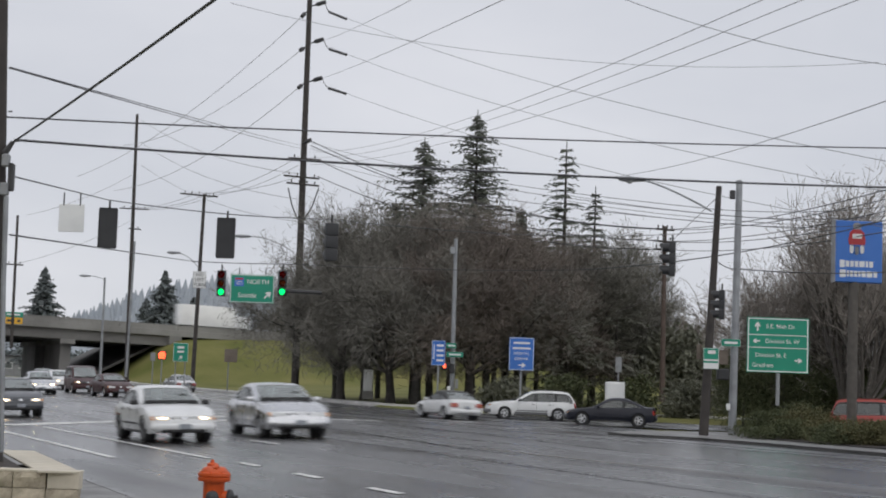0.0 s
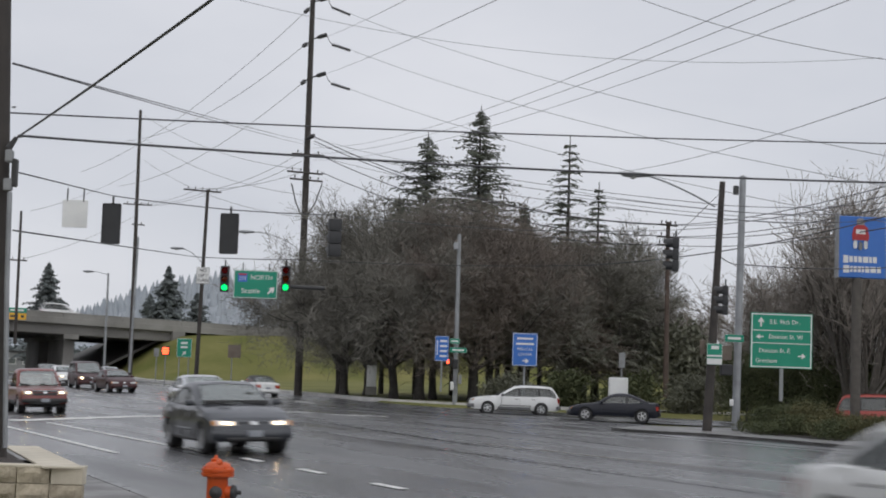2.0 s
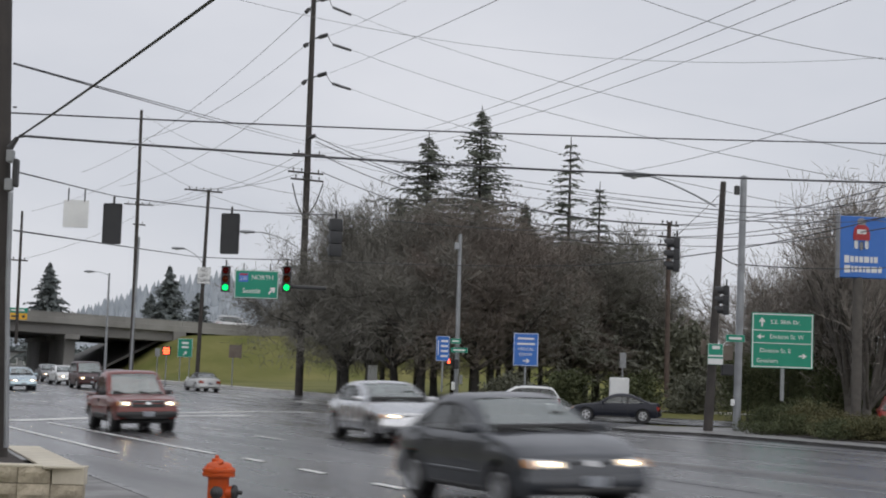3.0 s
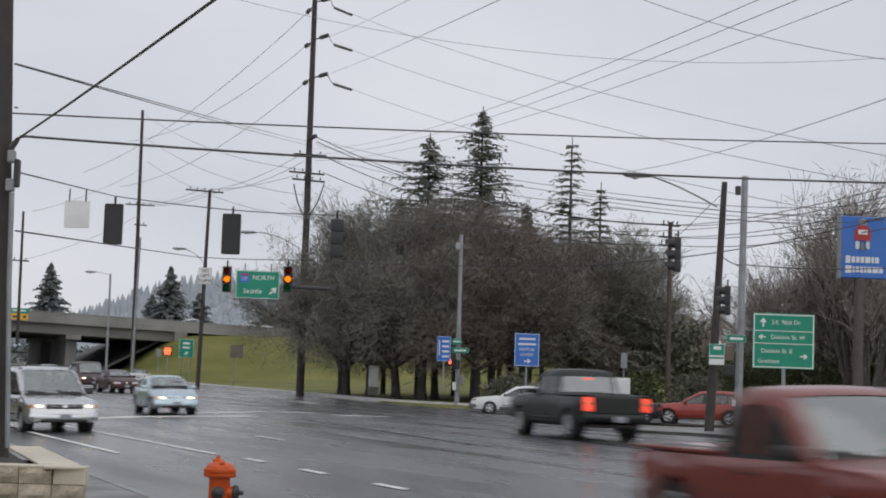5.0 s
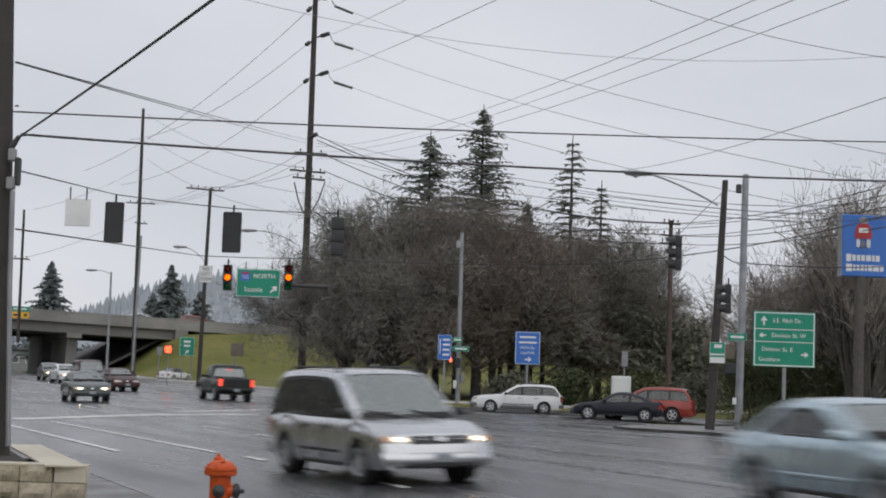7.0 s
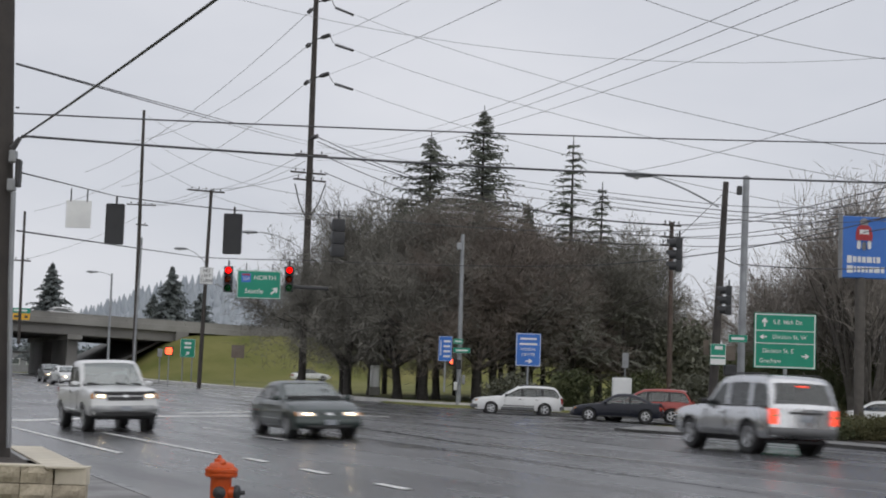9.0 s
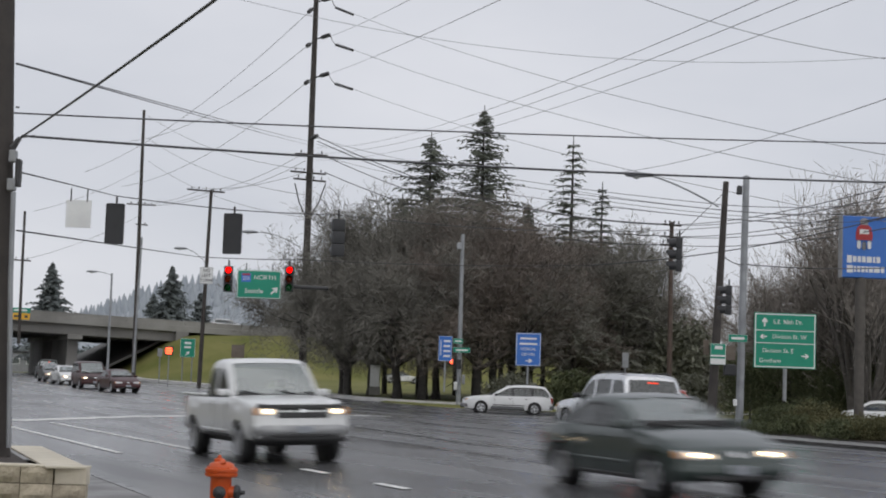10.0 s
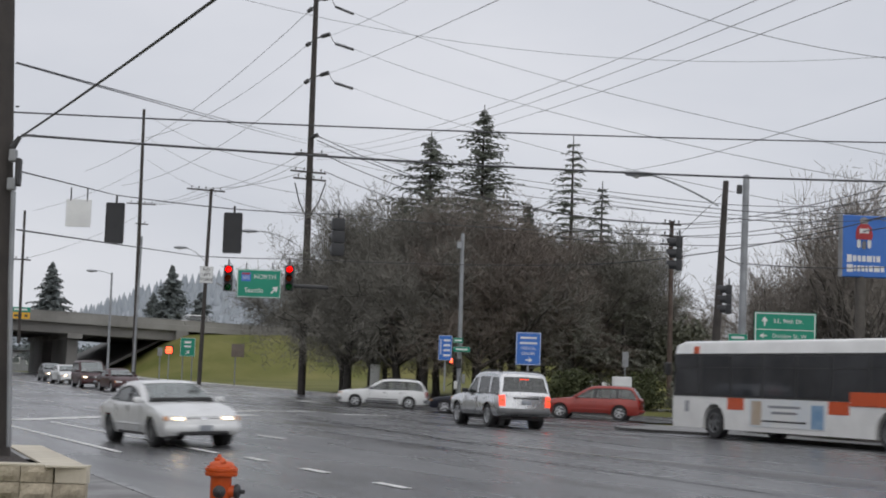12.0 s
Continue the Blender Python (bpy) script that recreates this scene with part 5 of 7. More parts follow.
def roadside_poles():
    tall_power_pole()
    utility_pole("tall wooden power pole with a crossarm near the bridge", (-33.04, 178.00, 1.47), (-33.30, 178.00, 30.34), 0.26, 0.16,
                 [((-34.62, 177.60, 19.90), (-31.41, 177.60, 19.82), 4), ((-33.53, 177.60, 17.71), (-32.17, 177.60, 17.63), 2)])
    root = utility_pole("wooden pole with a crossarm and a street lamp", (-21.09, 145.00, 0.66), (-20.79, 145.00, 18.03), 0.20, 0.14, [((-22.91, 144.70, 17.97), (-19.54, 144.70, 17.78), 5)])
    lamp_arm(root, (-21.00, 144.70, 11.44), (-21.70, 144.70, 12.42), (-22.81, 144.70, 12.68), 0.42)
    utility_pole("distant wooden pole by the bridge", (-41.03, 160.00, 4.48), (-41.12, 160.00, 17.00), 0.16, 0.12, [((-42.02, 159.80, 12.17), (-40.25, 159.80, 12.12), 3)])
    root = utility_pole("grey steel lamp post by the bridge", (-33.25, 165.00, 1.71), (-33.29, 165.00, 11.49), 0.14, 0.10, mat=GALVANISED, name="street_lamp")
    lamp_arm(root, (-33.28, 165.00, 11.26), (-34.04, 165.00, 11.64), (-34.89, 165.00, 11.61), 0.40)
    utility_pole("slim grey steel post beside the power pole", (-27.87, 150.00, 2.07), (-27.69, 150.00, 14.00), 0.12, 0.09, mat=GALVANISED, name="steel_post")
    root = utility_pole("brown wooden pole with crossarms behind the trees", (15.72, 112.00, 1.62), (15.65, 112.00, 13.11), 0.19, 0.14,
                        [((14.95, 111.70, 12.90), (16.27, 111.70, 12.83), 4), ((14.89, 111.70, 12.08), (16.25, 111.70, 12.01), 3), ((14.83, 111.70, 11.50), (15.92, 111.70, 11.46), 3)], WOOD_BROWN)
    # corner pole and steel mast
    root = utility_pole("dark wooden corner pole with a long lamp bracket", (9.96, 60.00, 0.02), (10.35, 60.00, 9.24), 0.185, 0.105)
    lamp_arm(root, (10.06, 59.80, 8.28), (8.45, 59.80, 9.15), (7.46, 59.80, 9.36), 0.36)
    bar("guy_wire", [(10.28, 59.80, 8.83), (8.60, 59.80, 7.11)], 0.012, WIRE, root, seg=5)
    root = utility_pole("grey galvanised steel signal mast on the corner", (11.46, 62.50, 0.13), (11.56, 62.50, 9.77), 0.155, 0.125, mat=GALVANISED, name="signal_mast")
    part("control_box", box(bmesh.new(), (11.25, 62.20, 9.22), (0.20, 0.2, 0.34), 0.03), DARK_METAL, root)
    part("push_button_box", box(bmesh.new(), (11.24, 62.20, 1.13), (0.14, 0.12, 0.25), 0.02), SIGN_WHITE, root)
    part("cap", lathe(bmesh.new(), [(0.14, 0), (0.14, 0.05), (0.05, 0.1)], 12), GALVANISED, root, m=Matrix.Translation((11.56, 62.50, 9.74)))
    root = utility_pole("slim grey steel signal mast across the junction", (1.28, 103.00, 0.38), (1.22, 103.00, 10.93), 0.16, 0.11, mat=GALVANISED, name="signal_mast")
    part("junction_box", box(bmesh.new(), (1.02, 102.70, 10.15), (0.3, 0.25, 0.45), 0.04), GALVANISED, root)
    part("push_button_box", box(bmesh.new(), (1.07, 102.70, 1.39), (0.22, 0.2, 0.5), 0.03), SIGN_WHITE, root)
    part("push_button_box", box(bmesh.new(), (1.55, 102.70, 1.80), (0.2, 0.2, 0.6), 0.03), SIGN_BACK, root)


def near_pole():
    root = utility_pole("thick dark wooden utility pole in a stone planter", (-5.93, 22.30, 0.20), (-6.22, 22.30, 6.83), 0.19, 0.175, name="utility_pole")
    part("riser_conduit", tube(bmesh.new(), [(-5.72, 22.10, 0.38), (-5.82, 22.10, 2.60), (-5.85, 22.10, 3.82)], 0.035, 8), GALVANISED, root, smooth=40)
    part("meter_box", box(bmesh.new(), (-5.88, 22.10, 4.31), (0.10, 0.12, 0.17), 0.015), SIGN_BACK, root, "grey meter box")
    part("meter_box", box(bmesh.new(), (-5.88, 22.10, 3.92), (0.11, 0.12, 0.17), 0.015), SIGN_BACK, root, "grey meter box")
    part("junction_box", box(bmesh.new(), (-5.81, 22.15, 4.09), (0.07, 0.14, 0.38), 0.015), DARK_METAL, root)
    part("cable_clamp", tube(bmesh.new(), [(-5.90, 22.10, 4.42), (-5.80, 22.10, 4.57)], [0.05, 0.03], 8), DARK_METAL, root)
    for p in ((-5.94, 22.20, 5.60), (-5.91, 22.20, 5.00)):
        part("bolt", tube(bmesh.new(), [p, Vector(p) + Vector((0.05, 0, 0))], 0.012, 6), DARK_METAL, root)


roadside_poles()
near_pole()


def wires():
    T = WIRE_THIN
    wire((-5.80, 22.10, 4.57), (-5.66, 22.30, 4.63), 0.0, 0.012)
    wire((-5.81, 22.20, 4.61), (8.58, 29.00, 5.29), 0.10, 0.018, None, "thick black telephone cable across the road")
    wire((-5.93, 22.20, 4.92), (8.57, 29.00, 6.00), 0.06, 0.012, None, "black overhead cable across the road")
    wire((-5.93, 22.20, 5.61), (-10.37, 121.50, 19.24), 0.05, 0.011)
    wire((-5.93, 22.20, 5.60), (-10.36, 121.50, 18.98), 0.05, 0.011)
    wire((-5.84, 22.20, 4.57), (-1.53, 11.50, 4.22), 0.02, 0.014, None, "thick service cable overhead")
    # span wires that carry the signals
    wire((-5.79, 22.10, 4.10), (-8.88, 44.00, 6.20), 0.0, 0.012)
    wire((-8.88, 44.00, 6.20), (-5.66, 44.00, 5.93), 0.02, 0.014)
    wire((-5.66, 44.00, 5.93), (-2.93, 45.00, 5.99), 0.02, 0.014)
    wire((-2.93, 45.00, 5.99), (10.28, 60.00, 7.56), 0.3, 0.012)
    wire((-5.80, 22.20, 3.31), (-9.29, 62.00, 5.94), 0.0, 0.013)
    wire((-9.29, 62.00, 5.94), (-5.54, 64.00, 6.11), 0.03, 0.016)
    wire((-5.54, 64.00, 6.11), (5.68, 64.00, 6.27), 0.1, 0.014)
    wire((5.68, 64.00, 6.27), (18.94, 64.00, 9.07), 0.4, 0.022, None, "black cable in front of the trees")
    wire((10.34, 60.00, 6.46), (11.56, 62.50, 6.41), 0.1, 0.02)
    wire((11.56, 62.50, 6.41), (18.37, 62.00, 6.56), 0.15, 0.02)
    # conductors of the tall pole
    for a, b in (((-8.87, 121.30, 29.55), (19.00, 60.00, 10.00)), ((-8.54, 121.30, 26.72), (19.01, 60.00, 8.91)), ((-8.42, 121.30, 23.72), (19.65, 62.00, 7.79))):
        wire(a, b, 0.9, 0.015, T)
    wire((-8.83, 121.30, 24.39), (2.24, 40.00, 11.52), 0.12, 0.013, T)
    wire((-8.94, 121.30, 27.22), (-0.01, 50.00, 14.03), 0.12, 0.013, T)
    wire((-16.20, 122.00, 29.98), (32.39, 120.00, 26.76), 2.0, 0.019, T)
    wire((8.14, 80.00, 21.32), (23.61, 80.00, 18.10), 0.6, 0.02, T)
    wire((-9.70, 121.30, 18.72), (6.92, 34.00, 9.95), 0.9, 0.010, T)
    wire((-9.68, 121.30, 18.30), (7.75, 34.00, 9.97), 0.9, 0.010, T)
    wire((-9.66, 121.30, 17.79), (8.89, 34.00, 9.99), 0.9, 0.010, T)
    wire((11.51, 110.00, 16.11), (13.29, 45.00, 10.20), 0.4, 0.016, T)
    for a, b in (((-10.71, 121.30, 28.97), (-39.44, 178.00, 23.26)), ((-10.73, 121.30, 26.39), (-34.67, 178.00, 26.85)), ((-10.74, 121.30, 23.55), (-35.35, 178.00, 21.84))):
        wire(a, b, 1.5, 0.022, T)
    for a, b in (((-32.83, 178.00, 29.73), (-10.54, 122.00, 17.17)), ((-32.71, 178.00, 27.23), (-10.46, 122.00, 15.25)), ((-32.59, 178.00, 24.74), (-10.39, 122.00, 13.55))):
        wire(a, b, 1.0, 0.02, T)
    for a, b, c in (((-19.84, 144.70, 17.92), (-10.56, 122.00, 17.81), (-32.28, 177.60, 19.79)), ((-20.45, 144.70, 18.00), (-10.59, 122.00, 18.45), (-32.53, 177.60, 19.91)), ((-21.46, 144.70, 18.07), (-10.53, 122.00, 16.95), (-33.03, 177.60, 20.01))):
        wire(a, b, 0.4, 0.02, T)
        wire(c, a, 0.4, 0.02, T)
    # distribution lines from the tall pole to the brown pole and on to the corner
    for a, b in (((-9.65, 121.30, 19.57), (15.19, 111.70, 12.91)), ((-9.64, 121.30, 19.23), (16.04, 111.70, 12.86)), ((-9.17, 121.30, 18.19), (15.20, 111.70, 12.10)), ((-9.04, 121.30, 16.92), (15.68, 111.70, 11.49))):
        wire(a, b, 1.4, 0.030)
    for a, b, r in (((15.84, 111.70, 12.90), (17.16, 58.00, 9.43), 0.022), ((16.23, 111.70, 12.87), (17.16, 58.00, 9.06), 0.022), ((15.67, 111.70, 12.07), (17.17, 58.00, 8.62), 0.022), ((16.21, 111.70, 12.05), (17.17, 58.00, 8.25), 0.022), ((15.88, 111.70, 11.50), (17.17, 58.00, 7.81), 0.022)):
        wire(a, b, 0.4, r)
    for a, b in (((8.47, 115.00, 15.49), (23.69, 80.00, 10.23)), ((8.48, 115.00, 15.09), (23.69, 80.00, 10.06)), ((8.49, 115.00, 14.81), (23.69, 80.00, 9.87))):
        wire(a, b, 0.4, 0.02, T)
    for a, b in (((-9.65, 121.3, 19.45), (10.3, 59.8, 8.35)), ((-9.65, 121.3, 19.0), (10.3, 59.8, 8.15)), ((-9.2, 121.3, 18.1), (10.3, 59.8, 7.85))):
        wire(a, b, 0.5, 0.013)
    for a, b in (((10.3, 59.8, 8.35), (19.2, 62.0, 9.3)), ((10.3, 59.8, 8.15), (19.2, 62.0, 8.9)), ((10.3, 59.8, 7.85), (19.2, 62.0, 8.6))):
        wire(a, b, 0.25, 0.013)
    wire((-40.23, 160.00, 17.03), (-33.28, 178.00, 23.78), 0.5, 0.02, T)
    wire((-41.08, 160.00, 12.21), (-33.04, 178.00, 18.82), 0.5, 0.02, T)


wires()


# ---------------------------------------------------------------- traffic signals
def signal_head(p, yaw, label, lamp=False, plate=False, height=1.07):
    """Three-section signal: housing, visors, lenses; a lit lamp stands behind one lens."""
    s = height / 1.07
    root = thing("traffic_signal", label, "traffic signal", pose(*p, 0, 0, yaw), "traffic signals")
    for i in (-1, 0, 1):
        part("housing", box(bmesh.new(), (0, 0.02, i * 0.355 * s), (0.36 * s, 0.20, 0.345 * s), 0.03, seg=2), SIGNAL_BLACK, root, smooth=40)
        bm = bmesh.new()
        ring0, ring1 = [], []
        for k in range(13):
            a = radians(-55 + 290 * k / 12)
            ring0.append((0.155 * s * math.cos(a), -0.08, i * 0.355 * s + 0.155 * s * math.sin(a)))
            ring1.append((0.150 * s * math.cos(a), -0.08 - (0.30 if 20 < k * 20 - 30 < 170 else 0.2), i * 0.355 * s + 0.150 * s * math.sin(a)))
        v0, v1 = [bm.verts.new(q) for q in ring0], [bm.verts.new(q) for q in ring1]
        v2, v3 = [bm.verts.new((q[0] * 0.94, q[1], i * 0.355 * s + (q[2] - i * 0.355 * s) * 0.94)) for q in ring0], [bm.verts.new((q[0] * 0.94, q[1], i * 0.355 * s + (q[2] - i * 0.355 * s) * 0.94)) for q in ring1]
        for k in range(12):
            for u, w in ((v0, v1), (v2, v3), (v1, v3)):
                bm.faces.new((u[k], u[k + 1], w[k + 1], w[k]))
        part("visor", bm, SIGNAL_BLACK, root, smooth=50)
        bm = lathe(bmesh.new(), [(0.145 * s, 0), (0.13 * s, 0.012), (0.08 * s, 0.022), (0.01, 0.026)], 20, Matrix.Rotation(math.pi / 2, 4, "X"))
        part("lens", bm, (LENS_GREEN, LENS_AMBER, LENS_RED)[i + 1], root, smooth=60, m=pose(0, -0.104, i * 0.355 * s))
    part("hanger", tube(bmesh.new(), [(0, 0.02, 0.5 * height), (0, 0.02, 0.5 * height + 0.22)], 0.03, 8), DARK_METAL, root)
    if plate:
        part("backplate", box(bmesh.new(), (0, 0.13, 0), (0.52 * s, 0.02, 1.12 * s), 0.03), SIGNAL_BLACK, root, "black backplate")
    if lamp:
        bm = lathe(bmesh.new(), [(0.12 * s, 0), (0.12 * s, 0.006)], 20, Matrix.Rotation(math.pi / 2, 4, "X"))
        ob = part("lit_lamp", bm, LAMP_LIT, root)
        SIGNAL_LAMPS.append((ob, [pose(0, -0.09, i * 0.355 * s) for i in (1, 0, -1)]))
    return root


SIGNAL_LAMPS = []


def signals():
    for p, yaw in (((-8.84, 44.00, 5.43), 178), ((-5.65, 44.00, 5.27), 172), ((-2.91, 45.00, 5.36), 200)):
        signal_head(p, yaw, "black traffic signal seen from behind on a span wire", plate=yaw < 190, height=1.05)
    for p in ((-8.16, 62.50, 5.17), (-5.83, 62.50, 5.25)):
        head = signal_head(p, 4, "black traffic signal facing the road with a lit lamp", lamp=True, height=1.0)
    part("arm", tube(bmesh.new(), [(0.16, 0.1, -0.28), (1.5, 0.2, -0.30)], 0.075, 8), DARK_METAL, head)
    signal_head((7.36, 51.00, 5.72), 262, "black traffic signal seen from the side on a wire", height=1.07)
    signal_head((10.17, 58.00, 4.75), 255, "black traffic signal seen from the side on the mast", height=1.05)
    # pedestrian signal
    root = thing("pedestrian_signal", "black pedestrian signal showing a red hand", "pedestrian signal", pose(*(0.80, 102.50, 2.90)))
    part("housing", box(bmesh.new(), (0, 0.05, 0), (0.42, 0.26, 0.5), 0.04), SIGNAL_BLACK, root)
    bm = box(bmesh.new(), (0, 0, -0.05), (0.16, 0.02, 0.16), 0.03)
    for k in range(4):
        box(bm, (-0.06 + 0.04 * k, 0, 0.08), (0.03, 0.02, 0.14 - 0.02 * abs(k - 1.5)), 0.008)
    part("hand_symbol", bm, LED_RED, root, "glowing red hand", m=pose(-0.04, -0.09, 0))
    root = thing("pedestrian_signal", "black pedestrian signal with its back to the junction", "pedestrian signal", pose(*(1.23, 102.50, 2.74)))
    part("housing", box(bmesh.new(), (0, 0.05, 0), (0.30, 0.26, 0.6), 0.04), SIGNAL_BLACK, root)
    root = thing("pedestrian_signal", "dark pedestrian signal on the corner mast", "pedestrian signal", pose(*(10.99, 62.00, 2.35)))
    part("housing", box(bmesh.new(), (0, 0.05, 0), (0.46, 0.26, 0.42), 0.04), SIGNAL_BLACK, root)


signals()


# ---------------------------------------------------------------- signs
def panel(root, w, h, mat, border=None, depth=0.03, name="panel"):
    part(name, box(bmesh.new(), (0, depth / 2, 0), (w, depth, h), 0.01), mat, root)
    if border:
        bm = bmesh.new()
        t = 0.024 * min(w, h)
        for c, s in (((0, -0.003, h / 2 - t), (w - t, 0.006, t * 0.8)), ((0, -0.003, -h / 2 + t), (w - t, 0.006, t * 0.8)), ((w / 2 - t, -0.003, 0), (t * 0.8, 0.006, h - 2.4 * t)), ((-w / 2 + t, -0.003, 0), (t * 0.8, 0.006, h - 2.4 * t))):
            box(bm, c, s)
        part("border", bm, border, root)


def words(root, text, size, x, z, mat=None):
    lettering(text, size, mat or SIGN_WHITE, root, pose(x, -0.006, z, 90, 0, 0))


def arrow(root, x, z, size, turn, mat=None):
    """An arrow that points up before it is turned (degrees clockwise)."""
    bm = bmesh.new()
    s = size
    v = [bm.verts.new((a * s, 0, b * s)) for a, b in ((-0.09, -0.5), (0.09, -0.5), (0.09, 0.05), (0.30, -0.08), (0.30, 0.12), (0, 0.5), (-0.30, 0.12), (-0.30, -0.08), (-0.09, 0.05))]
    f = bm.faces.new(v)
    r = bmesh.ops.extrude_face_region(bm, geom=[f])
    bmesh.ops.translate(bm, vec=(0, -0.006, 0), verts=[q for q in r["geom"] if isinstance(q, bmesh.types.BMVert)])
    part("arrow", bm, mat or SIGN_WHITE, root, m=pose(x, -0.003, z, 0, turn, 0))


def bars(root, rows, mat=None):
    """Plain bars for writing that is not spelled out: (x, z, width, height)."""
    for x, z, w, h in rows:
        part("text_bar", box(bmesh.new(), (x, -0.004, z), (w, 0.008, h), 0.0), mat or SIGN_WHITE, root)


def posts(root, xs, top, bottom, r=0.05):
    for x in xs:
        bar("post", [(x, r + 0.035, top), (x, r + 0.035, bottom)], r, GALVANISED, root)


def sign(label, p, yaw=0, name="road_sign"):
    return thing(name, label, "road sign", pose(*p, 0, 0, yaw), "road signs")


def signs():
    s = sign("green freeway guide sign North Seattle hung over the road", (-6.98, 62.50, 5.00))
    panel(s, 1.68, 1.08, SIGN_GREEN, SIGN_WHITE)
    words(s, "NORTH", 0.24, 0.22, 0.26)
    words(s, "Seattle", 0.26, -0.18, -0.26)
    arrow(s, 0.60, -0.22, 0.36, 45)
    part("shield", box(bmesh.new(), (-0.50, -0.005, 0.25), (0.36, 0.01, 0.34), 0.0), SIGN_BLUE, s, "blue route shield")
    part("shield_top", box(bmesh.new(), (-0.50, -0.008, 0.37), (0.30, 0.01, 0.07), 0.0), SIGN_RED, s)
    words(s, "205", 0.19, -0.50, 0.21)
    for x in (-0.5, 0.5):
        bar("hanger", [(x, 0.02, 0.53), (x, 0.02, 0.80)], 0.02, DARK_METAL, s)
    s = sign("white turn prohibition sign hung on the span wire", (-8.93, 62.00, 5.24))
    panel(s, 0.50, 0.64, SIGN_WHITE, DARK_METAL)
    for t, z in (("NO", 0.19), ("LEFT", 0.0), ("TURN", -0.19)):
        words(s, t, 0.17, 0, z, DARK_METAL)
    s = sign("large green street guide sign with three panels", (15.78, 75.00, 3.96), 2)
    panel(s, 2.86, 2.52, SIGN_GREEN, SIGN_WHITE)
    for z in (0.46, -0.12):
        part("divider", box(bmesh.new(), (0, -0.005, z), (2.74, 0.01, 0.035)), SIGN_WHITE, s)
    words(s, "S.E. 96th Dr.", 0.27, 0.14, 0.85)
    arrow(s, -0.95, 0.84, 0.42, 0)
    words(s, "Division St. W", 0.27, 0.20, 0.17)
    arrow(s, -1.0, 0.17, 0.34, -90)
    words(s, "Division St. E", 0.27, -0.32, -0.47)
    words(s, "Gresham", 0.27, -0.68, -0.93)
    arrow(s, 0.95, -0.68, 0.36, 90)
    posts(s, (0.05,), 0.4, -2.75, 0.09)
    s = sign("blue medical center direction sign on a post", (5.19, 96.00, 3.65))
    panel(s, 1.46, 1.92, SIGN_BLUE, SIGN_WHITE)
    bars(s, ((0, 0.64, 0.96, 0.11), (0, 0.33, 1.04, 0.11)))
    words(s, "MEDICAL", 0.22, 0, 0.02)
    words(s, "CENTER", 0.22, 0, -0.29)
    arrow(s, 0.05, -0.66, 0.42, 90)
    posts(s, (0.0,), 0.5, -2.6, 0.06)
    s = sign("blue services sign with unreadable lines on a post", (0.34, 99.00, 3.61), -12)
    panel(s, 0.82, 1.5, SIGN_BLUE, SIGN_WHITE)
    bars(s, ((0.10, 0.45, 0.42, 0.12), (0.10, 0.15, 0.42, 0.12), (0.10, -0.15, 0.42, 0.12), (0.10, -0.45, 0.42, 0.12), (-0.27, 0.05, 0.05, 0.9)))
    posts(s, (0.0,), 0.2, -2.6)
    for p, w, yaw in (((1.15, 102.40, 4.17), 0.75, 35), ((1.38, 102.40, 3.62), 1.05, 0)):
        s = sign("small green street name sign on the mast", p, yaw)
        panel(s, w, 0.32, SIGN_GREEN, SIGN_WHITE)
        bars(s, ((0, 0, w * 0.7, 0.10),))
    s = sign("small green street name sign on the corner mast", (11.30, 62.20, 3.56), 4)
    panel(s, 0.74, 0.28, SIGN_GREEN, SIGN_WHITE)
    bars(s, ((0, 0, 0.5, 0.09),))
    s = sign("green and white bus stop sign on the corner pole", (10.10, 59.50, 2.87))
    panel(s, 0.56, 0.76, SIGN_GREEN, SIGN_WHITE)
    bars(s, ((0.02, 0.24, 0.28, 0.12), (0, -0.06, 0.52, 0.06), (0, -0.26, 0.52, 0.20)))
    s = sign("rusty brown back of a small sign on the corner pole", (9.78, 60.20, 3.12), 20)
    panel(s, 0.22, 0.55, SIGN_BROWN)
    s = sign("brown back of a small sign beside the mast", (11.08, 62.60, 3.01))
    panel(s, 0.42, 0.55, SIGN_BROWN)
    # blue store sign on a post, drawn as plain shapes
    s = thing("store_sign", "tall blue store sign with red and white emblem on a post", "store sign", pose(*(17.11, 66.00, 7.55), 0, 0, 6))
    part("panel", box(bmesh.new(), (0, 0.15, 0), (1.98, 0.30, 2.50), 0.03), SIGN_BLUE, s)
    part("side_frame", box(bmesh.new(), (-1.02, 0.15, 0), (0.07, 0.34, 2.54), 0.01), SIGN_BACK, s)
    bm = lathe(bmesh.new(), [(0.16, 0.62), (0.30, 0.5), (0.36, 0.2), (0.34, 0.0)], 16)
    bmesh.ops.scale(bm, vec=(1, 0.05, 1), verts=bm.verts)
    part("emblem_body", bm, SIGN_RED, s, "red emblem shape", m=pose(-0.10, -0.02, 0.28))
    bm = lathe(bmesh.new(), [(0.08, 0.0), (0.17, 0.1), (0.18, 0.26), (0.06, 0.34)], 14)
    bmesh.ops.scale(bm, vec=(1, 0.05, 1), verts=bm.verts)
    part("emblem_top", bm, SIGN_BACK, s, m=pose(-0.10, -0.02, 0.84))
    for k in range(3):
        part("emblem_drop", box(bmesh.new(), (-0.32 + 0.22 * k, -0.012, 0.10 - 0.05 * (k == 1)), (0.15, 0.02, 0.34), 0.05), SIGN_WHITE if k != 1 else SIGN_BACK, s)
    part("emblem_band", box(bmesh.new(), (-0.10, -0.03, 0.62), (0.40, 0.02, 0.20), 0.01), SIGN_WHITE, s)
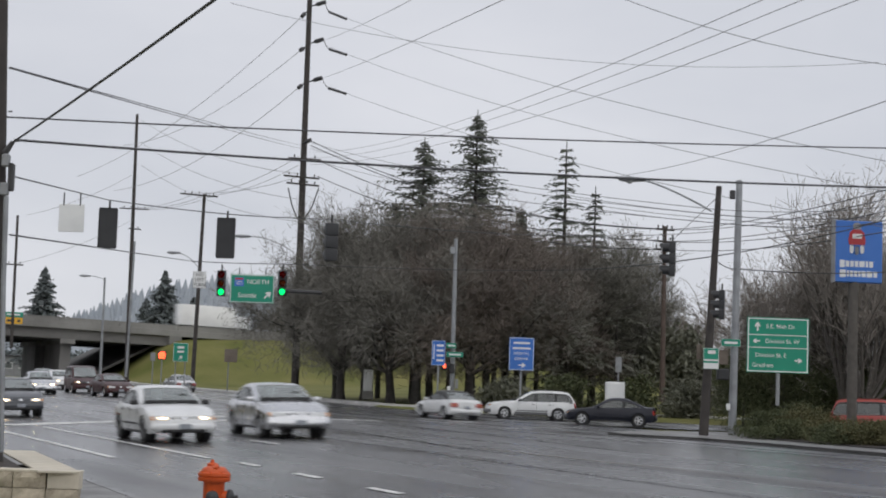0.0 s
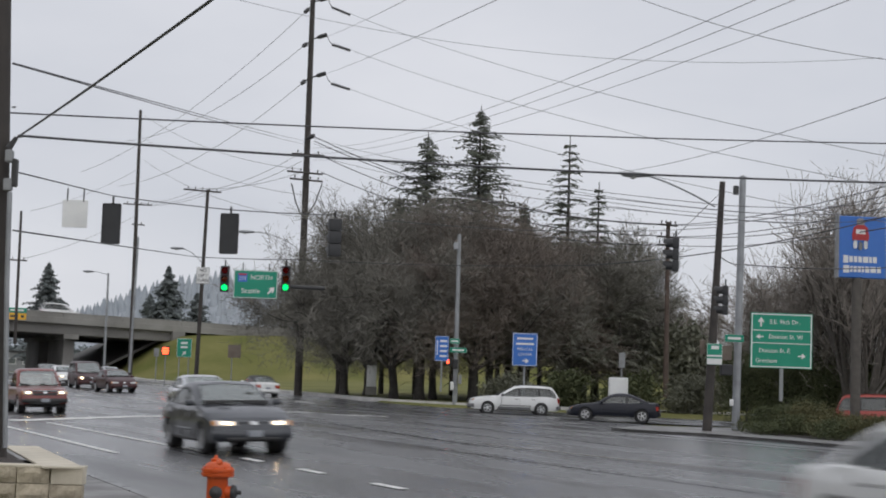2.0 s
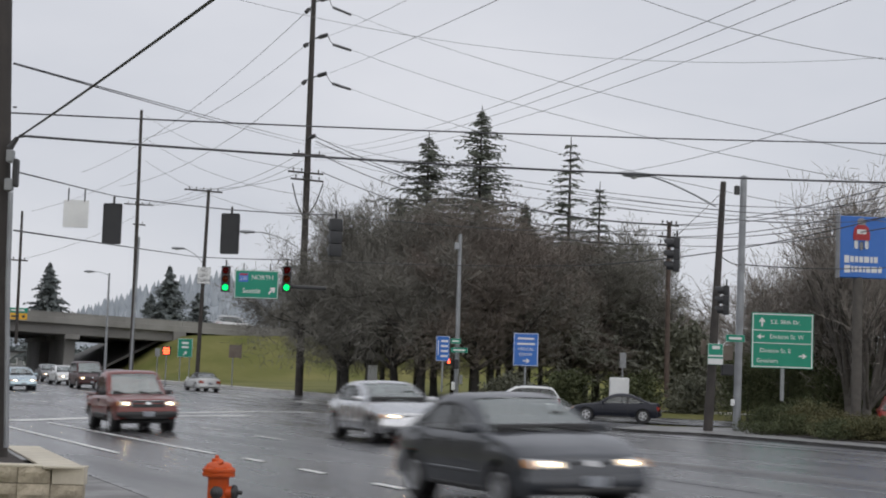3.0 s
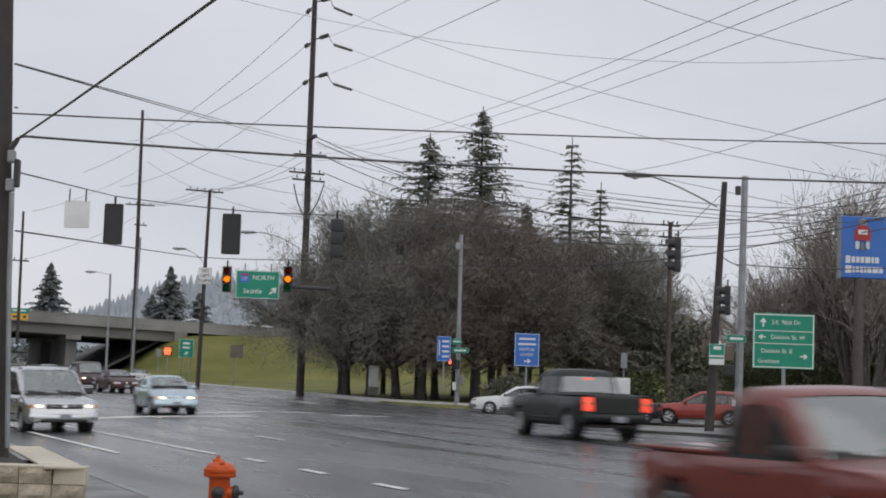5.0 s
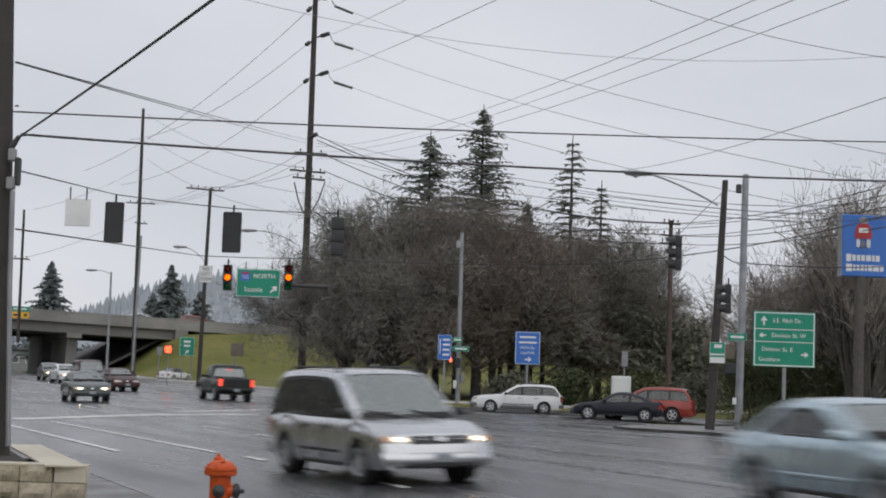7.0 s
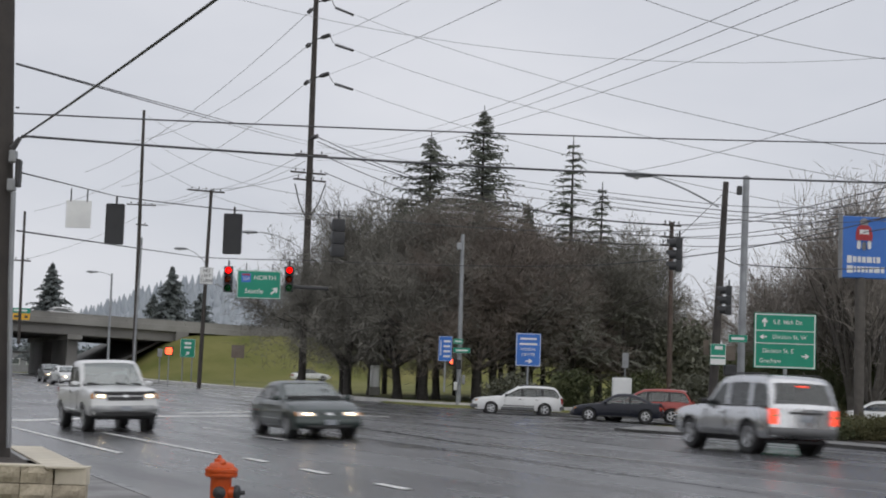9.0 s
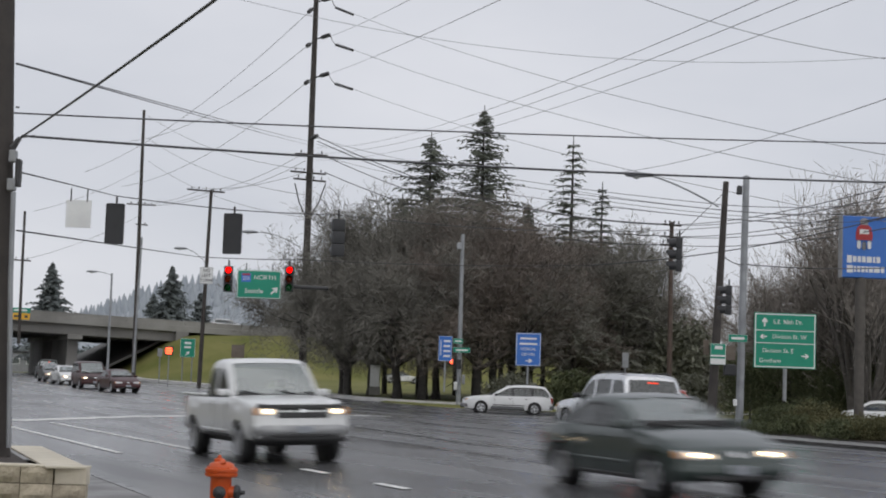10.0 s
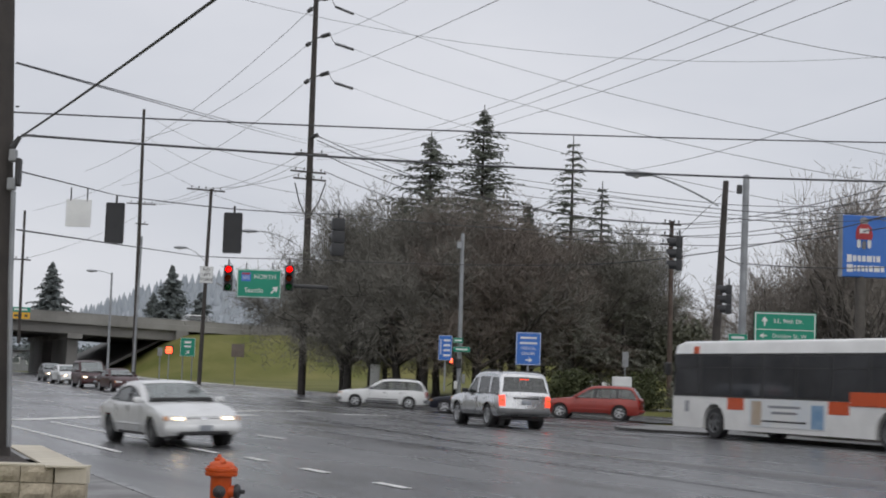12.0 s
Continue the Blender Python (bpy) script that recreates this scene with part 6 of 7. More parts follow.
    for z, ws in ((-0.50, (0.20, 0.15, 0.14, 0.15, 0.22, 0.10, 0.16)), (-0.90, (0.25, 0.09, 0.13, 0.13, 0.09, 0.17, 0.24, 0.15))):
        x = -0.80
        for i, w in enumerate(ws):
            part("text_bar", box(bmesh.new(), (x + w / 2, -0.006, z), (w, 0.012, 0.30 if i == 0 else 0.24)), SIGN_WHITE, s)
            x += w + 0.045
    bar("post", [(-0.15, 0.2, -1.2), (-0.15, 0.2, -7.4)], 0.20, BARK_PALE, s, seg=12)
    # signs near the bank
    s = sign("red glowing message sign on a post by the bank", (-19.43, 118.00, 3.19))
    panel(s, 0.62, 0.62, SIGNAL_BLACK)
    for x, z, w, h in ((0, 0.17, 0.42, 0.12), (0, 0, 0.5, 0.12), (0, -0.17, 0.42, 0.12)):
        part("led_row", box(bmesh.new(), (x, -0.008, z), (w, 0.016, h)), LED_RED, s, "glowing red letters")
    posts(s, (0.0,), 0.0, -2.6, 0.04)
    s = sign("grey back of a road sign on a post", (-20.41, 120.00, 3.08))
    panel(s, 0.36, 0.6, SIGN_BACK)
    posts(s, (0.0,), 0.0, -2.2, 0.04)
    s = sign("green ramp sign on a post by the bank", (-18.71, 122.00, 3.51))
    panel(s, 1.10, 1.38, SIGN_GREEN, SIGN_WHITE)
    bars(s, ((0, 0.36, 0.5, 0.16), (0, 0.05, 0.5, 0.14)))
    arrow(s, 0, -0.40, 0.40, 45)
    posts(s, (-0.35, 0.35), 0.0, -2.5, 0.04)
    s = sign("weathered brown back of a road sign on the grass", (-17.18, 140.00, 3.68))
    panel(s, 1.10, 1.1, SIGN_BROWN)
    posts(s, (-0.2,), 0.0, -3.0, 0.05)
    s = sign("green and amber exit sign on the bridge parapet", (-49.32, 192.50, 7.75), 18)
    panel(s, 2.2, 0.78, SIGN_AMBER, DARK_METAL, name="lower_panel")
    part("upper_panel", box(bmesh.new(), (0, 0.02, 0.72), (2.2, 0.04, 0.56), 0.01), SIGN_GREEN, s)
    bars(s, ((0, 0.72, 1.5, 0.2),))
    bars(s, ((-0.3, 0, 0.9, 0.25), (0.65, 0, 0.35, 0.3)), DARK_METAL)
    s = sign("white back of a sign hung from the span wire", (-8.96, 40.00, 5.29), 180)
    panel(s, 0.62, 0.68, SIGN_WHITE)
    for x in (-0.20, 0.20):
        bar("strap", [(x, 0.02, 0.3), (x, 0.02, 0.62)], 0.018, DARK_METAL, s)
    s = sign("small white parking sign on a post", (10.55, 93.00, 3.16))
    panel(s, 0.36, 0.86, SIGN_BACK)
    posts(s, (0,), 0, -2.0, 0.04)


signs()


def cabinets():
    for p, w, h, label in (((-4.62, 119.50, 1.13), 0.7, 1.55, "pale grey utility cabinet on the grass"), ((10.26, 92.00, 1.12), 1.05, 1.05, "white utility cabinet by the side street")):
        root = thing("utility_cabinet", label, "utility cabinet", pose(*p))
        part("body", box(bmesh.new(), (0, 0, h / 2), (w, 0.6, h), 0.03), SIGN_WHITE, root)
        part("door", box(bmesh.new(), (0, -0.31, h / 2), (w * 0.85, 0.02, h * 0.85), 0.008), SIGN_WHITE, root)
        part("plinth", box(bmesh.new(), (0, 0, -0.3), (w + 0.1, 0.7, 0.6), 0.02), CONCRETE, root)


cabinets()


# ---------------------------------------------------------------- hydrant and stone planter
def hydrant():
    x, y = (-2.20, 17.00)
    z = road_z(x, y) + 0.13
    root = thing("fire_hydrant", "orange fire hydrant with black side caps", "fire hydrant", pose(x, y, z, 0, 0, -20))
    part("barrel", lathe(bmesh.new(), [(0.145, 0), (0.145, 0.05), (0.11, 0.055), (0.108, 0.50), (0.115, 0.52), (0.16, 0.525), (0.168, 0.54), (0.168, 0.565), (0.15, 0.575)], 24), HYDRANT, root, smooth=35)
    part("bonnet", lathe(bmesh.new(), [(0.160, 0.572), (0.168, 0.580), (0.168, 0.606), (0.152, 0.612), (0.138, 0.618), (0.132, 0.640), (0.115, 0.662), (0.085, 0.674), (0.03, 0.680)], 24), HYDRANT, root, smooth=35)
    part("operating_nut", lathe(bmesh.new(), [(0.054, 0.655), (0.052, 0.692), (0.044, 0.700), (0.022, 0.704), (0.020, 0.726), (0.012, 0.734)], 10), HYDRANT, root, smooth=35, m=pose(-0.040, 0.02, 0.008))
    for k in range(8):
        a = 2 * math.pi * k / 8 + 0.2
        part("bolt", lathe(bmesh.new(), [(0.014, 0), (0.014, 0.02)], 6), HYDRANT, root, m=pose(0.145 * math.cos(a), 0.145 * math.sin(a), 0.605))
    for a, r, ln in ((-68, 0.064, 0.13), (14, 0.074, 0.15)):
        m = pose(0, 0, 0.37, 0, 0, a) @ pose(0, 0, 0, 0, 90, 0)
        n = part("nozzle", lathe(bmesh.new(), [(r * 0.85, 0.08), (r * 0.85, ln)], 16), HYDRANT, root, smooth=35, m=m)
        part("cap", lathe(bmesh.new(), [(r, ln), (r * 1.08, ln + 0.015), (r, ln + 0.04), (r * 0.6, ln + 0.055), (r * 0.3, ln + 0.06), (r * 0.3, ln + 0.10), (0.01, ln + 0.105)], 12), DARK_METAL, n, "black cap", smooth=35)
    part("plug", lathe(bmesh.new(), [(0.034, -0.03), (0.033, 0.022), (0.022, 0.028)], 8), HYDRANT, root, m=pose(0.055, -0.075, 0.668, 42, 0, 0))


def planter():
    cx, cy, cz = (-4.22, 20.00, 0.28)
    root = thing("stone_planter", "tan split-face block planter with smooth cap stones", "planter", pose(cx, cy, cz))
    rng = random.Random(4)
    mesh_cache = []
    for k in range(4):
        bm = bmesh.new()
        bmesh.ops.create_grid(bm, x_segments=4, y_segments=3, size=0.5)
        bmesh.ops.transform(bm, matrix=Matrix.Diagonal((0.39, 0.19, 1, 1)), verts=bm.verts)
        for v in bm.verts:
            edge = abs(v.co.x) > 0.19 or abs(v.co.y) > 0.09
            v.co.z = 0.0 if edge else rng.uniform(0.012, 0.035)
        ex = bmesh.ops.extrude_edge_only(bm, edges=[e for e in bm.edges if e.is_boundary])
        bmesh.ops.translate(bm, vec=(0, 0, -0.15), verts=[g for g in ex["geom"] if isinstance(g, bmesh.types.BMVert)])
        bmesh.ops.recalc_face_normals(bm, faces=bm.faces)
        me = bpy.data.meshes.new("block")
        bm.to_mesh(me)
        bm.free()
        me.materials.append(BLOCK)
        mesh_cache.append(me)
    front = pose(0, 0, 0, 90, 0, 0)
    side_dir = math.degrees(math.atan2(0.94, -0.33))
    for c in range(3):
        for i in range(6):
            ob = new("block", mesh_cache[rng.randrange(4)])
            ob.parent = root
            ob.matrix_basis = pose(-0.4 * i - (0.6, 0.2, 0.4)[c], 0, -0.12 - 0.2 * c) @ front
        for i in range(13):
            ob = new("block", mesh_cache[rng.randrange(4)])
            ob.parent = root
            t = 0.4 * i + (0.42, 0.62, 0.42)[c]
            ob.matrix_basis = pose(-0.33 * t, 0.94 * t, -0.12 - 0.2 * c, 0, 0, side_dir) @ front
    part("corner_stone", box(bmesh.new(), (-0.19, 0.10, -0.12), (0.385, 0.21, 0.197), 0.006), CAP, root)
    part("corner_stone", box(bmesh.new(), (-0.10, 0.10, -0.52), (0.20, 0.21, 0.197), 0.006), BLOCK, root)
    for i in range(6):
        part("cap_stone", box(bmesh.new(), (0, 0, 0), (0.594, 0.30, 0.03), 0.006), CAP, root, m=pose(-0.3 - 0.6 * i, 0.145, -0.014))
    for i in range(9):
        t = 0.30 + 0.6 * i
        part("cap_stone", box(bmesh.new(), (0, 0, 0), (0.594, 0.50, 0.03), 0.006), CAP, root, m=pose(-0.33 * t - 0.225, 0.94 * t - 0.08, -0.013, 0, 0, side_dir))
    verts = [(-0.62, 0.22, -0.06), (-2.3, 4.9, -0.03), (-6, 4.9, -0.05), (-6, 0.2, -0.10)]
    mid = [(-2.2, 2.5, 0.02)]
    raw("mulch", verts + mid, [(0, 1, 4), (1, 2, 4), (2, 3, 4), (3, 0, 4)], BARK_MULCH, root, "dark bark mulch and sheeting")
    part("core", box(bmesh.new(), (-3.4, 2.6, -0.45), (4.0, 4.4, 0.5)), BARK_MULCH, root)


hydrant()
planter()


# ---------------------------------------------------------------- trees and shrubs
def blades(name, verts, material, parent=None, label=""):
    """Four-cornered blades, one face each."""
    n = len(verts)
    me = bpy.data.meshes.new(name)
    me.vertices.add(n * 4)
    me.vertices.foreach_set("co", verts.reshape(-1))
    me.loops.add(n * 4)
    me.loops.foreach_set("vertex_index", np.arange(n * 4, dtype=np.int32))
    me.polygons.add(n)
    me.polygons.foreach_set("loop_start", np.arange(0, n * 4, 4, dtype=np.int32))
    me.update(calc_edges=True)
    me.materials.append(material)
    ob = new(name, me)
    ob.parent = parent
    return tagged(ob, label)


def rods(name, P0, P1, R0, R1, material, parent=None, label="", sides=3):
    """Many tapered rods in one mesh; one side makes slim flat blades for needles and hair-thin twigs."""
    P0, P1, R0, R1 = (np.asarray(v, float) for v in (P0, P1, R0, R1))
    d = P1 - P0
    d /= np.maximum(np.linalg.norm(d, axis=1, keepdims=True), 1e-6)
    ref = np.where(np.abs(d[:, 2:3]) < 0.9, np.array([[0, 0, 1.0]]), np.array([[1.0, 0, 0]]))
    a = np.cross(d, ref)
    a /= np.linalg.norm(a, axis=1, keepdims=True)
    b = np.cross(d, a)
    n = len(P0)
    if sides == 1:
        q = np.random.default_rng(n).uniform(0, math.pi, n)[:, None]
        o = (a * np.cos(q) + b * np.sin(q)) * 1.35
        verts = np.stack([P0 - o * R0[:, None], P0 + o * R0[:, None], P1 + o * R1[:, None], P1 - o * R1[:, None]], 1)
        return blades(name, verts, material, parent, label)
    V = np.empty((n, 2 * sides, 3))
    for k in range(sides):
        q = 2 * math.pi * k / sides
        o = a * math.cos(q) + b * math.sin(q)
        V[:, k] = P0 + o * R0[:, None]
        V[:, sides + k] = P1 + o * R1[:, None]
    base = (np.arange(n) * 2 * sides)[:, None, None]
    F = np.array([(k, (k + 1) % sides, sides + (k + 1) % sides, sides + k) for k in range(sides)])[None] + base
    F = F.reshape(-1, 4)
    me = bpy.data.meshes.new(name)
    me.vertices.add(n * 2 * sides)
    me.vertices.foreach_set("co", V.reshape(-1))
    me.loops.add(F.size)
    me.loops.foreach_set("vertex_index", F.reshape(-1).astype(np.int32))
    me.polygons.add(len(F))
    me.polygons.foreach_set("loop_start", np.arange(0, F.size, 4, dtype=np.int32))
    me.update(calc_edges=True)
    me.materials.append(material)
    ob = new(name, me)
    ob.parent = parent
    return tagged(ob, label)


def leaves(name, centres, radii, count, size, material, parent=None, label="", seed=1, flat=1.0):
    """Many small leaves scattered near the skins of blobs."""
    rng = np.random.default_rng(seed)
    centres, radii = np.asarray(centres, float), np.asarray(radii, float)
    pick = rng.choice(len(centres), count, p=radii[:, 0] ** 2 / (radii[:, 0] ** 2).sum())
    d = rng.normal(size=(count, 3))
    d /= np.linalg.norm(d, axis=1, keepdims=True)
    r = 1.08 - 0.75 * rng.random(count) ** 1.6
    r *= 1 + 0.22 * np.sin(7 * d[:, 0] + pick) * np.cos(6 * d[:, 1] + 2 * pick)
    p = centres[pick] + d * r[:, None] * radii[pick]
    u = rng.normal(size=(count, 3))
    u /= np.linalg.norm(u, axis=1, keepdims=True)
    v = np.cross(u, rng.normal(size=(count, 3)))
    v /= np.linalg.norm(v, axis=1, keepdims=True)
    s = size * (0.6 + 0.8 * rng.random(count))[:, None]
    V = np.stack([p - u * s, p + v * s * 0.45, p + u * s, p - v * s * 0.45], 1)
    return blades(name, V, material, parent, label)


def grow_tree(rng, height, trunk, spread, upright, levels, limbs):
    """Limbs and twigs of a leafless tree as lists of tapered pieces."""
    thick, thin = [], []

    def branch(p, d, length, r, level):
        steps = 3 if level < levels else 2
        for k in range(steps):
            bend = 0.16 + 0.05 * level
            d = (d + np.array([rng.gauss(0, bend), rng.gauss(0, bend), rng.gauss(0.06 * upright, bend * 0.7)]))
            d /= np.linalg.norm(d)
            q = p + d * length / steps
            r1 = r * 0.86
            (thick if r > 0.028 else thin).append((p, q, r, r1))
            p, r = q, r1
            if level < levels and (k > 0 or level > 1):
                for _ in range(2 if level < 3 else rng.choice((2, 3))):
                    ax = np.array([rng.gauss(0, 1), rng.gauss(0, 1), rng.gauss(0, 0.6)])
                    ax -= d * ax.dot(d)
                    ax /= max(1e-6, np.linalg.norm(ax))
                    ang = rng.uniform(0.35, 0.85) * spread
                    e = d * math.cos(ang) + ax * math.sin(ang)
                    e[2] += 0.10 * upright
                    branch(p, e / np.linalg.norm(e), length * rng.uniform(0.50, 0.74), max(0.012, r * rng.uniform(0.45, 0.62)), level + 1)

    p = np.array([0.0, 0.0, -0.3])
    top = height * trunk
    r = 0.024 * height
    for k in range(3):
        q = p + np.array([rng.gauss(0, 0.05), rng.gauss(0, 0.05), (top + 0.3) / 3])
        thick.append((p, q, r * (1.25 if k == 0 else 1), r * 0.92))
        p, r = q, r * 0.92
    for k in range(limbs):
        a = 2 * math.pi * (k + rng.random() * 0.6) / limbs
        lean = rng.uniform(0.25, 0.95) * spread if k else 0.1
        d = np.array([math.cos(a) * math.sin(lean), math.sin(a) * math.sin(lean), math.cos(lean)])
        branch(p - np.array([0, 0, rng.uniform(0, 0.05 * height)]) * (k > 0), d, height * (1 - trunk) * rng.uniform(0.36, 0.50), r * rng.uniform(0.45, 0.7), 1)
    return thick, thin


def bare_tree(label, p, height, seed, twig=None, trunk=0.22, spread=1.0, upright=1.0, levels=5, limbs=7, name="bare_tree", width=1.0, fuzz=0, bark=None):
    rng = random.Random(seed)
    root = thing(name, label, "tree", pose(p[0], p[1], p[2], 0, 0, seed * 47 % 360), "roadside trees")
    thick, thin = grow_tree(rng, height, trunk, spread, upright, levels, limbs)
    zs = max(s[1][2] for s in thick + thin)
    f = np.array([width, width, height / zs])
    if fuzz:
        # fine twigs all through the crown, hanging a little at its skirt
        ends = [s[1] for s in thin]
        for _ in range(fuzz):
            e = ends[rng.randrange(len(ends))]
            p0 = e + np.array([rng.gauss(0, 0.35), rng.gauss(0, 0.35), rng.gauss(-0.15, 0.4)])
            low = p0[2] < 0.45 * zs
            if low:
                p0 = p0 - np.array([0, 0, abs(rng.gauss(0, 0.09 * zs))])
            if p0[2] < 0.13 * zs:
                continue
            d = np.array([rng.gauss(0, 0.3), rng.gauss(0, 0.3), rng.gauss(-0.10 if low else 0.22, 0.25)])
            thin.append((p0, p0 + d, 0.011, 0.006))
    for nm, segs, mat, sides in (("trunk", thick, bark or BARK, 6), ("crown", thin, twig or TWIG, 1)):
        rods(nm, [s[0] * f for s in segs], [s[1] * f for s in segs], [s[2] for s in segs], [s[3] for s in segs], mat, root, sides=sides)
    return root


def conifer(label, p, height, half, seed, droop=0.35, dense=1.0, mat=None, name="conifer", bare=0.06, thick=1.0, sprays=4):
    """A spire of whorled, drooping branches set with needle sprays."""
    rng = random.Random(seed)
    root = thing(name, label, "conifer", pose(p[0], p[1], p[2]), "roadside trees")
    P0, P1, R0, R1 = [], [], [], []
    n = int(height * 2.6 * dense)
    for i in range(n):
        f = i / n
        z = height * (bare + (0.985 - bare) * f)
        reach = half * ((1 - f) ** 0.86 * 0.95 + 0.012) * rng.uniform(0.62, 1.16)
        for k in range(rng.choice((4, 5, 6))):
            a = rng.uniform(0, 2 * math.pi)
            ln = reach * rng.uniform(0.55, 1.15)
            ca, sa = math.cos(a), math.sin(a)
            steps = max(3, int(ln / 0.42))
            prev = np.array([0, 0, z])
            for s in range(1, steps + 1):
                t = s / steps
                rise = ln * (0.22 * t - droop * t * t) + rng.gauss(0, 0.04)
                q = np.array([ca * ln * t, sa * ln * t, z + rise])
                P0.append(prev), P1.append(q), R0.append(0.035 * (1.1 - t)), R1.append(0.02 * (1.05 - t) + 0.004)
                w = (0.46 if sprays < 6 else 0.36) * (1.15 - 0.7 * t) * min(1.0, ln / 1.2 + 0.35)
                for side in (-1, 1) * (sprays // 2):
                    o = np.array([-sa * side * w + ca * w * 0.6, ca * side * w + sa * w * 0.6, rng.uniform(-0.20, 0.06)]) * rng.uniform(0.6, 1.5)
                    m = prev + (q - prev) * rng.random()
                    P0.append(m), P1.append(m + o), R0.append(0.07 * thick), R1.append(0.018 * thick)
                prev = q
    rods("crown", P0, P1, R0, R1, mat or NEEDLE, root, sides=1)
    bar("trunk", [(0, 0, -0.4), (0, 0, height * 0.5), (0, 0, height)], [0.016 * height, 0.009 * height, 0.03], BARK, root, seg=8)
    return root


def evergreen(label, p, height, half, seed, count=9000, size=0.16, mat=None, name="evergreen_tree", low=0.12):
    rng = random.Random(seed)
    root = thing(name, label, "tree", pose(p[0], p[1], p[2]), "roadside trees")
    c, r = [], []
    for k in range(26):
        f = rng.random()
        w = half * (0.55 + 0.5 * math.sin(math.pi * min(1, f * 0.8 + 0.2)))
        a = rng.uniform(0, 6.283)
        q = rng.uniform(0.1, 0.75) * w
        c.append((q * math.cos(a), q * math.sin(a), height * (low + (0.90 - low) * f)))
        s = rng.uniform(0.22, 0.40) * half
        r.append((s * 1.2, s * 1.2, s))
    leaves("crown", c, r, count, size, mat or EVERGREEN, root, seed=seed)
    bar("trunk", [(0, 0, -0.3), (0, 0, height * 0.7)], [0.02 * height, 0.01 * height], BARK, root, seg=7)
    return root


def on_land(p):
    return (p[0], p[1], land_z(p[0], p[1]))


def grove():
    """The dark group of trees between the road and the freeway."""
    rows = (((-6.61, 120.00, 0.83), 14.3, 3, TWIG, 1.0), ((-2.93, 118.00, 0.80), 15.4, 5, TWIG, 1.0), ((-1.10, 117.00, 0.87), 16.0, 8, TWIG, 1.0), ((-0.14, 121.00, 1.05), 14.3, 9, TWIG, 0.9), ((2.66, 116.00, 0.92), 15.6, 12, TWIG_RED, 1.0),
            ((3.95, 119.00, 1.03), 16.1, 14, TWIG_RED, 1.0), ((6.63, 121.00, 1.12), 14.6, 17, TWIG_RED, 0.95), ((9.39, 119.00, 1.22), 13.6, 19, TWIG, 0.95), ((-5.25, 127.00, 0.86), 13.8, 21, TWIG, 1.0), ((5.65, 127.00, 1.23), 15.2, 25, TWIG_RED, 1.0),
            ((-7.60, 129.00, 0.99), 11.4, 27, TWIG, 0.9), ((12.12, 124.00, 1.46), 13.2, 29, TWIG, 0.8), ((14.1, 125.0, 1.5), 13.4, 30, TWIG, 0.7), ((10.9, 122.0, 1.4), 14.2, 26, TWIG, 0.85))
    for p, h, seed, mat, w in rows:
        bare_tree("dark leafless broadleaf tree with dense twigs", on_land(p), h, seed, mat, trunk=0.20, spread=1.05, upright=0.9, levels=5, limbs=9, width=w, fuzz=7000 if p[0] > 9 else 17000)
    conifer("tall dark fir with a ragged spire", on_land((-1.22, 130.00, 1.02)), 21.1, 11.0, 31, 0.20, 1.15, bare=0.25, thick=0.72)
    conifer("tallest dark fir with a ragged spire", on_land((2.98, 131.00, 1.16)), 23.5, 9.8, 33, 0.20, 1.15, bare=0.25, thick=0.72)
    conifer("drooping cedar with sparse branches", on_land((10.0, 128.00, 1.40)), 20.9, 7.8, 35, 0.40, 0.62, bare=0.15, thick=0.62)
    conifer("smaller drooping cedar beside the grove", on_land((12.18, 126.00, 1.48)), 17.1, 7.0, 37, 0.42, 0.75, bare=0.12, thick=0.65)
    conifer("dark fir among bare trees", on_land((-3.47, 134.00, 0.90)), 16.5, 6.2, 39, 0.30, 1.0, bare=0.22)
    conifer("dark fir among bare trees", on_land((6.88, 134.00, 1.25)), 16.0, 6.4, 41, 0.30, 1.0, bare=0.22)
    for p, h, w, seed in (((9.4, 118.5), 10.6, 8.6, 43), ((13.4, 120.0), 10.0, 8.4, 45)):
        conifer("drooping grey-green cedar with layered boughs", on_land(p), h, w, seed, 0.30, 0.9, CEDAR, bare=0.18, thick=0.42, sprays=8)
    for p, h, w, seed in (((-4.46, 136.00, 0.95), 12.0, 4.2, 52), ((-1.63, 134.00, 1.05), 12.5, 4.2, 53), ((1.37, 135.00, 1.15), 12.0, 4.4, 54), ((5.08, 135.00, 1.28), 12.0, 4.4, 55), ((8.49, 134.00, 1.31), 11.0, 4.4, 56), ((12.00, 132.00, 1.34), 11.0, 4.2, 57),
                          ((15.9, 128.00, 1.42), 8.4, 3.4, 59)):
        evergreen("dark evergreen tree in the grove", on_land(p), h, w, seed, 8000, 0.2, low=0.34)


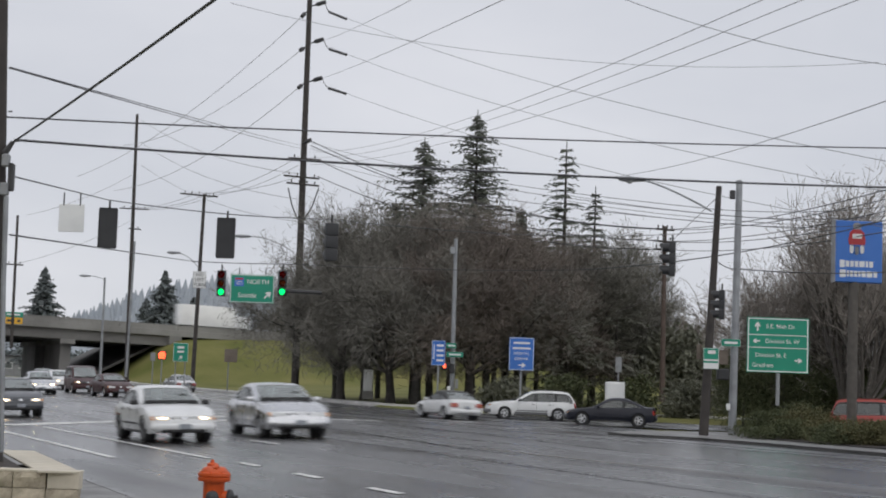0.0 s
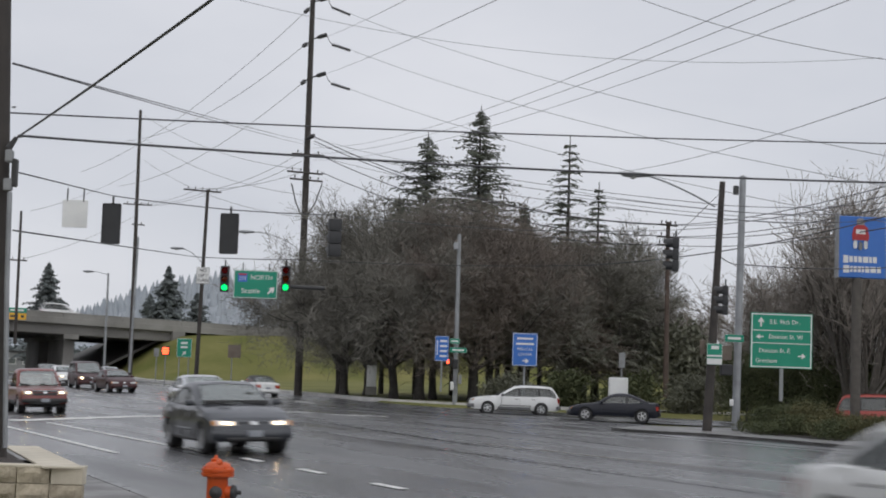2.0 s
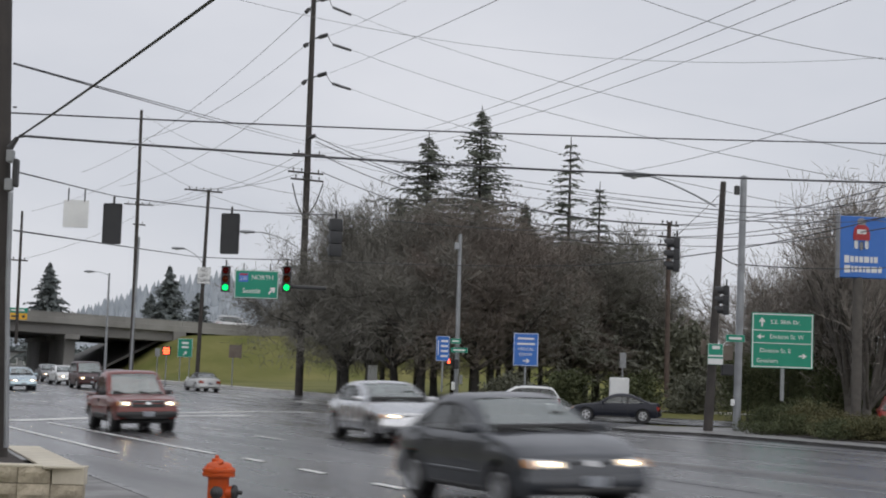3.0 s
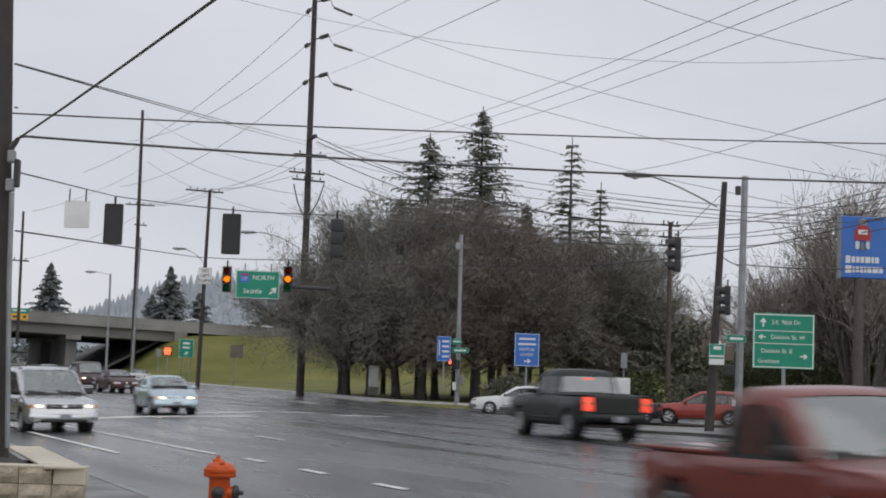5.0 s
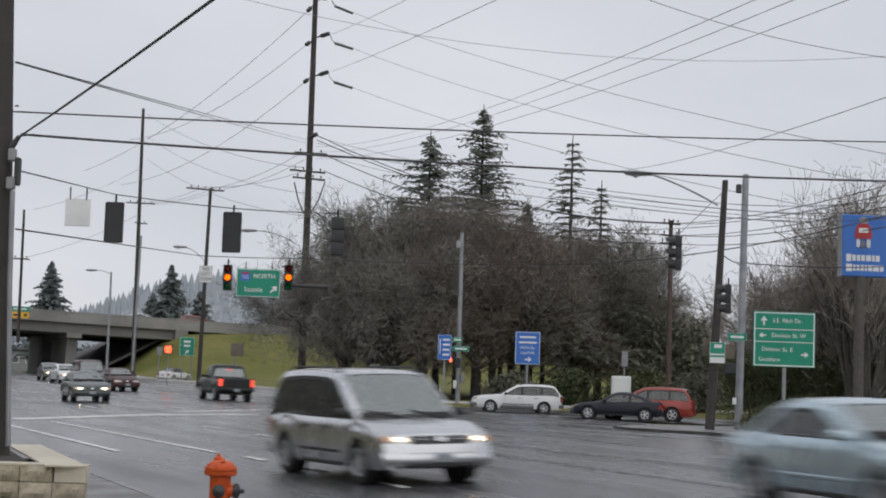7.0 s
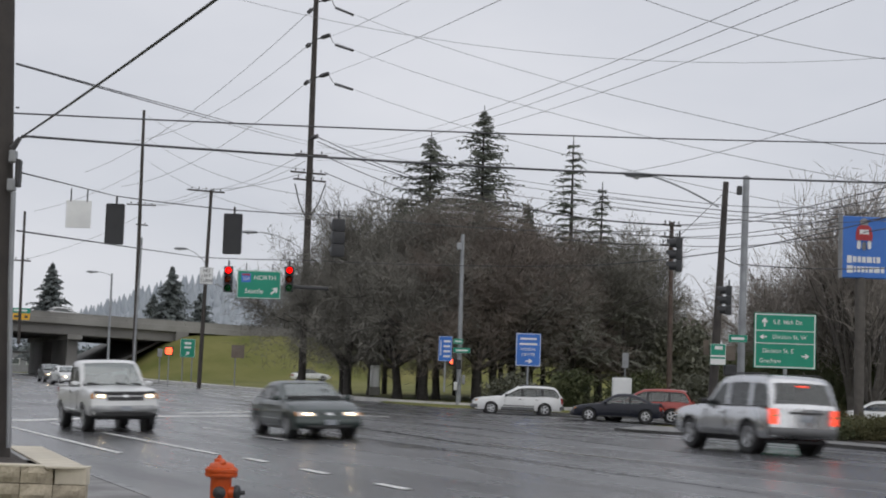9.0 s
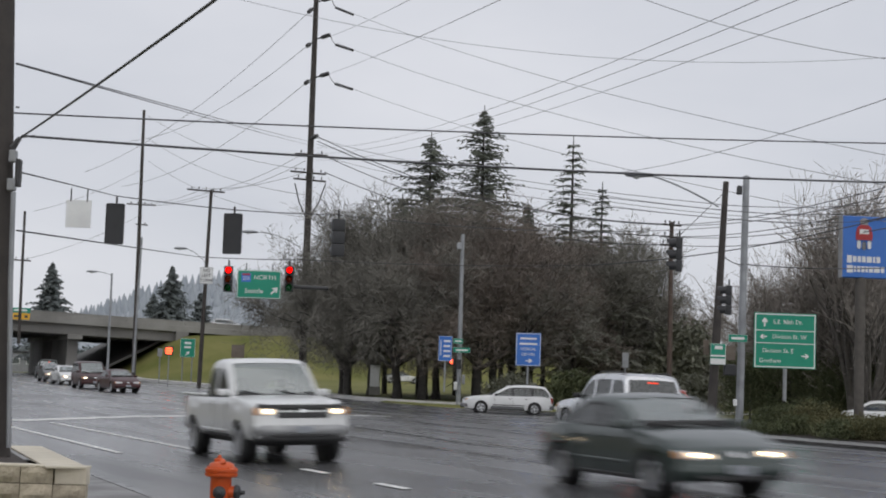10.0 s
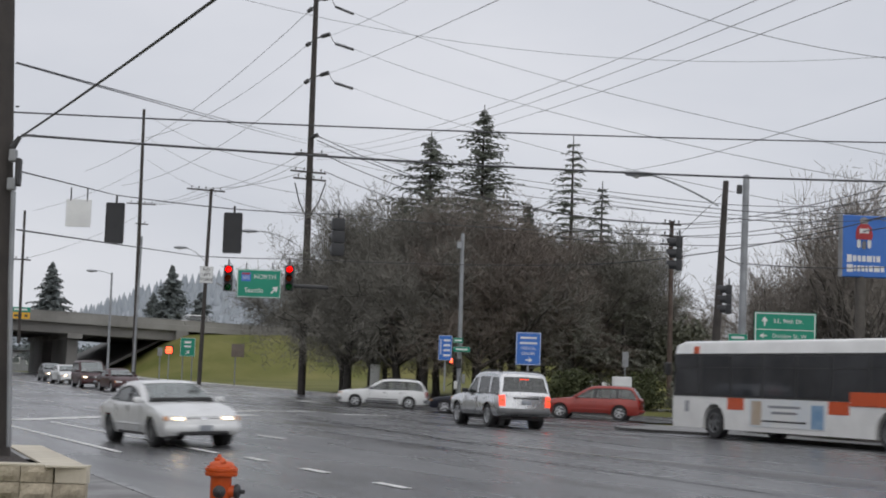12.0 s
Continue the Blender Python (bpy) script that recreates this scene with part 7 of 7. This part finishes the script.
def side_street_trees():
    for px, h, w, seed in ((0, 6.2, 3.6, 61), (1, 5.8, 3.6, 62), (2, 6.4, 3.8, 63), (3, 6.0, 3.8, 64), (4, 6.6, 4.0, 65), (5, 6.2, 4.0, 66), (6, 6.8, 4.0, 67)):
        x = 18.0 + 5.6 * px
        evergreen("dark evergreen screen behind the side street", (x, 121 - 1.2 * px, land_z(x, 121 - 1.2 * px)), h, w, seed, 8000, 0.2)
    for x, y, h, w, seed in ((12.5, 103, 2.3, 2.4, 71), (16.0, 102, 2.0, 2.2, 72), (8.5, 105, 2.2, 2.2, 73), (5.0, 107, 1.8, 2.0, 74), (20.5, 100, 2.6, 2.6, 75), (25, 98, 2.6, 2.6, 76), (30, 96, 2.8, 2.6, 77), (35, 94, 3.0, 2.6, 78)):
        evergreen("low dark shrub beside the side street", (x, y, land_z(x, y)), h, w, seed, 4500, 0.12, SHRUB if seed % 2 else EVERGREEN, "shrub")
    for k in range(8):
        x = 17.0 + 2.1 * k
        y = 89.5 - 0.35 * k
        evergreen("tall dark evergreen hedge along the side street", (x, y, land_z(x, y)), 3.9 + 0.5 * math.sin(2.1 * k), 2.4, 500 + k, 14000, 0.06, SHRUB, "tall_hedge", low=0.08)
    for p, h, seed, up, sp in (((21.01, 92.00, 1.55), 10.6, 81, 1.4, 1.0), ((21.65, 86.00, 1.61), 14.2, 82, 3.0, 0.55), ((23.79, 88.00, 1.67), 13.4, 83, 2.6, 0.65), ((20.34, 96.00, 1.50), 8.8, 84, 1.2, 1.05), ((22.84, 95.00, 1.59), 12.0, 85, 2.2, 0.75), ((19.94, 90.00, 1.52), 9.6, 86, 1.3, 1.0), ((22.07, 84.00, 1.63), 12.0, 88, 2.4, 0.7)):
        bare_tree("pale leafless tree with upright twigs", (p[0], p[1], land_z(p[0], p[1])), h, seed, TWIG_PALE, trunk=0.12, spread=sp, upright=up, levels=4, limbs=11, fuzz=1800, bark=BARK_PALE)
    for px, seed in (((22.08, 150.00, 4.30), 91), ((23.47, 150.00, 4.35), 92), ((24.99, 152.00, 4.43), 93), ((19.83, 155.00, 6.43), 94)):
        bare_tree("distant pale leafless tree", (px[0], px[1], land_z(px[0], px[1])), 9.5, seed, TWIG_PALE, trunk=0.15, spread=0.6, upright=2.5, levels=4, limbs=7, bark=BARK_PALE)


def hedges():
    rng = random.Random(77)
    spots = [(12.2, 57.5, 0.75), (13.4, 55.5, 0.8), (13.6, 53.2, 0.7), (14.6, 52.0, 0.8), (15.4, 55.0, 0.7), (15.2, 49.3, 0.75), (16.2, 47.0, 0.8), (17.4, 50.5, 1.0), (18.2, 54.0, 1.1), (17.4, 44.5, 0.8), (18.6, 42.0, 0.85), (20, 47, 1.0),
             (16.5, 58.5, 0.8), (14.0, 60.0, 1.2), (19.5, 59, 0.9), (22, 56, 1.3), (12.9, 61.5, 1.0), (23, 52, 1.2), (17.5, 63, 0.8), (21.5, 63, 0.9), (14.2, 64.5, 1.4)]
    for i, (x, y, h) in enumerate(spots):
        root = thing("hedge_shrub", "dense dark green clipped shrub in the corner bed" if h < 1.0 else "loose olive-green shrub in the corner bed", "shrub", pose(x, y, road_z(x, y) + 0.11), "corner hedge")
        c = [(rng.uniform(-0.9, 0.9), rng.uniform(-0.8, 0.8), h * rng.uniform(0.2, 0.75)) for _ in range(9)]
        r = [(rng.uniform(0.5, 0.8), rng.uniform(0.45, 0.75), h * rng.uniform(0.28, 0.42)) for _ in range(9)]
        leaves("foliage", c, r, 6500, 0.042, OLIVE_LEAF if i % 2 else SHRUB, root, seed=100 + i)
        rods("stems", [(0, 0, -0.1)] * 8, [(c[k][0] * 0.8, c[k][1] * 0.8, c[k][2]) for k in range(8)], [0.03] * 8, [0.012] * 8, BARK, root, sides=4)


def distance():
    # far firs and hedges, their haze painted into the foliage colour
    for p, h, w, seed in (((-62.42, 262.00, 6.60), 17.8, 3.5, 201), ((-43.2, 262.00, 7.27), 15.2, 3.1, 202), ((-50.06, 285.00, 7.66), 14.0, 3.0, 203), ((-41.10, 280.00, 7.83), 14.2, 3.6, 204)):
        conifer("distant fir beyond the freeway with haze in its pale colour", (p[0], p[1], land_z(p[0], p[1])), h, w * 2.0, seed, 0.28, 1.9, NEEDLE_FAR_HAZE, bare=0.12, thick=2.4)
    for p, seed in (((-24.66, 262.00, 7.89), 211), ((-26.98, 268.00, 7.98), 212), ((-21.62, 258.00, 7.88), 213)):
        bare_tree("leafless tree beyond the freeway bank", (p[0], p[1], land_z(p[0], p[1])), 11.0, seed, TWIG, trunk=0.2, levels=4, limbs=8, width=0.7)
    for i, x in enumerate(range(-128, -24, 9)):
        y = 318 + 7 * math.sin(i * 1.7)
        evergreen("distant hedge row beyond the bridge with haze in its pale colour", (x, y, land_z(x, y)), 4.5 + 1.6 * math.sin(i * 2.3), 6.0, 300 + i, 2600, 0.5, NEEDLE_FAR_HAZE, "distant_shrub", low=0.1)
    x, y = -76.0, 296.0
    house = thing("distant_shed", "pale low building beyond the bridge", "building", pose(x, y, land_z(x, y), 0, 0, 14))
    part("wall", box(bmesh.new(), (0, 0, 1.7), (9, 6, 3.6), 0.03), SIGN_BACK, house)
    part("roof", box(bmesh.new(), (0, 0, 3.65), (9.8, 6.8, 0.35), 0.05), DARK_METAL, house)
    part("door", box(bmesh.new(), (-2.4, -3.03, 1.1), (1.1, 0.06, 2.1), 0.01), DARK_METAL, house)
    for wx in (-0.3, 2.4):
        w = part("window", box(bmesh.new(), (wx, -3.03, 1.9), (1.6, 0.06, 1.1), 0.01), SIGN_WHITE, house)
        part("pane", box(bmesh.new(), (wx, -3.065, 1.9), (1.4, 0.02, 0.9)), CAR_GLASS, w)
    # wooded ridge, the mist painted into its pale colour
    rng = np.random.default_rng(9)
    xs = np.linspace(-420, 500, 70)
    crest = 17 + 38 * np.exp(-((xs + 128) / 66) ** 2) + 12 * np.exp(-((xs + 40) / 60) ** 2) + 2.5 * np.sin(xs / 17)
    verts, faces = [], []
    for x, c in zip(xs, crest):
        verts += [(x, 760, 0), (x, 860, c * 0.75), (x, 930, c), (x, 1400, 0)]
    for i in range(len(xs) - 1):
        for j in range(3):
            q = 4 * i + j
            faces.append((q, q + 4, q + 5, q + 1))
    tagged(raw("hill", verts, faces, HILL_HAZE, smooth=60), "wooded ridge with grey mist put into its colour", "hill", kind="structure")
    n = 2600
    x = rng.uniform(-410, 480, n)
    y = rng.uniform(800, 935, n)
    c = np.interp(x, xs, crest)
    z = c * np.interp(y, (760, 860, 930), (0, 0.75, 1.0))
    h = rng.uniform(4, 9, n)
    P0, P1 = np.stack([x, y, z - 1], 1), np.stack([x + rng.normal(0, 0.3, n), y, z + h], 1)
    tagged(rods("distant_forest", P0, P1, h * 0.34, h * 0.02, HILL_HAZE, sides=6), "conifer forest on the ridge with mist put into its colour", "forest", kind="stuff")


grove()
side_street_trees()
hedges()
distance()


# ---------------------------------------------------------------- what moves
# heading in degrees, then seconds and place on the road
ROUTES = {
    "white_four_door": (-67.3, [(0.0, -6.88, 42.56), (0.5, -3.94, 35.53), (1.0, -0.97, 28.45), (1.5, 2.02, 21.30), (2.0, 5.04, 14.09), (12.0, 65.36, -130.05)]),
    "silver_four_door": (-69.0, [(0.0, -4.25, 45.54), (0.5, -1.20, 37.58), (1.0, 1.91, 29.45), (1.5, 5.09, 21.17), (12.0, 71.77, -152.73)]),
    "grey_hatchback": (-67.4, [(0.0, -16.08, 63.35), (0.5, -13.12, 56.25), (1.0, -10.21, 49.24), (1.5, -7.33, 42.33), (2.0, -4.49, 35.50), (2.5, -1.69, 28.77), (3.0, 1.08, 22.12), (3.2, 2.18, 19.49), (12.0, 50.38, -96.32)]),
    "silver_follower": (-69.8, [(0.0, -25.20, 105.78), (0.5, -20.92, 94.18), (1.0, -16.65, 82.57), (2.0, -8.59, 60.73), (2.5, -4.82, 50.49), (3.0, -1.21, 40.71), (3.2, 0.18, 36.93), (12.0, 61.58, -129.58)]),
    "red_pickup": (-67.8, [(0.0, -28.49, 95.24), (1.5, -18.46, 70.67), (2.0, -15.12, 62.48), (2.5, -11.82, 54.42), (3.0, -8.58, 46.49), (3.2, -7.30, 43.35), (4.8, 2.65, 18.97), (5.0, 3.86, 16.01), (12.0, 46.11, -87.45)]),
    "silver_minivan": (-62.5, [(0.0, -33.04, 88.59), (4.8, -11.93, 48.03), (5.0, -11.05, 46.34), (5.5, -8.75, 41.92), (6.0, -6.32, 37.24), (6.5, -3.74, 32.28), (7.0, -1.01, 27.05), (7.2, 0.11, 24.89), (12.0, 27.18, -27.11)]),
    "blue_sedan": (-69.2, [(0.0, -50.79, 168.38), (3.0, -26.28, 103.98), (3.2, -24.65, 99.68), (4.8, -11.75, 65.81), (5.0, -10.16, 61.63), (5.5, -6.21, 51.25), (6.0, -2.29, 40.95), (6.5, 1.60, 30.73), (7.0, 5.45, 20.59), (12.0, 44.03, -80.77)]),
    "white_pickup": (-67.0, [(0.0, -61.83, 170.35), (8.8, -10.58, 49.55), (9.0, -9.41, 46.81), (9.5, -6.47, 39.86), (10.0, -3.47, 32.81), (10.5, -0.43, 25.64), (11.0, 2.66, 18.35), (12.0, 8.84, 3.78)]),
    "green_sedan": (-69.5, [(0.0, -62.42, 200.54), (5.5, -26.59, 104.67), (6.0, -23.33, 95.96), (6.5, -20.06, 87.20), (7.0, -16.77, 78.40), (7.2, -15.45, 74.87), (8.8, -4.79, 46.36), (9.0, -3.45, 42.77), (9.5, -0.08, 33.75), (10.0, 3.30, 24.69), (12.0, 16.84, -11.53)]),
    "white_sedan": (-61.3, [(0.0, -75.16, 164.30), (10.5, -14.75, 53.73), (11.0, -11.69, 48.15), (11.3, -9.97, 44.99), (11.5, -8.86, 42.96), (12.0, -6.23, 38.16)]),
    "white_coupe": (None, [(0.0, 0.83, 80.05, 114), (1.0, -5.66, 94.95, 114), (1.5, -8.74, 102.03, 114), (2.0, -11.71, 108.84, 114), (2.5, -14.57, 115.41, 114), (3.0, -17.32, 121.72, 114), (4.0, -25.51, 140.00, 100), (5.0, -27.77, 153.00, 99), (5.5, -28.71, 160.00, 97), (6.0, -29.40, 167.00, 93), (6.5, -29.50, 173.00, 85), (7.0, -28.52, 178.00, 65), (7.6, -25.71, 181.00, 34), (8.2, -21.10, 183.00, 23), (8.8, -16.19, 185.00, 15), (9.5, -9.57, 186.00, 9), (10.0, -4.10, 187.00, 8), (12.0, 18.55, 190.00, 8)]),
    "grey_sedan": (115.0, [(0.0, -21.05, 137.16), (0.5, -23.78, 143.00), (1.0, -26.50, 148.84), (12.0, -86.53, 277.33)]),
    "black_pickup": (109.9, [(0.0, 35.49, -42.66), (5.0, 3.81, 44.89), (5.5, 0.65, 53.65), (6.0, -2.90, 63.45), (6.5, -6.82, 74.30), (7.0, -11.12, 86.19), (7.2, -12.95, 91.24), (12.0, -56.79, 212.42)]),
    "silver_suv": (109.9, [(0.0, 40.92, -54.13), (8.8, 7.95, 36.88), (9.0, 7.37, 38.51), (9.5, 6.04, 42.16), (10.0, 4.93, 45.23), (10.5, 3.98, 47.84), (11.0, 2.96, 50.69), (11.3, 2.62, 51.62), (11.5, 2.39, 52.25), (12.0, 1.97, 53.41)]),
    "city_bus": (114.0, [(0.0, 38.04, -26.69), (10.5, 14.34, 38.43), (11.0, 13.24, 41.44), (11.5, 12.15, 44.45), (12.0, 11.09, 47.36)]),
    "white_wagon": (181.7, [(0.0, 5.26, 86.87), (0.5, 4.90, 86.86), (1.5, 4.20, 86.84), (2.0, 4.20, 86.84), (9.4, 4.20, 86.84), (10.0, 3.67, 86.82), (11.0, 1.02, 86.75), (11.3, 0.09, 86.72), (11.5, -0.68, 86.69), (12.0, -2.91, 86.63)]),
    "dark_coupe": (172.2, [(0.0, 8.70, 79.62), (9.4, 8.70, 79.62), (10.0, 8.35, 79.67), (11.0, 5.80, 80.02), (11.5, 4.10, 80.25), (12.0, 1.76, 80.56)]),
    "red_crossover": (167.1, [(0.0, 34.35, 75.27), (3.0, 25.57, 77.28), (4.2, 17.09, 79.22), (5.0, 12.90, 80.18), (5.5, 12.09, 80.36), (6.0, 10.78, 80.66), (6.5, 10.50, 80.72), (7.0, 10.19, 80.80), (10.5, 10.11, 80.81), (11.3, 9.51, 80.95), (11.5, 9.10, 81.04), (12.0, 7.67, 81.37)]),
    "lot_red": (-14.0, [(0.0, 21.7, 79.5), (2.5, 21.9, 79.45), (3.4, 26.5, 78.4), (12.0, 60.0, 73.4)]),
    "lot_white": (-14.0, [(0.0, 58.0, 73.4), (6.6, 58.0, 73.4), (8.7, 22.0, 79.4), (12.0, 21.8, 79.45)]),
    "queue_maroon": (-63.6, [(0.0, -19.88, 102.21)]),
    "queue_van": (-68.5, [(0.0, -23.84, 112.45)]),
    "queue_grey": (-67.8, [(0.0, -31.94, 135.60)]),
    "queue_white": (-64.6, [(0.0, -28.25, 124.83)]),
}


def on_road(x, y, heading):
    """The pose of a vehicle standing on the road, nose and sides following its slope."""
    h = radians(heading)
    dx, dy = math.cos(h), math.sin(h)
    base = road_z if to_road(x, y)[1] > -48 else land_z
    pitch = math.degrees(math.atan2(base(x + 1.4 * dx, y + 1.4 * dy) - base(x - 1.4 * dx, y - 1.4 * dy), 2.8))
    rock = math.degrees(math.atan2(base(x - 0.8 * dy, y + 0.8 * dx) - base(x + 0.8 * dy, y - 0.8 * dx), 1.6))
    z = (base(x + 1.4 * dx, y + 1.4 * dy) + base(x - 1.4 * dx, y - 1.4 * dy)) / 2
    return pose(x, y, z, 0, 0, heading) @ pose(0, 0, 0, rock, -pitch, 0)


def roll_wheels(key, radius, start):
    """Turn a slow vehicle's wheels by the way it goes from start to the clip's end."""
    rows = ROUTES[key][1]
    ts = [r[0] for r in rows]
    way = [0.0]
    for a, b in zip(rows, rows[1:]):
        way.append(way[-1] + math.dist(a[1:3], b[1:3]))
    n = int((12.0 - start) * 15)
    times = [0.0] + [start + (12.0 - start) * i / n for i in range(n + 1)]
    for wheel in [o for o in V[key].children if o.name.startswith("wheel")]:
        rest = wheel.matrix_basis.copy()
        side = 1 if rest.translation.y > 0 else -1
        base = float(np.interp(start, ts, way))
        walk(wheel, [(t, rest @ Matrix.Rotation(side * max(0.0, float(np.interp(t, ts, way)) - base) / radius, 4, "Y")) for t in times])


def motions():
    for key, (heading, rows) in ROUTES.items():
        m = [(r[0], on_road(r[1], r[2], r[3] if heading is None else heading)) for r in rows]
        if len(m) == 1:
            m.append((12.0, m[0][1]))
        walk(V[key], m)
    for key, radius, start in (("white_wagon", 0.32, 9.4), ("dark_coupe", 0.32, 9.4), ("red_crossover", 0.36, 10.4), ("silver_suv", 0.37, 8.0), ("city_bus", 0.48, 10.4)):
        roll_wheels(key, radius, start)
    for i, (car, t, s0) in enumerate(FREEWAY):
        lo, hi, speed, lane = -73 + 8 * (i // 3), 78 - 9 * (i // 3), 17.5, 3.2 + 3.6 * (i % 3)
        t0, t1 = t + (lo - s0) / speed, t + (hi - s0) / speed
        rows = [(0.0, deck_pose(max(lo, s0 - speed * t), lane))]
        if 0.1 < t0 < 11.9:
            rows.append((t0, deck_pose(lo, lane)))
        if 0.1 < t < 11.9:
            rows.append((t, deck_pose(s0, lane)))
        if 0.1 < t1 < 11.9:
            rows.append((t1, deck_pose(hi, lane)))
        rows.append((12.0, deck_pose(min(hi, s0 + speed * (12.0 - t)), lane)))
        walk(car, rows)
    for lamp, (top, mid, low) in SIGNAL_LAMPS:
        walk(lamp, [(0.0, low), (4.0, low), (4.04, mid), (7.9, mid), (7.94, top), (12.0, top)])


motions()
